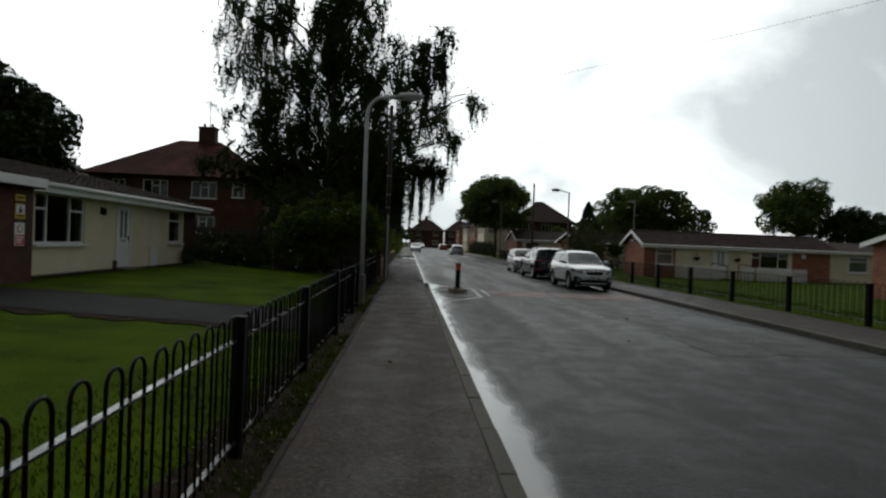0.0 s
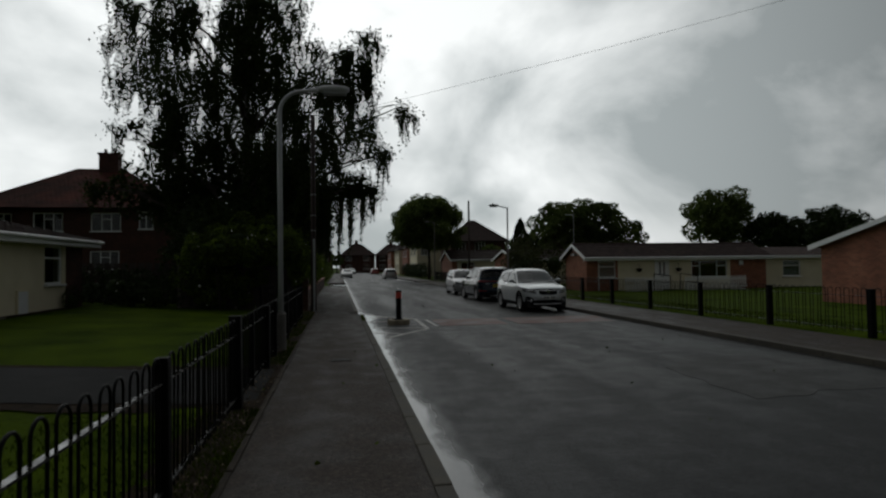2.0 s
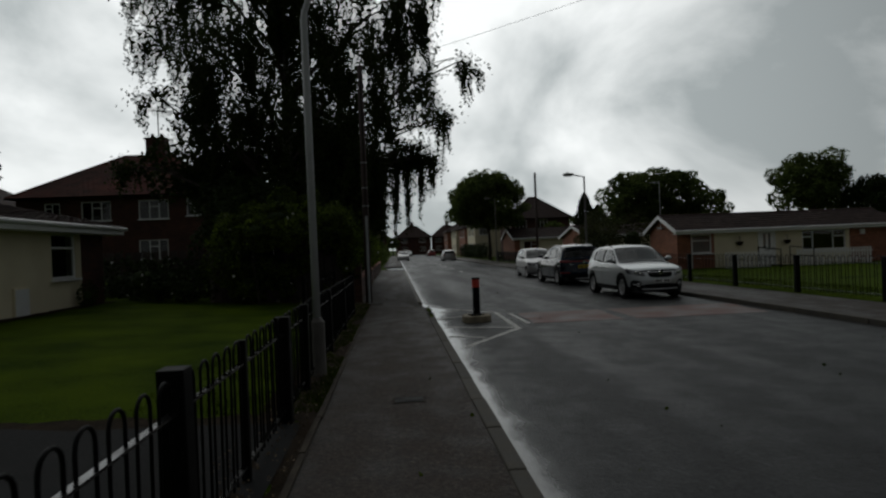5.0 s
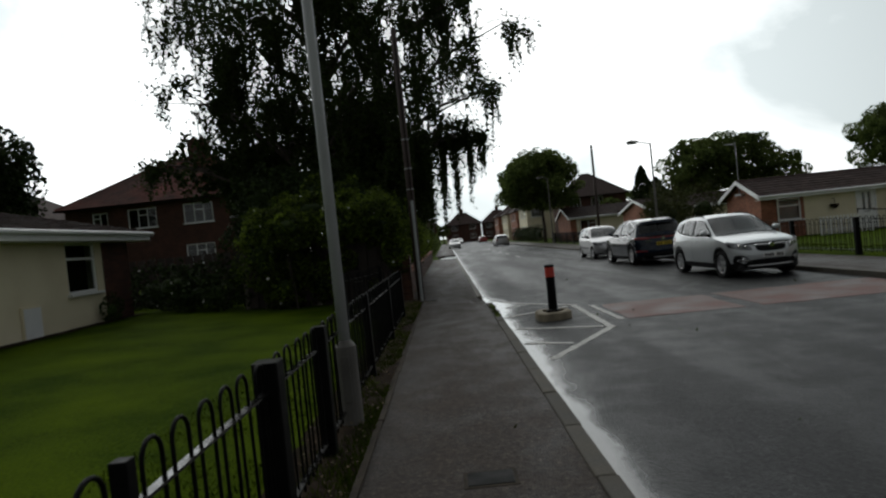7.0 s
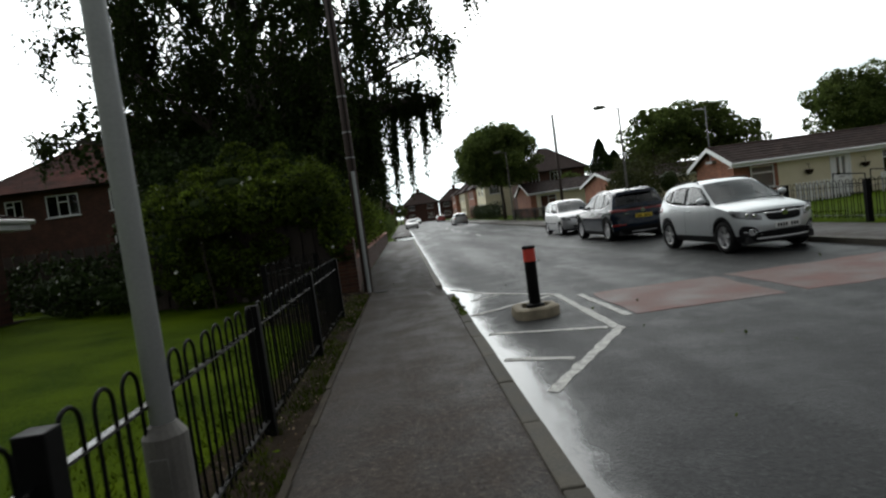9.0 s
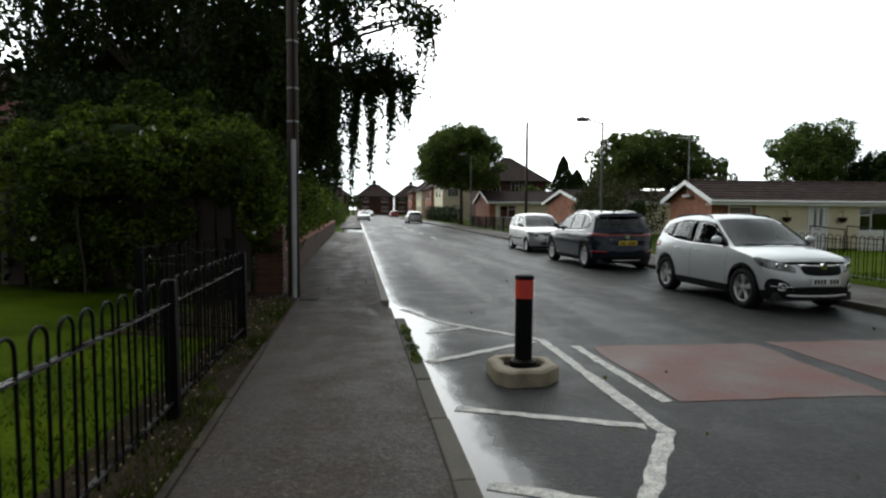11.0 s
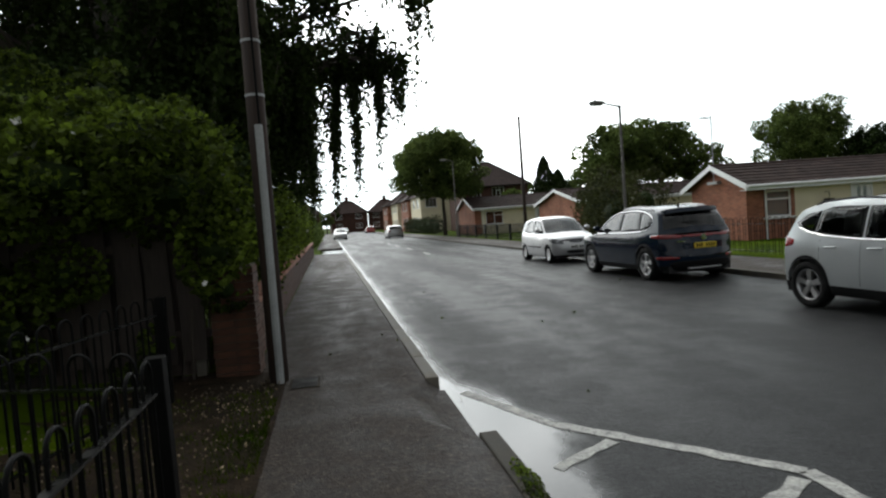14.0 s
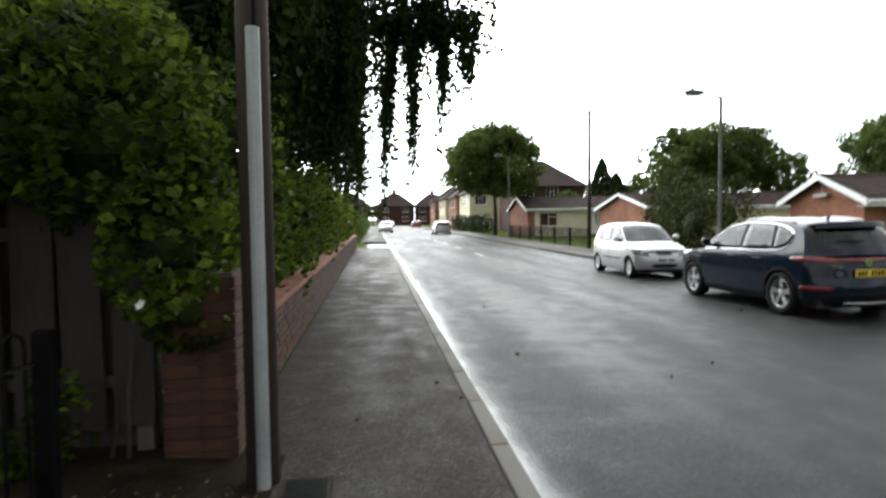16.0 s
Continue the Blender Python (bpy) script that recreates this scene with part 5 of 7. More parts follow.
def car(at, rz, size, label, paint, L, W, top, nose, tail, wb, overhang, r, screen, rear_glass, windows, bow, sill=0.2, clad=0.0, spokes=5, twin=False, detail=True, stretch=1.0):
    """screen and rear_glass: stations in x from and to; windows: outlines of one side's panes in (x, z)."""
    c = thing("car", label, "car", at, rz, group="parked cars")
    c.matrix_basis = c.matrix_basis @ Matrix.Diagonal((size[0], size[1], size[2], 1))
    axles = (L / 2 - overhang, L / 2 - overhang - wb)
    S = Shell(L, W, top, nose, tail, axles, r, sill, bow, stretch)
    panes = [soften([tuple(p * (1 - f) + q * f for p, q in zip(a, b)) for a, b in zip(w, w[1:] + w[:1]) for f in (0.0, 0.12, 0.88)], 1, True) for w in windows]
    n, across = len(S.line) - 1, [-1, -0.985, -0.95, -0.88, -0.7, -0.45, -0.2, 0, 0.2, 0.45, 0.7, 0.88, 0.95, 0.985, 1]
    strip = [[S.at_top(k, v) for v in across] for k in range(n + 1)]
    s0, s1, r0, r1 = (S.station(x) for x in (*screen, *rear_glass))
    fall = (0.0, 0.02, 0.06, 0.14, 0.22, 0.3, 0.38, 0.46, 0.54, 0.62, 0.7, 0.78, 0.86, 0.93, 1.0)

    def column(k):
        x, _, z = S.at_top(k, 1)
        zb = S.bottom(x)
        lip = min(0.05 + clad * (1.0 if zb < sill + 0.2 else 0.0), (z - zb) * 0.5)
        zs = [z + (zb + lip - z) * f for f in fall] + [zb + lip * 0.5, zb]
        return [(x, S.side(x, q), q) for q in zs]
    flank = [column(k) for k in range(n + 1)]
    m = len(flank[0])

    def glazed(k, j):
        x = (flank[k][j][0] + flank[k + 1][j + 1][0]) / 2
        z = sum(flank[a][b][2] for a in (k, k + 1) for b in (j, j + 1)) / 4
        return any(inside(p, x, z) for p in panes)
    grid_part("body_top", strip, paint, c, keep=lambda i, j: not ((s0 <= i < s1 or r0 <= i < r1) and 3 <= j <= 10))
    ends = ((flank[0], S.front, "nose"), (flank[-1], S.back, "tail"))
    for sg in (1, -1):
        side_rows = [[(x, sg * y, z) for x, y, z in col] for col in flank]
        grid_part("side_panel", side_rows, paint, c, keep=lambda i, j: j < m - (3 if clad else 1) and not glazed(i, j))
        grid_part("wheel_arch_trim", side_rows, PLASTIC, c, "black plastic sill and wheel arch trim", keep=lambda i, j: j >= m - (3 if clad else 1))
    for col, put, nm in ends:
        rows = []
        for x, y, z in col:
            rows.append([put(y * v, z) for v in across])
        grid_part(nm, rows, paint, c, keep=lambda i, j: i < m - (3 if clad else 2))
        grid_part("lower_bumper", rows, PLASTIC, c, "black plastic lower bumper", keep=lambda i, j: i >= m - (3 if clad else 2))
    for nm, a, b in (("windscreen", s0, s1), ("rear_window", r0, r1)):
        vs = [-0.9, -0.86, -0.7, -0.4, 0, 0.4, 0.7, 0.86, 0.9]
        ks = [a - 0.6 + (b - a + 1.2) * f for f in (0, 0.05, 0.2, 0.4, 0.6, 0.8, 0.95, 1.0)]
        grid_part(nm, [[S.at_top(k, v, 0.004) for v in vs] for k in ks], CAR_GLASS, c, "tinted glass")
        grid_part("glass_seal", [[S.at_top(k, v, 0.0015) for v in vs] for k in ks], PLASTIC, c, "black glass border", keep=lambda i, j: i in (0, 6) or j in (0, 7))
    for sg in (1, -1):
        put = S.flank(sg)
        for p in panes:
            film_over("side_window", p, put, CAR_GLASS, c, "tinted side glass", 0.003)
            border("window_frame", p, 0.028, put, PLASTIC, c, "black window frame", 0.002)
    for a in axles:
        for sg in (1, -1):
            wheel(c, a, sg * (S.plan(a) - 0.035), r, sg, spokes, twin)
        part("wheel_well", boxm(a - S.ra, -S.hw + 0.24, sill, a + S.ra, S.hw - 0.24, r * 2.2), DARK_CABIN, c)
    part("underbody", boxm(-L / 2 + 0.25, -S.hw * 0.8, sill - 0.04, L / 2 - 0.25, S.hw * 0.8, sill + 0.1), DARK_CABIN, c)
    if not detail:
        return c, S
    belt = min(p[1] for q in windows for p in q)
    for sx in (0.0, -0.95):
        for sy in (0.36, -0.36):
            part("seat", boxm(sx - 0.28, sy - 0.23, 0.35, sx - 0.1, sy + 0.23, belt + 0.18, bevel=0.05), DARK_CABIN, c, smooth=True)
            part("headrest", boxm(sx - 0.27, sy - 0.12, belt + 0.2, sx - 0.17, sy + 0.12, belt + 0.36, bevel=0.04), DARK_CABIN, c, smooth=True)
    part("dashboard", boxm(screen[1] + 0.35, -S.hw * 0.76, 0.5, screen[0] - 0.1, S.hw * 0.76, belt - 0.04, bevel=0.06), DARK_CABIN, c, smooth=True)
    seams = (windows[0][0][0] + 0.03, max(p[0] for p in windows[1]) + 0.02, min(p[0] for p in windows[1]) + 0.1)
    for sg in (1, -1):
        for x in seams:
            pts = [(x - 0.04 * (belt - z), sg * (S.side(x, z) - 0.001), z) for z in (sill + 0.16, 0.45, 0.6, 0.75, 0.9, belt - 0.03)]
            part("door_seam", tube(bmesh.new(), pts, 0.004, 5), PLASTIC, c)
        for x in (seams[1] + 0.12, seams[2] + 0.1):
            pts = [(x + d, sg * (S.side(x, belt - 0.13) + o), belt - 0.13) for d, o in ((0.0, 0.0), (0.02, 0.026), (0.1, 0.032), (0.18, 0.026), (0.2, 0.0))]
            part("door_handle", tube(bmesh.new(), pts, 0.014, 8), paint, c, smooth=True)
        mx, my = windows[0][0][0] - 0.16, S.side(windows[0][0][0], belt + 0.05)
        mi = new("mirror")
        mi.parent = c
        bm = bmesh.new()
        v = bmesh.ops.create_icosphere(bm, subdivisions=3, radius=1.0)["verts"]
        for q in v:
            q.co = Vector((mx + 0.075 * max(-0.35, q.co.x), sg * (my + 0.14) + 0.1 * q.co.y, belt + 0.1 + 0.07 * q.co.z))
        part("mirror_shell", bm, paint, mi, smooth=True)
        part("mirror_stem", tube(bmesh.new(), [(mx, sg * (my - 0.05), belt + 0.03), (mx, sg * (my + 0.12), belt + 0.05)], [0.035, 0.03], 8), PLASTIC, mi, smooth=True)
    part("wiper", tube(bmesh.new(), [S.at_top(s0 - 0.5, v, 0.02) for v in (-0.75, -0.3, 0.1)], 0.009, 6), PLASTIC, c)
    part("wiper", tube(bmesh.new(), [S.at_top(s0 - 0.5, v, 0.02) for v in (0.0, 0.3, 0.75)], 0.009, 6), PLASTIC, c)
    return c, S


def corner_lens(name, S, end, z0, z1, v0, length, mat, parent, label, rise=0.0, off=0.008, pinch=0.6):
    """A lamp lens that wraps from the nose (end 1) or the tail (end -1) round the corner on to the flank, one for each side."""
    put = S.front if end > 0 else S.back
    xe = S.at_top(0 if end > 0 else len(S.line) - 1, 1)[0]
    for sg in (1, -1):
        rows = []
        for i in range(15):
            q = i / 14
            h = 1 - pinch * max(0.0, (q - 0.5) * 2) ** 2 - 0.35 * max(0.0, 0.3 - q) / 0.3
            mid = (z0 + z1) / 2 + rise * (q - 0.3)
            row = []
            for j in range(7):
                z = mid + (z1 - z0) / 2 * h * (j / 3 - 1)
                o = off if 0 < i < 14 and 0 < j < 6 else -0.006
                if q < 0.55:
                    v = v0 + (0.985 - v0) * q / 0.55
                    p = put(sg * v * S.side(xe, z), z, o)
                    row.append((p[0], p[1] + sg * o * v * v, z))
                else:
                    x = xe - end * length * (q - 0.55) / 0.45
                    row.append((x, sg * S.side(x, z, o), z))
            rows.append(row)
        grid_part(name, rows, mat, parent, label)


def bars(parent, put, y0, y1, z0, z1, n):
    """Plain bars in place of plate characters."""
    step = (y1 - y0) / n
    for k in range(n):
        if k == n // 2:
            continue
        a = y0 + step * (k + 0.14)
        x = put(0, (z0 + z1) / 2, 0.028)[0]
        part("plate_bar", boxm(x - 0.004, a, z0, x + 0.004, a + step * 0.62, z1), BLACK, parent)


def number_plate(c, put, z, mat, label):
    p = new("number_plate")
    p.parent = c
    x = put(0, z, 0.018)[0]
    part("plate", boxm(x - 0.01, -0.26, z - 0.056, x + 0.01, 0.26, z + 0.056, bevel=0.004), mat, p, label)
    bars(p, put, -0.23, 0.23, z - 0.036, z + 0.036, 8)


def rounded(y, z0, z1, cut=0.35):
    """A wide outline with slanting lower corners, in (y, z)."""
    h = z1 - z0
    return soften([(-y, z1), (y, z1), (y * 0.97, z0 + h * cut), (y * 0.75, z0), (-y * 0.75, z0), (-y * 0.97, z0 + h * cut)], 2, True)


# pale silver crossover, nose towards the walker
mok, S = car((6.66, 23.04, 0), -88.5, (0.85, 0.88, 0.87), "pale silver compact crossover car parked by the kerb", SILVER, 4.28, 1.78,
             [(1.97, 0.86), (1.9, 0.92), (1.55, 1.0), (1.12, 1.06), (0.98, 1.09), (0.5, 1.36), (0.14, 1.56), (-0.1, 1.61), (-0.6, 1.63), (-1.2, 1.6), (-1.62, 1.54), (-1.78, 1.48), (-1.97, 1.14), (-2.0, 1.02)],
             [(0.2, 2.0), (0.3, 2.1), (0.5, 2.14), (0.62, 2.13), (0.78, 2.07), (0.86, 1.97)], [(0.2, -1.98), (0.35, -2.1), (0.6, -2.13), (0.8, -2.1), (1.02, -2.0)], 2.555, 0.89, 0.35,
             (1.02, 0.16), (-1.76, -1.95),
             [[(0.78, 1.06), (0.68, 1.16), (0.2, 1.42), (-0.1, 1.48), (-0.32, 1.49), (-0.3, 1.08)], [(-0.38, 1.08), (-0.4, 1.49), (-0.9, 1.48), (-1.1, 1.45), (-1.16, 1.15)], [(-1.22, 1.16), (-1.17, 1.44), (-1.36, 1.39), (-1.56, 1.28), (-1.5, 1.22)]],
             [(-2.0, -0.24), (-1.6, -0.16), (-1.2, 0.0), (-0.2, 0.02), (0.2, 0.08), (1.0, 0.18), (1.6, 0.24), (2.0, 0.27)], sill=0.24, clad=0.08)
corner_lens("headlight", S, 1, 0.7, 0.86, 0.52, 0.2, HEADLIGHT, mok, "clear headlight in a dark housing", rise=0.17, pinch=0.85)
for sg in (1, -1):
    for y, z, q in ((0.55, 0.765, 0.04), (0.66, 0.785, 0.045)):
        part("reflector", tube(bmesh.new(), [S.front(sg * y, z, 0.0), S.front(sg * y, z, 0.016)], [q, q * 0.9], 16), CHROME, mok, "bright lamp reflector")
film_over("grille", rounded(0.37, 0.64, 0.81), S.front, PLASTIC, mok, "black mesh grille", 0.012)
for a in (0.67, 0.7, 0.73):
    part("grille_slat", tube(bmesh.new(), [S.front(y, a, 0.014) for y in (-0.28, -0.14, 0, 0.14, 0.28)], 0.005, 5), BLACK, mok)
part("grille_bar", tube(bmesh.new(), [S.front(y, 0.792 + 0.02 * abs(y), 0.014) for y in (-0.38, -0.25, -0.1, 0, 0.1, 0.25, 0.38)], 0.018, 8), CHROME, mok, "chrome grille bar", smooth=True)
part("badge", tube(bmesh.new(), [S.front(0, 0.775, 0.0), S.front(0, 0.775, 0.04)], [0.065, 0.06], 20), CHROME, mok, "round silver badge")
film_over("lower_intake", rounded(0.5, 0.33, 0.46, 0.5), S.front, PLASTIC, mok, "black lower intake", 0.01)
part("skid_bar", tube(bmesh.new(), [S.front(y, 0.3, 0.016) for y in (-0.55, -0.5, -0.25, 0, 0.25, 0.5, 0.55)], [0.012, 0.024, 0.026, 0.026, 0.026, 0.024, 0.012], 8), ALLOY, mok, "silver skid bar", smooth=True)
for sg in (1, -1):
    pod = soften([(sg * 0.46, 0.3), (sg * 0.5, 0.46), (sg * 0.62, 0.57), (sg * 0.8, 0.58), (sg * 0.8, 0.3)], 2, True)
    film_over("fog_surround", pod, S.front, PLASTIC, mok, "black fog lamp surround", 0.008)
    part("fog_lamp", tube(bmesh.new(), [S.front(sg * 0.62, 0.44, -0.02), S.front(sg * 0.62, 0.44, 0.022)], [0.05, 0.046], 16), HEADLIGHT, mok)
    part("fog_ring", tube(bmesh.new(), [S.front(sg * 0.62 + 0.055 * math.cos(a), 0.44 + 0.055 * math.sin(a), 0.02) for a in (2 * math.pi * k / 16 for k in range(17))], 0.009, 6), CHROME, mok)
    part("fog_wing", tube(bmesh.new(), [S.front(sg * 0.5, 0.45, 0.016), S.front(sg * 0.57, 0.44, 0.018), S.front(sg * 0.67, 0.44, 0.018), S.front(sg * 0.74, 0.45, 0.016)], 0.008, 6), CHROME, mok)
    part("roof_rail", tube(bmesh.new(), [S.at_top(S.station(x), sg * 0.95, o) for x, o in ((0.0, 0.0), (-0.1, 0.03), (-0.6, 0.036), (-1.2, 0.03), (-1.4, 0.0))], 0.016, 8), PLASTIC, mok, smooth=True)
    part("window_trim", tube(bmesh.new(), [(x, sg * (S.side(x, z) + 0.003), z) for x, z in ((0.8, 1.035), (0.2, 1.045), (-0.4, 1.05), (-1.0, 1.09), (-1.3, 1.14), (-1.5, 1.2), (-1.6, 1.28))], 0.009, 6), CHROME, mok, "chrome window strip")
corner_lens("tail_lamp", S, -1, 0.9, 1.08, 0.7, 0.2, TAILLIGHT, mok, "red tail lamp")
number_plate(mok, S.front, 0.545, PLATE_W, "white number plate")

# navy sport utility car, tail towards the walker
spo, S = car((6.68, 29.55, 0), 91.5, (0.9, 0.9, 0.91), "dark navy sport utility car with red tail lamps at the kerb", NAVY, 4.48, 1.855,
             [(2.06, 0.88), (1.98, 0.94), (1.6, 1.0), (1.2, 1.04), (1.04, 1.07), (0.6, 1.32), (0.22, 1.53), (0.0, 1.58), (-0.5, 1.63), (-1.2, 1.6), (-1.72, 1.52), (-1.88, 1.46), (-2.06, 1.14), (-2.1, 1.02)],
             [(0.2, 2.06), (0.3, 2.18), (0.5, 2.24), (0.7, 2.22), (0.88, 2.06)], [(0.2, -2.08), (0.3, -2.2), (0.45, -2.24), (0.58, -2.24), (0.62, -2.19), (0.85, -2.17), (1.02, -2.1)], 2.67, 0.91, 0.355,
             (1.08, 0.26), (-1.86, -2.05),
             [[(0.86, 1.05), (0.74, 1.14), (0.3, 1.4), (0.0, 1.47), (-0.2, 1.49), (-0.18, 1.07)], [(-0.26, 1.07), (-0.28, 1.49), (-0.7, 1.5), (-0.98, 1.48), (-1.06, 1.1)], [(-1.12, 1.1), (-1.05, 1.47), (-1.3, 1.42), (-1.5, 1.32), (-1.4, 1.16)]],
             [(-2.1, -0.26), (-1.7, -0.16), (-1.2, 0.0), (-0.2, 0.02), (0.2, 0.08), (1.0, 0.18), (1.6, 0.25), (2.1, 0.29)], sill=0.22, clad=0.05, spokes=5, twin=True)
corner_lens("tail_lamp", S, -1, 0.9, 0.99, 0.5, 0.3, TAILLIGHT, spo, "red wraparound tail lamp", rise=0.02, off=0.014)
film_over("lamp_strip", soften([(-0.5, 0.925), (0.5, 0.925), (0.5, 0.975), (-0.5, 0.975)], 1, True), S.back, TAILLIGHT, spo, "thin red lamp strip", 0.01)
corner_lens("bumper_lamp", S, -1, 0.46, 0.53, 0.62, 0.08, TAILLIGHT, spo, "red bumper reflector", off=0.012)
corner_lens("headlight", S, 1, 0.78, 0.9, 0.55, 0.45, HEADLIGHT, spo, "clear headlight", rise=0.12)
film_over("bumper_panel", rounded(0.72, 0.25, 0.44, 0.3), S.back, PLASTIC, spo, "black rear bumper panel", 0.012)
part("skid_bar", tube(bmesh.new(), [S.back(y, 0.27, 0.02) for y in (-0.4, -0.2, 0, 0.2, 0.4)], 0.02, 8), ALLOY, spo, smooth=True)
bm = bmesh.new()
rows = [[bm.verts.new(S.at_top(S.station(-1.66), v, 0.006)) for v in (-0.86, -0.5, 0, 0.5, 0.86)], [bm.verts.new(tuple(Vector(S.at_top(S.station(-1.82), v, 0.03)) + Vector((-0.12 + 0.05 * v * v, 0, 0.05)))) for v in (-0.86, -0.5, 0, 0.5, 0.86)], [bm.verts.new(tuple(Vector(S.at_top(S.station(-1.84), v, 0.01)) + Vector((-0.1 + 0.05 * v * v, 0, 0.0)))) for v in (-0.86, -0.5, 0, 0.5, 0.86)]]
for a, b in zip(rows, rows[1:]):
    for k in range(4):
        bm.faces.new((a[k], a[k + 1], b[k + 1], b[k]))
part("spoiler", bm, NAVY, spo, smooth=True)
part("fin_aerial", tube(bmesh.new(), [(-1.28, 0, 1.56), (-1.34, 0, 1.63), (-1.38, 0, 1.66)], [0.035, 0.014, 0.006], 8), PLASTIC, spo)
part("badge", tube(bmesh.new(), [S.back(0, 0.9, 0.0), S.back(0, 0.9, 0.02)], [0.07, 0.065], 18), CHROME, spo, "oval chrome badge")
part("name_bar", boxm(S.back(0.45, 0.84)[0] - 0.012, 0.34, 0.83, S.back(0.45, 0.84)[0] + 0.02, 0.6, 0.85), CHROME, spo)
part("rear_wiper", tube(bmesh.new(), [S.at_top(len(S.line) - 6, v, 0.02) for v in (0.0, 0.25, 0.5)], 0.01, 6), PLASTIC, spo)
for sg in (1, -1):
    part("roof_rail", tube(bmesh.new(), [S.at_top(S.station(x), sg * 0.95, o) for x, o in ((0.0, 0.0), (-0.1, 0.03), (-0.7, 0.036), (-1.3, 0.03), (-1.5, 0.0))], 0.014, 8), ALLOY, spo, "satin roof rail", smooth=True)
    trim = [(0.9, 1.02), (0.3, 1.035), (-0.4, 1.04), (-1.1, 1.06), (-1.42, 1.12), (-1.55, 1.32), (-1.36, 1.43), (-1.05, 1.505), (-0.5, 1.53), (0.0, 1.505), (0.32, 1.43), (0.76, 1.16)]
    part("window_trim", tube(bmesh.new(), [(x, sg * (S.side(x, z) + 0.003), z) for x, z in soften(trim, 1)], 0.012, 6), CHROME, spo, "chrome window surround")
number_plate(spo, S.back, 0.74, PLATE_Y, "yellow number plate")

# small silver hatchback
pic, S = car((6.74, 35.15, 0), -90, (0.89, 0.9, 0.92), "small silver hatchback parked behind a navy car", SILVER2, 3.53, 1.6,
             [(1.6, 0.74), (1.55, 0.8), (1.2, 0.9), (0.98, 0.96), (0.86, 1.0), (0.45, 1.26), (0.12, 1.42), (-0.1, 1.46), (-0.6, 1.48), (-1.1, 1.46), (-1.42, 1.4), (-1.52, 1.34), (-1.64, 1.02), (-1.66, 0.92)],
             [(0.18, 1.62), (0.3, 1.73), (0.45, 1.76), (0.6, 1.72), (0.74, 1.6)], [(0.18, -1.64), (0.3, -1.74), (0.5, -1.76), (0.7, -1.74), (0.92, -1.66)], 2.37, 0.66, 0.285,
             (0.9, 0.14), (-1.5, -1.63),
             [[(0.72, 0.96), (0.6, 1.06), (0.2, 1.29), (-0.05, 1.34), (-0.2, 1.35), (-0.18, 0.97)], [(-0.26, 0.97), (-0.28, 1.35), (-0.8, 1.34), (-1.0, 1.3), (-0.95, 0.99)], [(-1.02, 1.0), (-1.06, 1.3), (-1.2, 1.28), (-1.35, 1.16), (-1.3, 1.03)]],
             [(-1.66, -0.05), (-1.3, -0.04), (-1.0, 0.0), (-0.2, 0.02), (0.2, 0.06), (0.9, 0.15), (1.3, 0.15), (1.66, 0.15)], sill=0.2, spokes=7, stretch=0.92)
corner_lens("headlight", S, 1, 0.6, 0.76, 0.55, 0.2, HEADLIGHT, pic, "clear headlight", rise=0.12, pinch=0.8)
film_over("grille", rounded(0.24, 0.63, 0.71, 0.6), S.front, PLASTIC, pic, "black oval grille", 0.012)
part("grille_bar", tube(bmesh.new(), [S.front(y, 0.672, 0.016) for y in (-0.18, 0, 0.18)], 0.009, 6), CHROME, pic)
film_over("lower_intake", rounded(0.36, 0.3, 0.4, 0.4), S.front, PLASTIC, pic, "black lower intake", 0.01)
for sg in (1, -1):
    part("side_strip", tube(bmesh.new(), [(x, sg * (S.side(x, 0.5) + 0.004), 0.5) for x in (0.55, 0.2, -0.2, -0.5, -0.72)], 0.022, 6), PLASTIC, pic, "dark rubbing strip", smooth=True)
number_plate(pic, S.front, 0.5, PLATE_W, "white number plate")

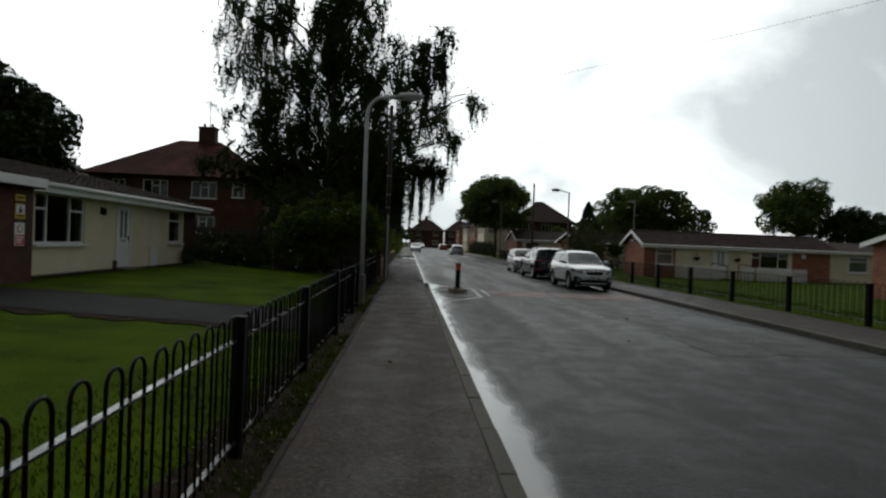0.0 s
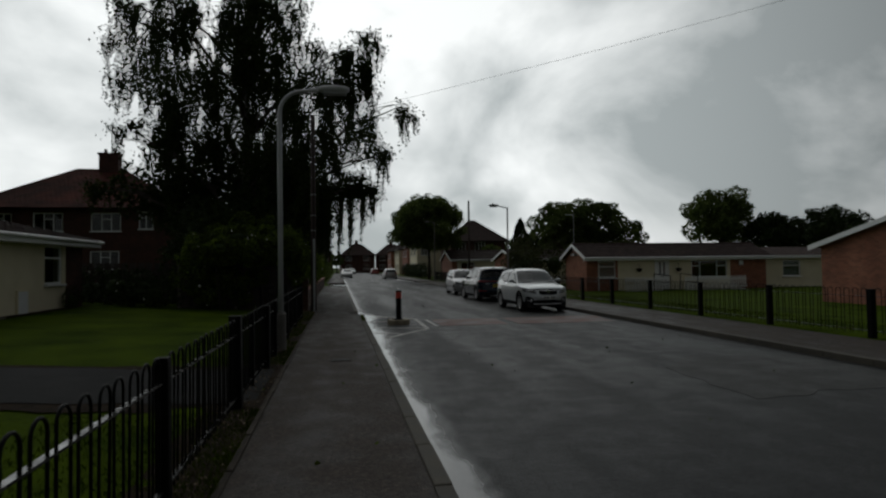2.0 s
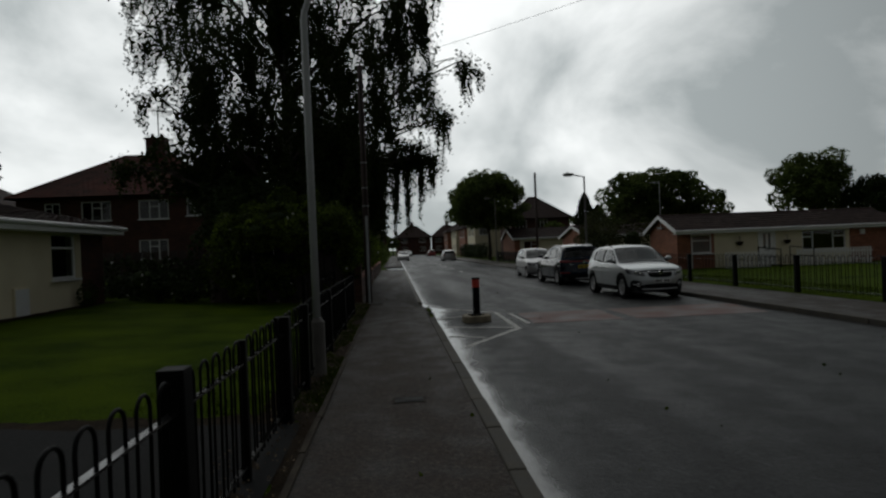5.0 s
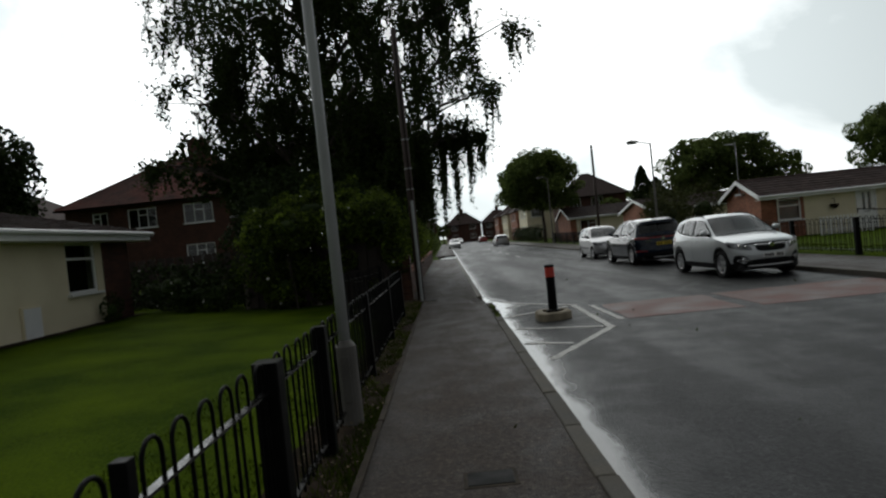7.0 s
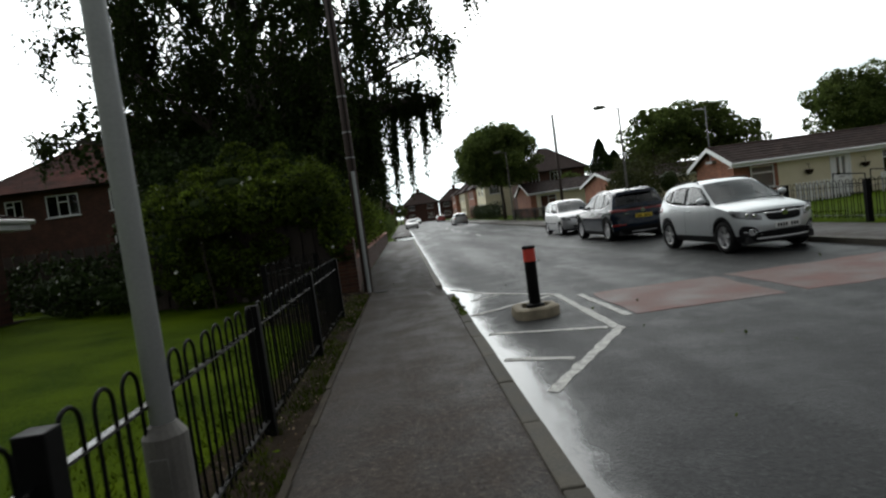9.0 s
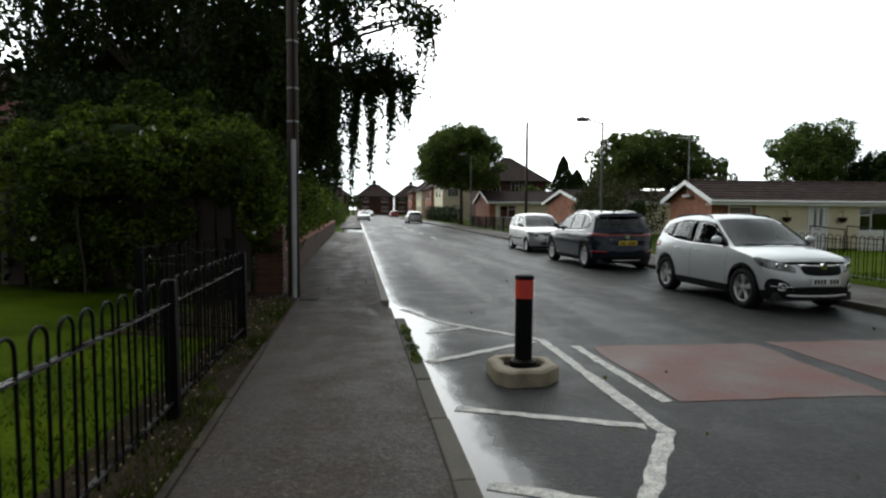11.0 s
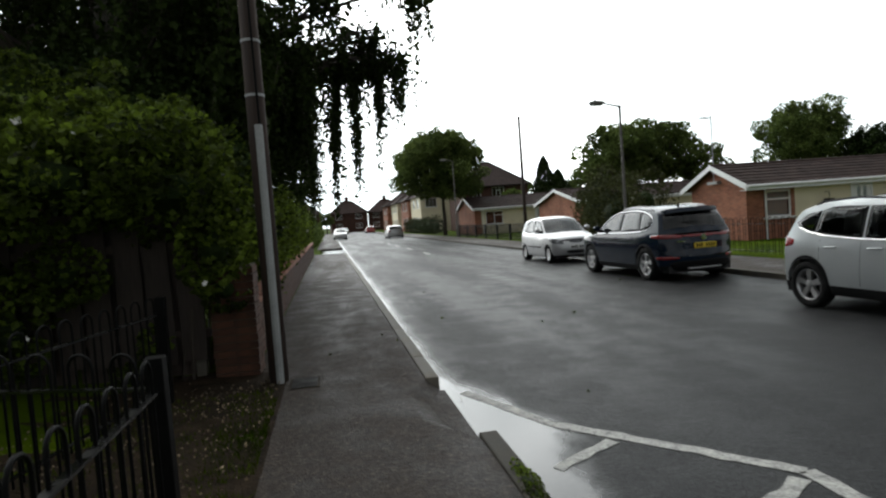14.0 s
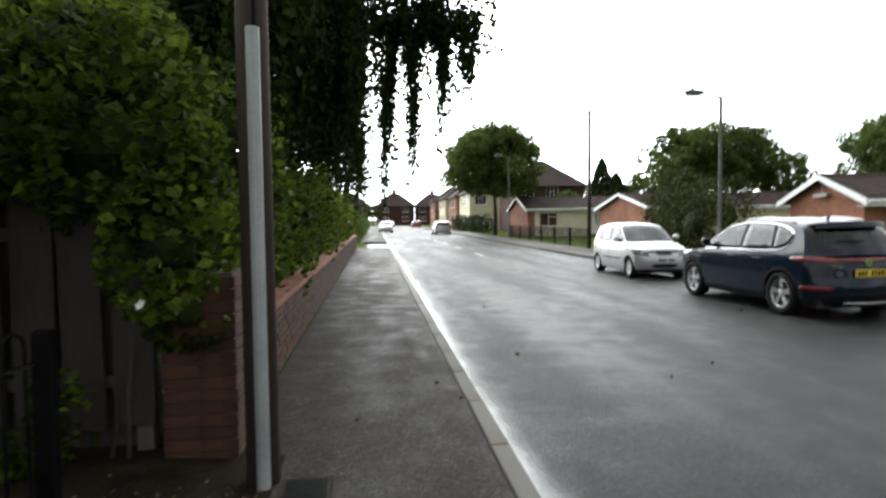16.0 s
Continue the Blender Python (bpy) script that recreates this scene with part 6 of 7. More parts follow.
# cars far along the road
RED_PAINT = material("red_car_paint", (0.25, 0.02, 0.02), (0.32, 0.03, 0.03), 2, 0.3, bump=0, coat=0.8)
for (fx, fy), rz, paint, lab in (((6.4, 80.0), 92, SILVER2, "silver estate car parked far along the road"), ((7.6, 134.0), 94, RED_PAINT, "red car parked far along the road"),
                                 ((1.1, 92.0), -88, SILVER2, "pale silver car parked far off by a hedge"), ((3.2, 150.0), -88, SILVER, "white car at the end of the road")):
    f, S = car((fx, fy, 0), rz, (0.9, 0.9, 0.9), lab, paint, 4.2, 1.76,
               [(1.95, 0.78), (1.85, 0.85), (1.4, 0.94), (1.0, 0.98), (0.9, 1.0), (0.5, 1.24), (0.1, 1.42), (-0.3, 1.47), (-1.0, 1.46), (-1.5, 1.4), (-1.65, 1.34), (-1.92, 1.04), (-1.96, 0.94)],
               [(0.2, 1.96), (0.35, 2.08), (0.6, 2.08), (0.78, 1.95)], [(0.2, -1.95), (0.35, -2.08), (0.7, -2.07), (0.94, -1.96)], 2.6, 0.85, 0.31, (0.94, 0.16), (-1.63, -1.9),
               [[(0.72, 0.97), (0.2, 1.3), (-0.2, 1.36), (-0.18, 0.98)], [(-0.26, 0.98), (-0.28, 1.36), (-1.0, 1.34), (-1.4, 1.2), (-1.2, 1.02)]],
               [(-2.0, -0.2), (-1.2, 0.0), (0.2, 0.08), (1.0, 0.2), (2.0, 0.3)], detail=False, stretch=0.94)
    corner_lens("tail_lamp", S, -1, 0.72, 0.92, 0.68, 0.2, TAILLIGHT, f, "red tail lamp")
    corner_lens("headlight", S, 1, 0.62, 0.76, 0.55, 0.3, HEADLIGHT, f, "clear headlight")

# ---- plants ----
RNG = np.random.default_rng(7)


def leaf_cloud(name, centres, size, mat, parent, droop=0.35, fold=True, kind="stuff"):
    """Small pointed leaves, folded along the midrib, one at each centre."""
    n = len(centres)
    if n == 0:
        return None
    c = np.asarray(centres, float)
    d = RNG.normal(size=(n, 3))
    d[:, 2] = d[:, 2] * 0.6 - droop
    d /= np.linalg.norm(d, axis=1)[:, None]
    u = np.cross(d, RNG.normal(size=(n, 3)))
    u /= np.linalg.norm(u, axis=1)[:, None] + 1e-9
    nrm = np.cross(d, u)
    s = size * RNG.uniform(0.65, 1.3, n)[:, None]
    base, tip = c - d * s * 0.5, c + d * s * 0.5
    lift = nrm * s * (0.14 if fold else 0.0)
    left, right = c - d * s * 0.08 + u * s * 0.36 + lift, c - d * s * 0.08 - u * s * 0.36 + lift
    v = np.stack([base, left, tip, right], 1).reshape(-1, 3)
    idx = np.arange(n) * 4
    tri = np.stack([idx, idx + 2, idx + 1, idx, idx + 3, idx + 2], 1).reshape(-1)
    me = bpy.data.meshes.new(name)
    me.vertices.add(len(v))
    me.vertices.foreach_set("co", v.astype(np.float32).ravel())
    me.loops.add(len(tri))
    me.loops.foreach_set("vertex_index", tri.astype(np.int32))
    me.polygons.add(n * 2)
    me.polygons.foreach_set("loop_start", (np.arange(n * 2) * 3).astype(np.int32))
    me.update(calc_edges=True)
    me.materials.append(mat)
    ob = new(name, me)
    ob.parent = parent
    return tagged(ob, kind=kind)


def branch(bm, a, b, r0, r1, sag=0.0, n=6, seg=6, wob=0.15):
    a, b = Vector(a), Vector(b)
    pts, rad = [], []
    for k in range(n + 1):
        f = k / n
        p = a.lerp(b, f)
        j = math.sin(math.pi * f) * wob * (b - a).length * 0.3
        p += Vector((RNG.uniform(-j, j), RNG.uniform(-j, j), sag * math.sin(math.pi * f)))
        pts.append(p)
        rad.append(r0 + (r1 - r0) * f)
    tube(bm, pts, rad, seg, caps=False)
    return pts


def in_ball(n, c, r, shell=0.0):
    d = RNG.normal(size=(n, 3))
    d /= np.linalg.norm(d, axis=1)[:, None]
    q = (shell + (1 - shell) * RNG.uniform(0, 1, n) ** (1 / 3))[:, None]
    return np.asarray(c) + d * q * np.asarray(r)


def weeping_birch():
    t = thing("tree", "tall weeping birch with drooping strands of dark leaves", "tree", (0, 0, 0))
    base = (-4.1, 29.2, 0.15)
    lobes = [  # centre, radii, strands, strand length
        ((-7.6, 29.2, 11.6), (1.6, 1.5, 1.3), 150, 2.2), ((-7.2, 29.0, 9.4), (1.6, 1.8, 1.2), 150, 2.2),
        ((-5.6, 28.4, 8.2), (1.5, 1.8, 1.3), 150, 2.2), ((-6.4, 30.0, 6.9), (1.4, 1.6, 1.2), 120, 2.2),
        ((-4.3, 29.6, 13.0), (1.3, 1.4, 1.2), 150, 2.2), ((-3.2, 29.0, 11.2), (1.7, 1.7, 1.4), 170, 2.2), ((-2.4, 29.4, 12.5), (1.3, 1.3, 1.0), 110, 2.0),
        ((-4.2, 28.2, 9.6), (1.6, 1.7, 1.3), 150, 2.3), ((-2.2, 28.6, 8.8), (1.6, 1.9, 1.4), 160, 2.3),
        ((-0.2, 29.4, 10.2), (1.6, 1.6, 1.2), 150, 2.2), ((0.9, 29.4, 9.4), (1.1, 1.3, 1.0), 90, 2.0), ((0.0, 28.7, 7.6), (1.5, 1.7, 1.1), 130, 2.2),
        ((2.7, 29.4, 8.5), (0.6, 0.8, 0.5), 34, 1.5), ((1.5, 29.6, 7.4), (0.8, 1.0, 0.7), 40, 1.7),
        ((-3.6, 29.2, 6.6), (2.0, 2.0, 1.2), 170, 2.0), ((-1.2, 29.4, 5.8), (1.5, 1.7, 1.0), 120, 1.9), ((-5.6, 28.6, 5.2), (1.6, 1.6, 0.9), 110, 1.8),
        ((1.6, 31.4, 5.3), (0.32, 0.35, 0.4), 34, 2.0), ((1.1, 31.4, 5.3), (0.12, 0.2, 0.3), 14, 2.4), ((0.58, 31.4, 5.2), (0.13, 0.2, 0.3), 16, 3.2), ((1.2, 31.0, 5.7), (0.6, 0.5, 0.3), 28, 1.3), ((0.05, 31.2, 5.2), (0.13, 0.2, 0.3), 16, 3.3), ((-0.5, 31.0, 5.0), (0.25, 0.3, 0.3), 26, 3.0), ((2.2, 30.6, 6.8), (0.4, 0.5, 0.4), 24, 1.6), ((-1.2, 31.5, 4.6), (0.5, 1.5, 0.5), 60, 2.2), ((-1.5, 27.4, 4.6), (0.7, 1.4, 1.3), 90, 2.2), ((-0.9, 29.0, 4.9), (0.6, 1.6, 0.9), 80, 2.2), ((-1.0, 34.5, 3.7), (0.5, 1.6, 0.8), 90, 1.7), ((-1.0, 37.5, 3.3), (0.5, 1.8, 0.7), 90, 1.5), ((-1.3, 31.5, 3.6), (0.5, 1.5, 0.7), 80, 1.6), ((-1.0, 33.0, 4.8), (0.6, 1.4, 0.9), 80, 2.2),
        ((-2.2, 26.6, 6.4), (1.5, 1.2, 0.9), 90, 2.0), ((-7.6, 27.4, 6.6), (1.0, 1.2, 0.7), 50, 1.7), ((-3.4, 31.8, 9.0), (2.4, 1.4, 2.4), 170, 2.2), ((-9.7, 29.0, 4.9), (0.5, 0.5, 0.35), 18, 0.9), ((-8.4, 29.2, 12.5), (0.7, 0.8, 0.5), 30, 1.6),
        ((-4.6, 29.8, 4.6), (2.2, 2.0, 1.0), 150, 1.6), ((-2.0, 30.6, 4.4), (1.6, 2.0, 1.0), 120, 1.6), ((-2.6, 27.2, 4.4), (1.5, 1.2, 0.7), 90, 1.3), ((-6.8, 31.0, 4.6), (1.8, 1.6, 1.0), 110, 1.6),
        ((-5.0, 32.4, 6.6), (2.6, 1.2, 1.6), 140, 2.0), ((-1.6, 32.6, 6.8), (1.8, 1.2, 1.6), 110, 2.0), ((0.9, 29.0, 10.9), (0.9, 1.0, 0.8), 70, 1.9), ((-6.8, 28.9, 12.4), (1.2, 1.2, 0.8), 80, 1.8), ((-3.2, 29.2, 13.6), (1.0, 1.0, 0.6), 70, 1.6)]
    wood = bmesh.new()
    tr = [(base[0], base[1], 0.1), (base[0] + 0.1, base[1], 2.0), (base[0] + 0.05, base[1] + 0.1, 4.2), (base[0] + 0.35, base[1], 7.0), (base[0] + 0.2, base[1] + 0.1, 9.8), (base[0] + 0.3, base[1] + 0.2, 12.6)]
    tube(wood, tr, [0.3, 0.25, 0.21, 0.15, 0.09, 0.03], 12)
    part("trunk", wood, BARK_BIRCH, t, smooth=True)
    limbs, twigs, leaves, strands, inner = bmesh.new(), bmesh.new(), [], [], []
    for c, r, n, ln in lobes:
        z0 = max(2.2, c[2] - 2.2 - 0.35 * abs(c[0] - base[0]))
        f = min(1.0, z0 / 12.6)
        a = Vector(base).lerp(Vector(tr[-1]), f)
        end = Vector(c) + Vector((0, 0, 0.2))
        pts = branch(limbs, a, end, 0.09, 0.025, sag=0.5, n=7)
        for _ in range(3):
            e = in_ball(1, c, r)[0]
            branch(limbs, pts[4], e, 0.035, 0.012, sag=0.3, n=4, seg=5)
        # hanging bunches: several strands falling together from one twig, with gaps between the bunches
        starts = in_ball(max(4, n // 7), c, r, 0.2)
        k = np.array([1 + 0.5 * noise.noise(Vector(q) * 1.3) for q in starts])
        starts = np.asarray(c) + (starts - np.asarray(c)) * k[:, None]
        for s in starts:
            L, wide = ln * RNG.uniform(0.4, 1.1), min(0.3, 0.1 + 0.12 * r[0]) * RNG.uniform(0.6, 1.2)
            out = np.array((s[0] - c[0], s[1] - c[1], 0)) * 0.15
            for _ in range(8):
                off = RNG.normal(size=3) * (wide, wide, wide * 0.7)
                own = L * RNG.uniform(0.4, 1.0)
                k = int(own / 0.034) + 4
                fs = np.linspace(0, 1, k)
                path = s + off * (1 - 0.55 * fs)[:, None] + out * fs[:, None] + np.stack([0.06 * np.sin(fs * 4 + off[0] * 20), 0.06 * np.cos(fs * 4 + off[1] * 20), 0.1 * np.sin(fs * 3.1) - own * fs ** 1.1], 1)
                strands.append(path + RNG.normal(scale=0.04, size=(k, 3)))
                if RNG.uniform() < 0.25:
                    tube(twigs, [tuple(path[0]), tuple(path[k // 2]), tuple(path[-1])], [0.008, 0.006, 0.003], 3, caps=False)
            leaves.append(s + RNG.normal(size=(int(RNG.uniform(45, 110)), 3)) * (0.27, 0.27, 0.2))
    # the shaded inner mass low in the crown
    for c, r, n in (((-4.4, 30.4, 4.4), (3.0, 1.8, 1.5), 2600), ((-2.2, 30.6, 5.0), (2.2, 1.6, 1.4), 1000), ((-6.6, 31.0, 4.4), (1.8, 1.4, 1.4), 1600),
                    ((-1.7, 30.2, 3.6), (0.9, 3.4, 1.1), 1900), ((-4.2, 30.2, 2.6), (2.8, 1.6, 1.2), 1800), ((-8.2, 29.6, 4.9), (1.2, 1.0, 1.1), 900)):
        p = in_ball(n, c, r, 0.2)
        k = np.array([1 + 0.5 * noise.noise(Vector(q) * 1.1) for q in p])
        inner.append(np.asarray(c) + (p - np.asarray(c)) * k[:, None])
    part("branchwork", limbs, BARK, t, smooth=True)
    part("twigwork", twigs, BARK, t)
    pts = np.concatenate(leaves)
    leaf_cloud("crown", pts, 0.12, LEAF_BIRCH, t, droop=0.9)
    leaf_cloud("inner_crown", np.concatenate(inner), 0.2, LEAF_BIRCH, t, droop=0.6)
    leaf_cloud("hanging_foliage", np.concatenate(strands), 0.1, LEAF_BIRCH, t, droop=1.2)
    return t


weeping_birch()


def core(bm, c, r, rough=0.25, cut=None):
    """A lumpy dark solid inside a shrub that blocks light and stands in for its inner shade."""
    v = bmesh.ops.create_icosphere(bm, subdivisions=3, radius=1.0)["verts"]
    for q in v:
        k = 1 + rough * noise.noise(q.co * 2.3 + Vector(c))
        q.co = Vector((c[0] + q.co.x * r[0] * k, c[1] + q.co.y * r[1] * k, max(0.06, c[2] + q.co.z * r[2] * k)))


def shrub(name, label, balls, density, size, mat, category="shrub", stem=True, droop=0.2, flowers=0):
    """balls: (centre, radii). Leaves fill the outer part of every ball round a dark solid core."""
    t = thing(name, label, category)
    pts = []
    for c, r in balls:
        # dark ball added so that gaps between the leaves look shaded
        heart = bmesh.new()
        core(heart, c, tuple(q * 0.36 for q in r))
        part("heart", heart, LEAF_DARK, t, "dark solid core standing in for inner shade")
        n = int(1.45 * density * (r[0] * r[1] + r[0] * r[2] + r[1] * r[2]))
        p = in_ball(n, c, r, 0.62)
        k = np.array([1 + 0.45 * noise.noise(Vector(q) * 1.4) + 0.2 * noise.noise(Vector(q) * 4.2) for q in p])
        p = np.asarray(c) + (p - np.asarray(c)) * k[:, None]
        bare = np.array([noise.noise(Vector(q) * 2.1) + 0.5 * noise.noise(Vector(q) * 5.0) for q in p])
        pts.append(p[(p[:, 2] > 0.1) & (bare > -0.2)])
    p = np.concatenate(pts)
    leaf_cloud("leaves", p, size, mat, t, droop)
    if stem:
        bm = bmesh.new()
        for c, r in balls:
            for _ in range(2 if r[2] > 0.52 else 0):
                branch(bm, (c[0] + RNG.uniform(-0.2, 0.2), c[1] + RNG.uniform(-0.2, 0.2), 0.05), (c[0] + RNG.uniform(-0.5, 0.5) * r[0], c[1], c[2]), 0.014, 0.008, n=4, seg=5)
        tagged(part("stemwork", bm, BARK, t), kind="stuff")
    if flowers:
        outer = p[RNG.integers(0, len(p), flowers)]
        me = None
        for q in outer:
            if me is None:
                bm = bmesh.new()
                for k in range(5):
                    a = 2 * math.pi * k / 5
                    m = Matrix.Rotation(a, 4, "Z")
                    vs = [bm.verts.new(m @ Vector(w)) for w in ((0, 0, 0), (0.03, -0.022, 0.012), (0.052, 0, 0.02), (0.03, 0.022, 0.012))]
                    bm.faces.new(vs)
                ob = part("flower", bm, PETAL, t, "white rose bloom")
                me = ob.data
            else:
                ob = same_mesh("flower", me, t, Matrix.Identity(4))
            k = RNG.uniform(0.55, 0.9)
            ob.matrix_basis = pose(q[0], q[1] - 0.06, q[2], RNG.uniform(30, 120), RNG.uniform(-40, 40), RNG.uniform(-60, 60)) @ Matrix.Diagonal((k, k, k, 1))
    return t


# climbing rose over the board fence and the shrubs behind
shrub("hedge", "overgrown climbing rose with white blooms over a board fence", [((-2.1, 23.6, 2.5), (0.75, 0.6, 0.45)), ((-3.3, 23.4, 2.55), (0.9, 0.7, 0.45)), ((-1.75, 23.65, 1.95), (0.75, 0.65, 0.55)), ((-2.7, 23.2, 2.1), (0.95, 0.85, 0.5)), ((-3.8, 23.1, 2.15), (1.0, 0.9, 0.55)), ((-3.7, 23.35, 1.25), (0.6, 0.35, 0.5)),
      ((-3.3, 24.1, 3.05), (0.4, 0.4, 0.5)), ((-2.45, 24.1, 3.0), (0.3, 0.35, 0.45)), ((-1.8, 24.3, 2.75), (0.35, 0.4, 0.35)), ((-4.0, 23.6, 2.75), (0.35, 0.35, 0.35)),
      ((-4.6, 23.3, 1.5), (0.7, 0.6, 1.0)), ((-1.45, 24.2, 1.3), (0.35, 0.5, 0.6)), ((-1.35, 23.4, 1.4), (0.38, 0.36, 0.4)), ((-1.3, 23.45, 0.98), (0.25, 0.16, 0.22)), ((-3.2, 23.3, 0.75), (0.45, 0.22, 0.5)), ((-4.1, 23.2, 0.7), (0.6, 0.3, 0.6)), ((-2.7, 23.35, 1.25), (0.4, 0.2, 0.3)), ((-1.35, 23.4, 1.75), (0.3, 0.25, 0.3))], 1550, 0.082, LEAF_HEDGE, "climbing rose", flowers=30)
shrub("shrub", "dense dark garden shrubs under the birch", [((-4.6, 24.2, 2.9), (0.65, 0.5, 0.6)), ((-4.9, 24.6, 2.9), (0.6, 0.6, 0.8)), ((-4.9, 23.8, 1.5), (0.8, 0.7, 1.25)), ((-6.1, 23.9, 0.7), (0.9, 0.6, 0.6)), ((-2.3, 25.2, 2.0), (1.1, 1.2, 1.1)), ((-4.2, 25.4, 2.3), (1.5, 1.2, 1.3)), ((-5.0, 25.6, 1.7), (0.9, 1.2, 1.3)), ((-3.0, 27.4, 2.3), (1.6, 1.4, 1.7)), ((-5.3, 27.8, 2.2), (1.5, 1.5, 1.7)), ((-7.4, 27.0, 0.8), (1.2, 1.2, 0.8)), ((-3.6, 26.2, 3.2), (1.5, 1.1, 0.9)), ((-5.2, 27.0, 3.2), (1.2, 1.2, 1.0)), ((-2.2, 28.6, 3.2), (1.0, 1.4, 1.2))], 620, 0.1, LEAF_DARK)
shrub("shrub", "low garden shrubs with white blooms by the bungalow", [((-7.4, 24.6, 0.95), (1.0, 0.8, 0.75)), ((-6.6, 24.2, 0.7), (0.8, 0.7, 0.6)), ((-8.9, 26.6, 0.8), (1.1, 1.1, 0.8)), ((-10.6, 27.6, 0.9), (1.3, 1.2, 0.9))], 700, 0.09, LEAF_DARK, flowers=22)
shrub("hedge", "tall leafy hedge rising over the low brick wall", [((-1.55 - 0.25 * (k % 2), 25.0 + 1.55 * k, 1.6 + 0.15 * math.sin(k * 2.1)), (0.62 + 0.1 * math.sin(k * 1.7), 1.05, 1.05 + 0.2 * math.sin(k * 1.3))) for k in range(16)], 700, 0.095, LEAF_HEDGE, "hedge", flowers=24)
shrub("shrub", "small self-sown weeds at the foot of the board fence", [((-1.95, 23.3, 0.42), (0.16, 0.12, 0.28)), ((-2.2, 23.25, 0.25), (0.14, 0.12, 0.16))], 1500, 0.075, LEAF_HEDGE, "weed", stem=True)
shrub("shrub", "small dark bush against the bungalow wall", [((-8.1, 22.75, 0.65), (0.25, 0.4, 0.38))], 1200, 0.06, LEAF_DARK)
shrub("hedge", "clipped green hedge beyond the side road", [((-1.9, 61.0 + 2.4 * k, 1.2), (1.0, 1.6, 1.25)) for k in range(9)], 220, 0.14, LEAF_FAR, "hedge")
shrub("hedge", "mixed dark shrubs between the bungalows", [((11.6, 41.0, 1.2), (0.9, 1.6, 1.3)), ((12.7, 43.2, 1.5), (1.2, 1.8, 1.6)), ((13.7, 46.0, 1.6), (1.3, 1.8, 1.8)), ((14.4, 49.0, 1.5), (1.0, 1.4, 1.6)), ((16.4, 47.0, 1.6), (1.5, 1.6, 1.7))], 420, 0.12, LEAF_SHRUB, "shrub")
shrub("hedge", "dark far hedge along the distant footway", [((10.8, 79.0 + 3.0 * k, 0.9), (0.8, 2.0, 1.0)) for k in range(8)], 160, 0.16, LEAF_DARK, "hedge")


def broad_tree(label, at, h, crown_r, lobes, leaf, mat, density=70, trunk=0.22, low=0.28):
    """A broad-leaved tree: trunk, limbs to each clump, and clumps of leaves with gaps."""
    t = thing("tree", label, "tree")
    x, y, z = at
    bm = bmesh.new()
    fork = h * low
    tube(bm, [(x, y, z - 0.1), (x + 0.05, y, z + fork * 0.6), (x, y, z + fork), (x + 0.1, y, z + h * 0.75)], [trunk, trunk * 0.8, trunk * 0.65, trunk * 0.2], 10)
    part("trunk", bm, BARK, t, smooth=True)
    limbs, pts = bmesh.new(), []
    for k in range(lobes):
        a = 2.4 * k + RNG.uniform(-0.4, 0.4)
        f = (k + 0.5) / lobes
        zz = z + h * (low + 0.12 + (0.86 - low - 0.12) * f)
        prof = math.sqrt(max(0.05, 1 - ((f - 0.38) / 0.68) ** 2))
        rr = crown_r * 0.72 * prof * RNG.uniform(0.4, 1.22)
        c = (x + rr * math.cos(a), y + rr * math.sin(a), zz)
        s = crown_r * RNG.choice((0.13, 0.17, 0.22, 0.3))
        branch(limbs, (x, y, z + fork + (zz - z - fork) * 0.35), c, trunk * 0.3, 0.02, sag=0.2, n=4, seg=5)
        n = int(density * s * s * 9) + 30
        p = in_ball(n, c, (s, s, s * 0.7), 0.3)
        p += np.array([[0.35 * s * noise.noise(Vector(q) * 0.9), 0.35 * s * noise.noise(Vector(q) * 0.9 + Vector((9, 0, 0))), 0.3 * s * noise.noise(Vector(q) * 1.1 + Vector((0, 7, 0)))] for q in p])
        pts.append(p)
    part("branchwork", limbs, BARK, t)
    leaf_cloud("crown", np.concatenate(pts), leaf, mat, t, 0.25)
    return t


broad_tree("broad green roadside tree beside the far lamp", (10.5, 73.0, 0), 10.5, 5.2, 100, 0.24, LEAF_FAR, 34)
broad_tree("wide dark tree behind the bungalow roofs", (22.8, 62.0, 0), 9.0, 3.6, 64, 0.26, LEAF_FAR, 30)
broad_tree("leafy tree rising behind the bungalows", (26.9, 63.0, 0), 9.3, 3.6, 60, 0.26, LEAF_FAR, 30)
broad_tree("smaller leafy tree behind the bungalow gable", (29.8, 61.0, 0), 6.6, 2.4, 34, 0.24, LEAF_FAR, 34)
broad_tree("rounded tree on the skyline behind bungalows", (44.6, 67.0, 0), 11.0, 4.8, 68, 0.27, LEAF_FAR, 28)
broad_tree("dark tree at the end of the bungalow row", (54.0, 62.0, 0), 8.2, 4.5, 53, 0.28, LEAF_DARK, 24)
broad_tree("low dark tree between taller ones", (48.0, 63.0, 0), 7.6, 3.8, 50, 0.28, LEAF_DARK, 26)
broad_tree("dark tree beyond the bungalow row", (49.0, 55.0, 0), 6.6, 3.6, 45, 0.28, LEAF_DARK, 24)
broad_tree("large airy tree behind the cream bungalow", (-27.7, 41.0, 0.4), 12.2, 5.8, 87, 0.28, LEAF_DARK, 26, trunk=0.35)
broad_tree("small light green tree far off", (20.5, 84.0, 0), 5.0, 2.0, 26, 0.26, LEAF_FAR, 24)
broad_tree("rounded tree behind the brick gable", (30.0, 99.0, 0), 6.4, 4.2, 30, 0.34, LEAF_FAR, 18)
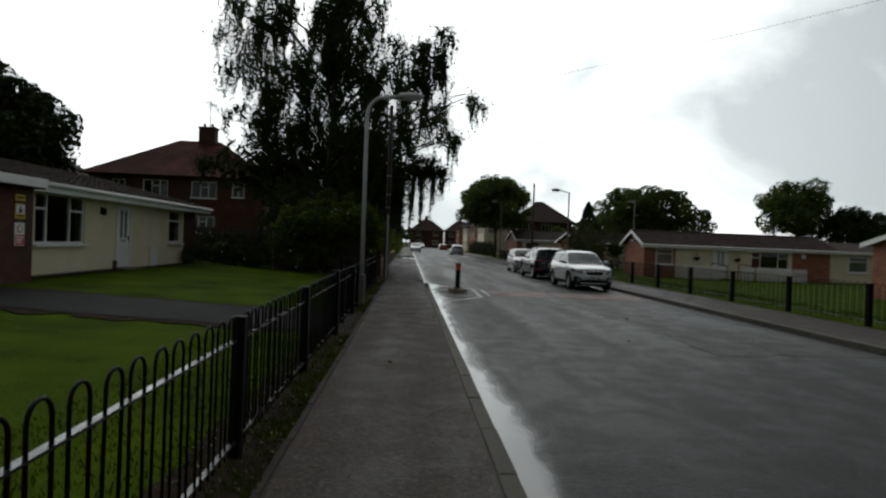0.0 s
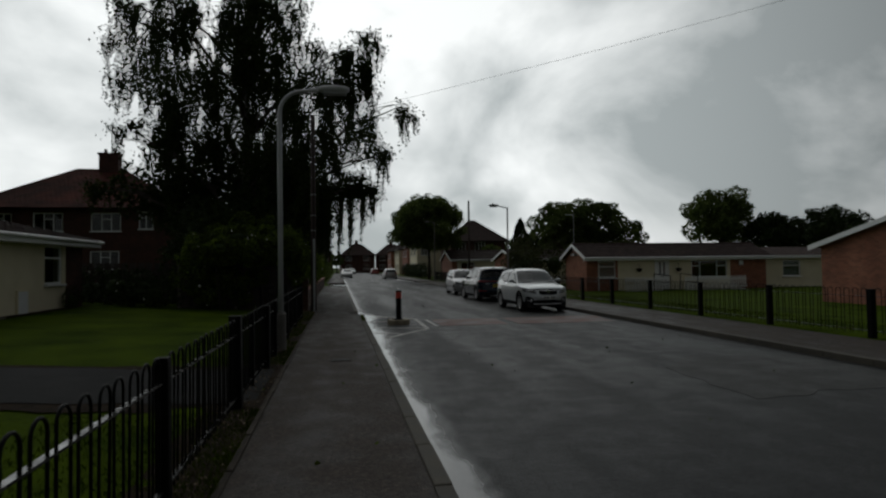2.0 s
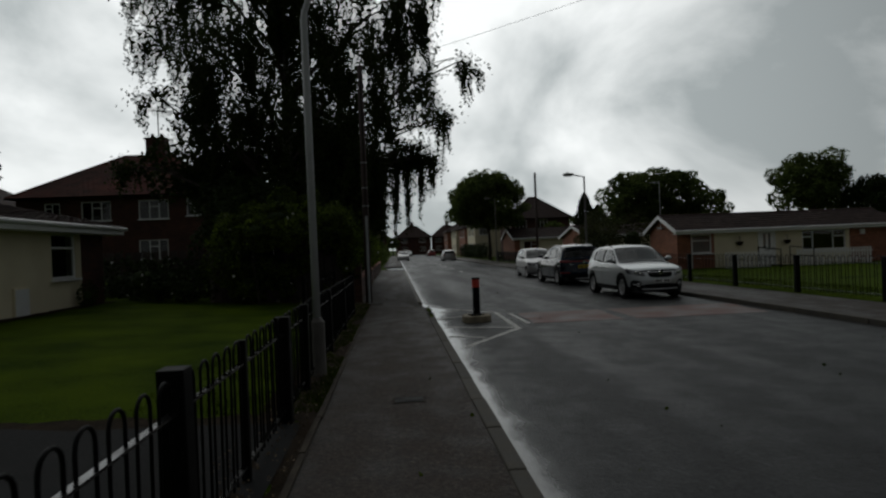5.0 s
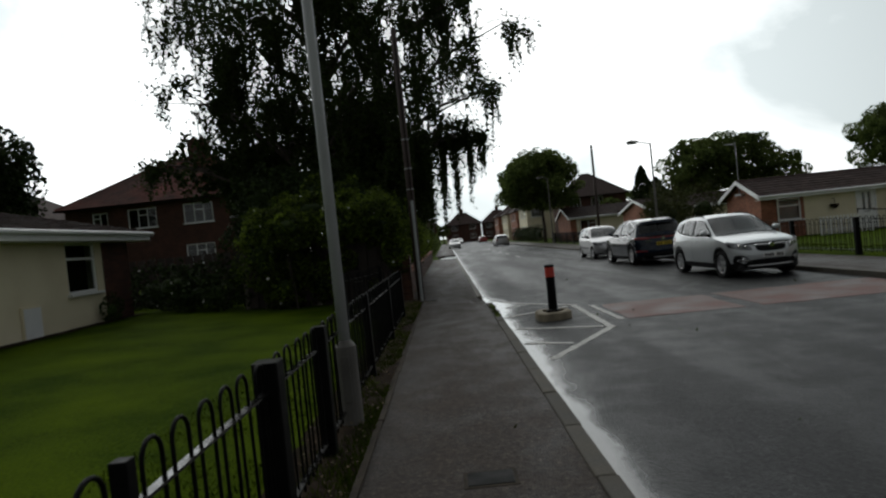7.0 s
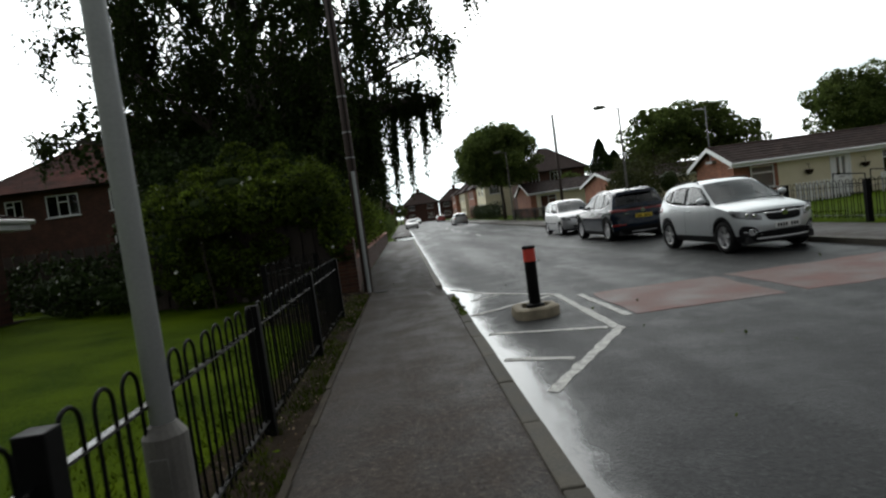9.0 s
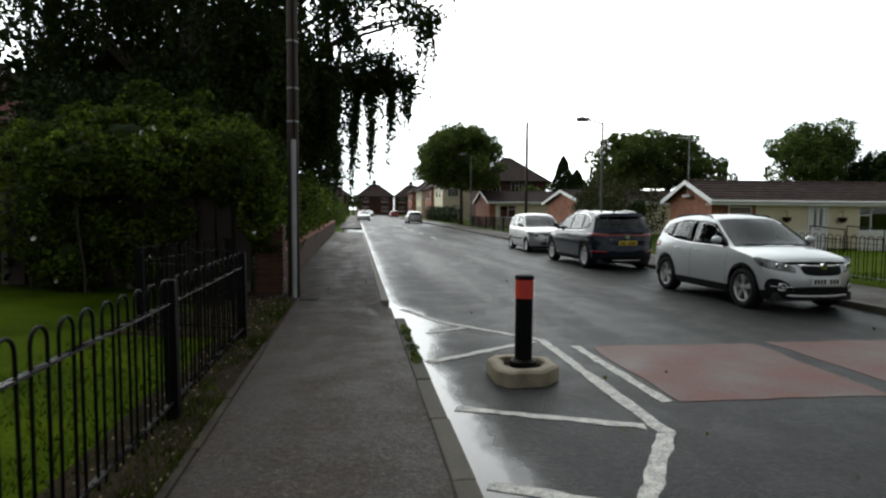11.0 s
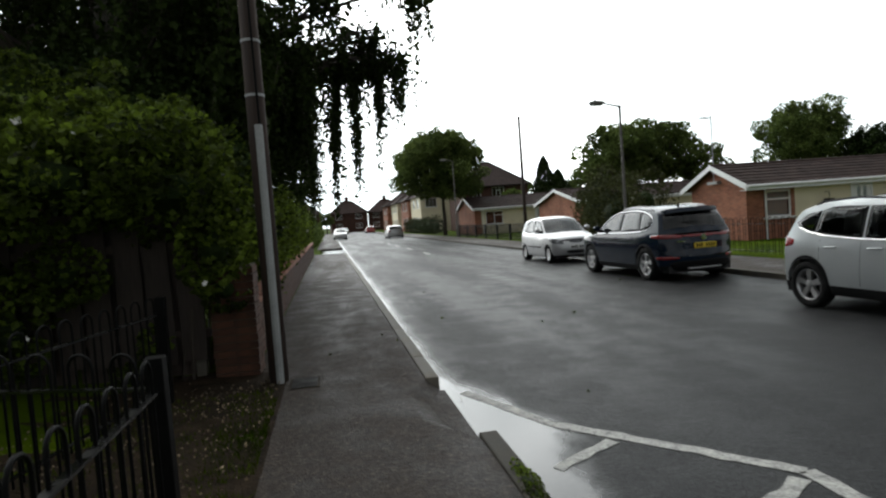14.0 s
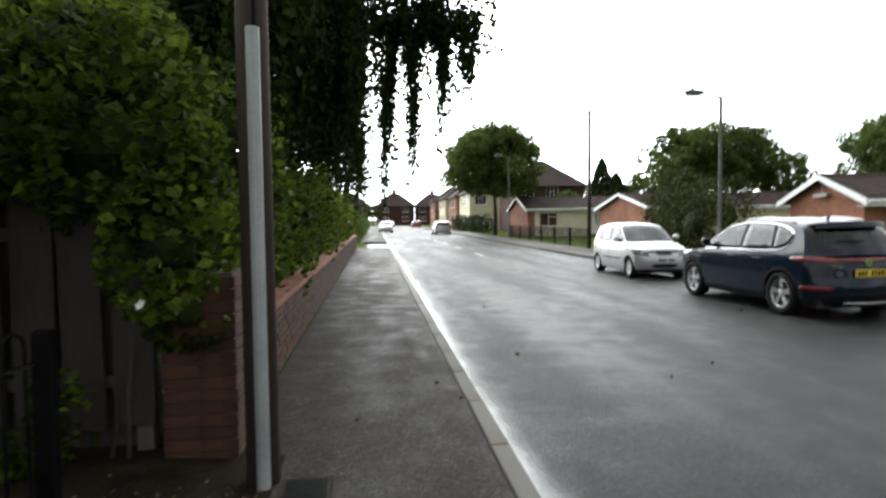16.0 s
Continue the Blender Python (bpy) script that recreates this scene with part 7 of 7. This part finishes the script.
broad_tree("broad tree behind the dark conifers", (38.0, 101.0, 0), 8.4, 4.8, 36, 0.34, LEAF_FAR, 18)
broad_tree("small tree by the distant houses", (-0.5, 165.0, 0), 5.5, 2.4, 22, 0.4, LEAF_FAR, 14)


def conifer(at, h, r, label):
    t = thing("tree", label, "conifer")
    x, y, z = at
    part("trunk", tube(bmesh.new(), [(x, y, z), (x, y, z + h * 0.9)], [0.2, 0.03], 8), BARK, t)
    n = 5200
    f = RNG.uniform(0, 1, n) ** 0.7
    a = RNG.uniform(0, 2 * math.pi, n)
    k = np.array([1 + 0.35 * noise.noise(Vector((math.cos(q) * 1.6, math.sin(q) * 1.6, g * 7))) for q, g in zip(a, f)])
    rr = r * (1 - f) ** 0.75 * RNG.uniform(0.55, 1, n) * k
    leaf_cloud("crown", np.stack([x + rr * np.cos(a), y + rr * np.sin(a), z + 0.4 + f * h], 1), 0.3, LEAF_DARK, t, 0.1)


conifer((27.0, 90.0, 0), 8.2, 3.0, "dark pointed conifer on the skyline")
conifer((29.6, 92.0, 0), 6.6, 3.4, "dark broad conifer beside a taller one")


# grass and litter 
def tufts(n, xr, yr, size, mat, name, label):
    x, y = xr[1] - (xr[1] - xr[0]) * RNG.uniform(0, 1, n) ** 1.8, RNG.uniform(*yr, n)
    ok = np.array([(not (8.9 < b < 11.8)) and noise.noise(Vector((a * 0.8, b * 0.8, 0))) > -0.35 for a, b in zip(x, y)])
    x, y = x[ok], y[ok]
    z = np.array([ground_z(a, b) for a, b in zip(x, y)])
    n = len(x)
    base = np.stack([x, y, z], 1)
    a = RNG.uniform(0, 2 * math.pi, n)
    h = size * RNG.uniform(0.5, 1.4, n)
    w = np.stack([np.cos(a), np.sin(a), np.zeros(n)], 1) * 0.006
    lean = np.stack([RNG.normal(scale=0.35, size=n) * h, RNG.normal(scale=0.35, size=n) * h, h], 1)
    v = np.stack([base - w, base + w, base + lean], 1).reshape(-1, 3)
    faces = np.arange(n * 3).reshape(-1, 3).tolist()
    tagged(mesh_from(name, v.tolist(), faces, mat), label, "grass", kind="stuff")


tufts(17000, (-1.12, -0.8), (0.5, 22.8), 0.05, GRASS, "grass", "rough grass along the fence foot")
tufts(26000, (-2.6, -1.12), (0.5, 22.8), 0.035, GRASS, "grass", "short green grass blades of the lawn")
tufts(8000, (9.9, 12.5), (8, 30), 0.06, GRASS, "grass", "grass behind the far railing")


def litter():
    n = 2300
    y = np.concatenate([RNG.uniform(1.0, 23.2, 1700), RNG.uniform(20.3, 23.0, 600)])
    x = np.where(y < 20.3, RNG.uniform(-1.35, -0.8, n), RNG.uniform(-2.6, -0.8, n))
    pts = np.stack([x, y, 0.1 + RNG.uniform(0, 0.03, n) + np.where(y > 20.3, 0.02, 0)], 1)
    t = thing("leaf_litter", "pale dry leaves and fallen petals on the soil", "leaf litter", kind="stuff")
    m = material("dry_leaf", (0.05, 0.035, 0.018), (0.24, 0.18, 0.11), 3, 0.8, bump=0, vary=0.7)
    leaf_cloud("leaves", pts, 0.024, m, t, 0.0, fold=True)


litter()
shrub("weeds", "mossy weeds growing along the kerb", [((0.665, 18.9 + 0.27 * k + 0.1 * math.sin(k * 5.0), 0.1), (0.05 + 0.02 * math.sin(k * 4.0), 0.15 + 0.05 * math.sin(k * 3.0), 0.035)) for k in range(7)], 11000, 0.022, LEAF_HEDGE, "weed", stem=False)

fl = np.stack([RNG.uniform(-0.6, 7.4, 60), RNG.uniform(3, 30, 60), np.full(60, 0.012)], 1)
fl[:, 2] = np.where(fl[:, 0] < 0.55, 0.094, 0.014)
fallen = thing("fallen_leaves", "few fallen yellow-green leaves on the tarmac", "leaves", kind="stuff")
leaf_cloud("leaves", fl, 0.05, GRASS, fallen, 0.0)

# ---- board fence, brick pier and wall ----
bf = thing("board_fence", "dark weathered upright board fence under the rose", "fence")
me = None
for k in range(13):
    if me is None:
        ob = part("board", boxm(-0.118, -0.011, 0.0, 0.118, 0.011, 1.5, bevel=0.004), BOARD_WOOD, bf)
        me = ob.data
    else:
        ob = same_mesh("board", me, bf, Matrix.Identity(4))
    ob.matrix_basis = pose(-1.66 - 0.28 * k, 23.62 + RNG.uniform(-0.01, 0.01), 0.28 + RNG.uniform(-0.03, 0.03), 0, RNG.uniform(-0.8, 0.8), RNG.uniform(-2, 2))
# back row added to block light so that the gaps read black
for k in range(13):
    same_mesh("board", me, bf, pose(-1.8 - 0.28 * k, 23.735 + RNG.uniform(-0.006, 0.006), 0.12, 0, RNG.uniform(-0.6, 0.6), 0))
for z in (0.5, 1.4):
    part("rail", boxm(-5.2, 23.65, z, -1.5, 23.71, z + 0.08), BOARD_WOOD, bf)
for x in (-1.62, -3.4, -5.2):
    part("post", boxm(x - 0.05, 23.66, 0.0, x + 0.05, 23.76, 1.7, bevel=0.008), CONCRETE, bf, "grey concrete fence post")
side = thing("board_fence", "dark board fence between the gardens", "fence")
for k in range(18):
    same_mesh("board", me, side, pose(-5.6 - 0.29 * k, 26.9 + RNG.uniform(-0.01, 0.01), 0.3, 0, RNG.uniform(-0.6, 0.6), 0))
part("rail", boxm(-10.8, 26.92, 1.4, -5.5, 26.98, 1.48), BOARD_WOOD, side)


def brick_mesh():
    bm = boxm(-0.1055, -0.05, -0.0315, 0.1055, 0.05, 0.0315, bevel=0.004)
    ob = part("brick", bm, BRICK)
    me = ob.data
    bpy.data.objects.remove(ob)
    return me


BRICK_ME = brick_mesh()


def lay(parent, x0, y0, x1, y1, z0, courses, depth_n):
    """Bricks in stretcher bond along a line; the outer faces lie on the line."""
    a, b = Vector((x0, y0, 0)), Vector((x1, y1, 0))
    d = (b - a).normalized()
    nrm = Vector((-d.y, d.x, 0)) * -0.05 * depth_n
    rz = math.degrees(math.atan2(d.y, d.x))
    n = max(1, int(round((b - a).length / 0.225)))
    for c in range(courses):
        for k in range(n):
            p = a + d * ((k + 0.5 + (0.5 if c % 2 and n > 2 else 0)) * (b - a).length / n) + nrm
            same_mesh("brick", BRICK_ME, parent, pose(p.x + random.uniform(-0.003, 0.003), p.y, z0 + 0.0375 + 0.075 * c, random.uniform(-0.5, 0.5), random.uniform(-0.5, 0.5), rz))


pier = thing("brick_pier", "worn red brick pier at the garden corner", "pier")
part("mortar_core", boxm(-1.455, 23.515, 0.0, -1.045, 23.915, 1.2), MORTAR, pier)
lay(pier, -1.46, 23.5, -1.04, 23.5, 0.06, 15, -1)
lay(pier, -1.03, 23.5, -1.03, 23.92, 0.06, 15, -1)
wall = thing("wall_garden", "low red brick garden wall along the footway", "garden wall", kind="structure")
part("mortar_core", boxm(-1.33, 23.93, 0.0, -1.125, 50.5, 0.71), MORTAR, wall)
lay(wall, -1.11, 23.95, -1.11, 31.2, 0.085, 8, -1)
verts, faces = [], []
for c in range(8):
    for k in range(86):
        y0 = 31.25 + 0.2242 * k + (0.11 if c % 2 else 0)
        z0 = 0.09 + 0.075 * c
        b = len(verts)
        x = -1.112 + random.uniform(-0.003, 0.003)
        verts += [(x, y0, z0), (x, y0 + 0.212, z0), (x, y0 + 0.212, z0 + 0.064), (x, y0, z0 + 0.064), (x - 0.03, y0, z0), (x - 0.03, y0 + 0.212, z0), (x - 0.03, y0 + 0.212, z0 + 0.064), (x - 0.03, y0, z0 + 0.064)]
        faces += [(b, b + 1, b + 2, b + 3), (b + 3, b + 2, b + 6, b + 7), (b, b + 3, b + 7, b + 4), (b + 1, b + 5, b + 6, b + 2)]
tagged(mesh_from("bricks_beyond", verts, faces, BRICK, wall), kind="stuff")
part("coping", boxm(-1.36, 23.95, 0.7, -1.09, 50.5, 0.77, bevel=0.012), HOUSE_BRICK, wall)

# ---- true size: the whole plan enlarged to the parked cars' known size ----
for ob in list(scene.objects):
    if ob.parent is None and ob.type not in ("CAMERA", "LIGHT"):
        ob.matrix_basis = Matrix.Scale(SCALE, 4) @ ob.matrix_basis
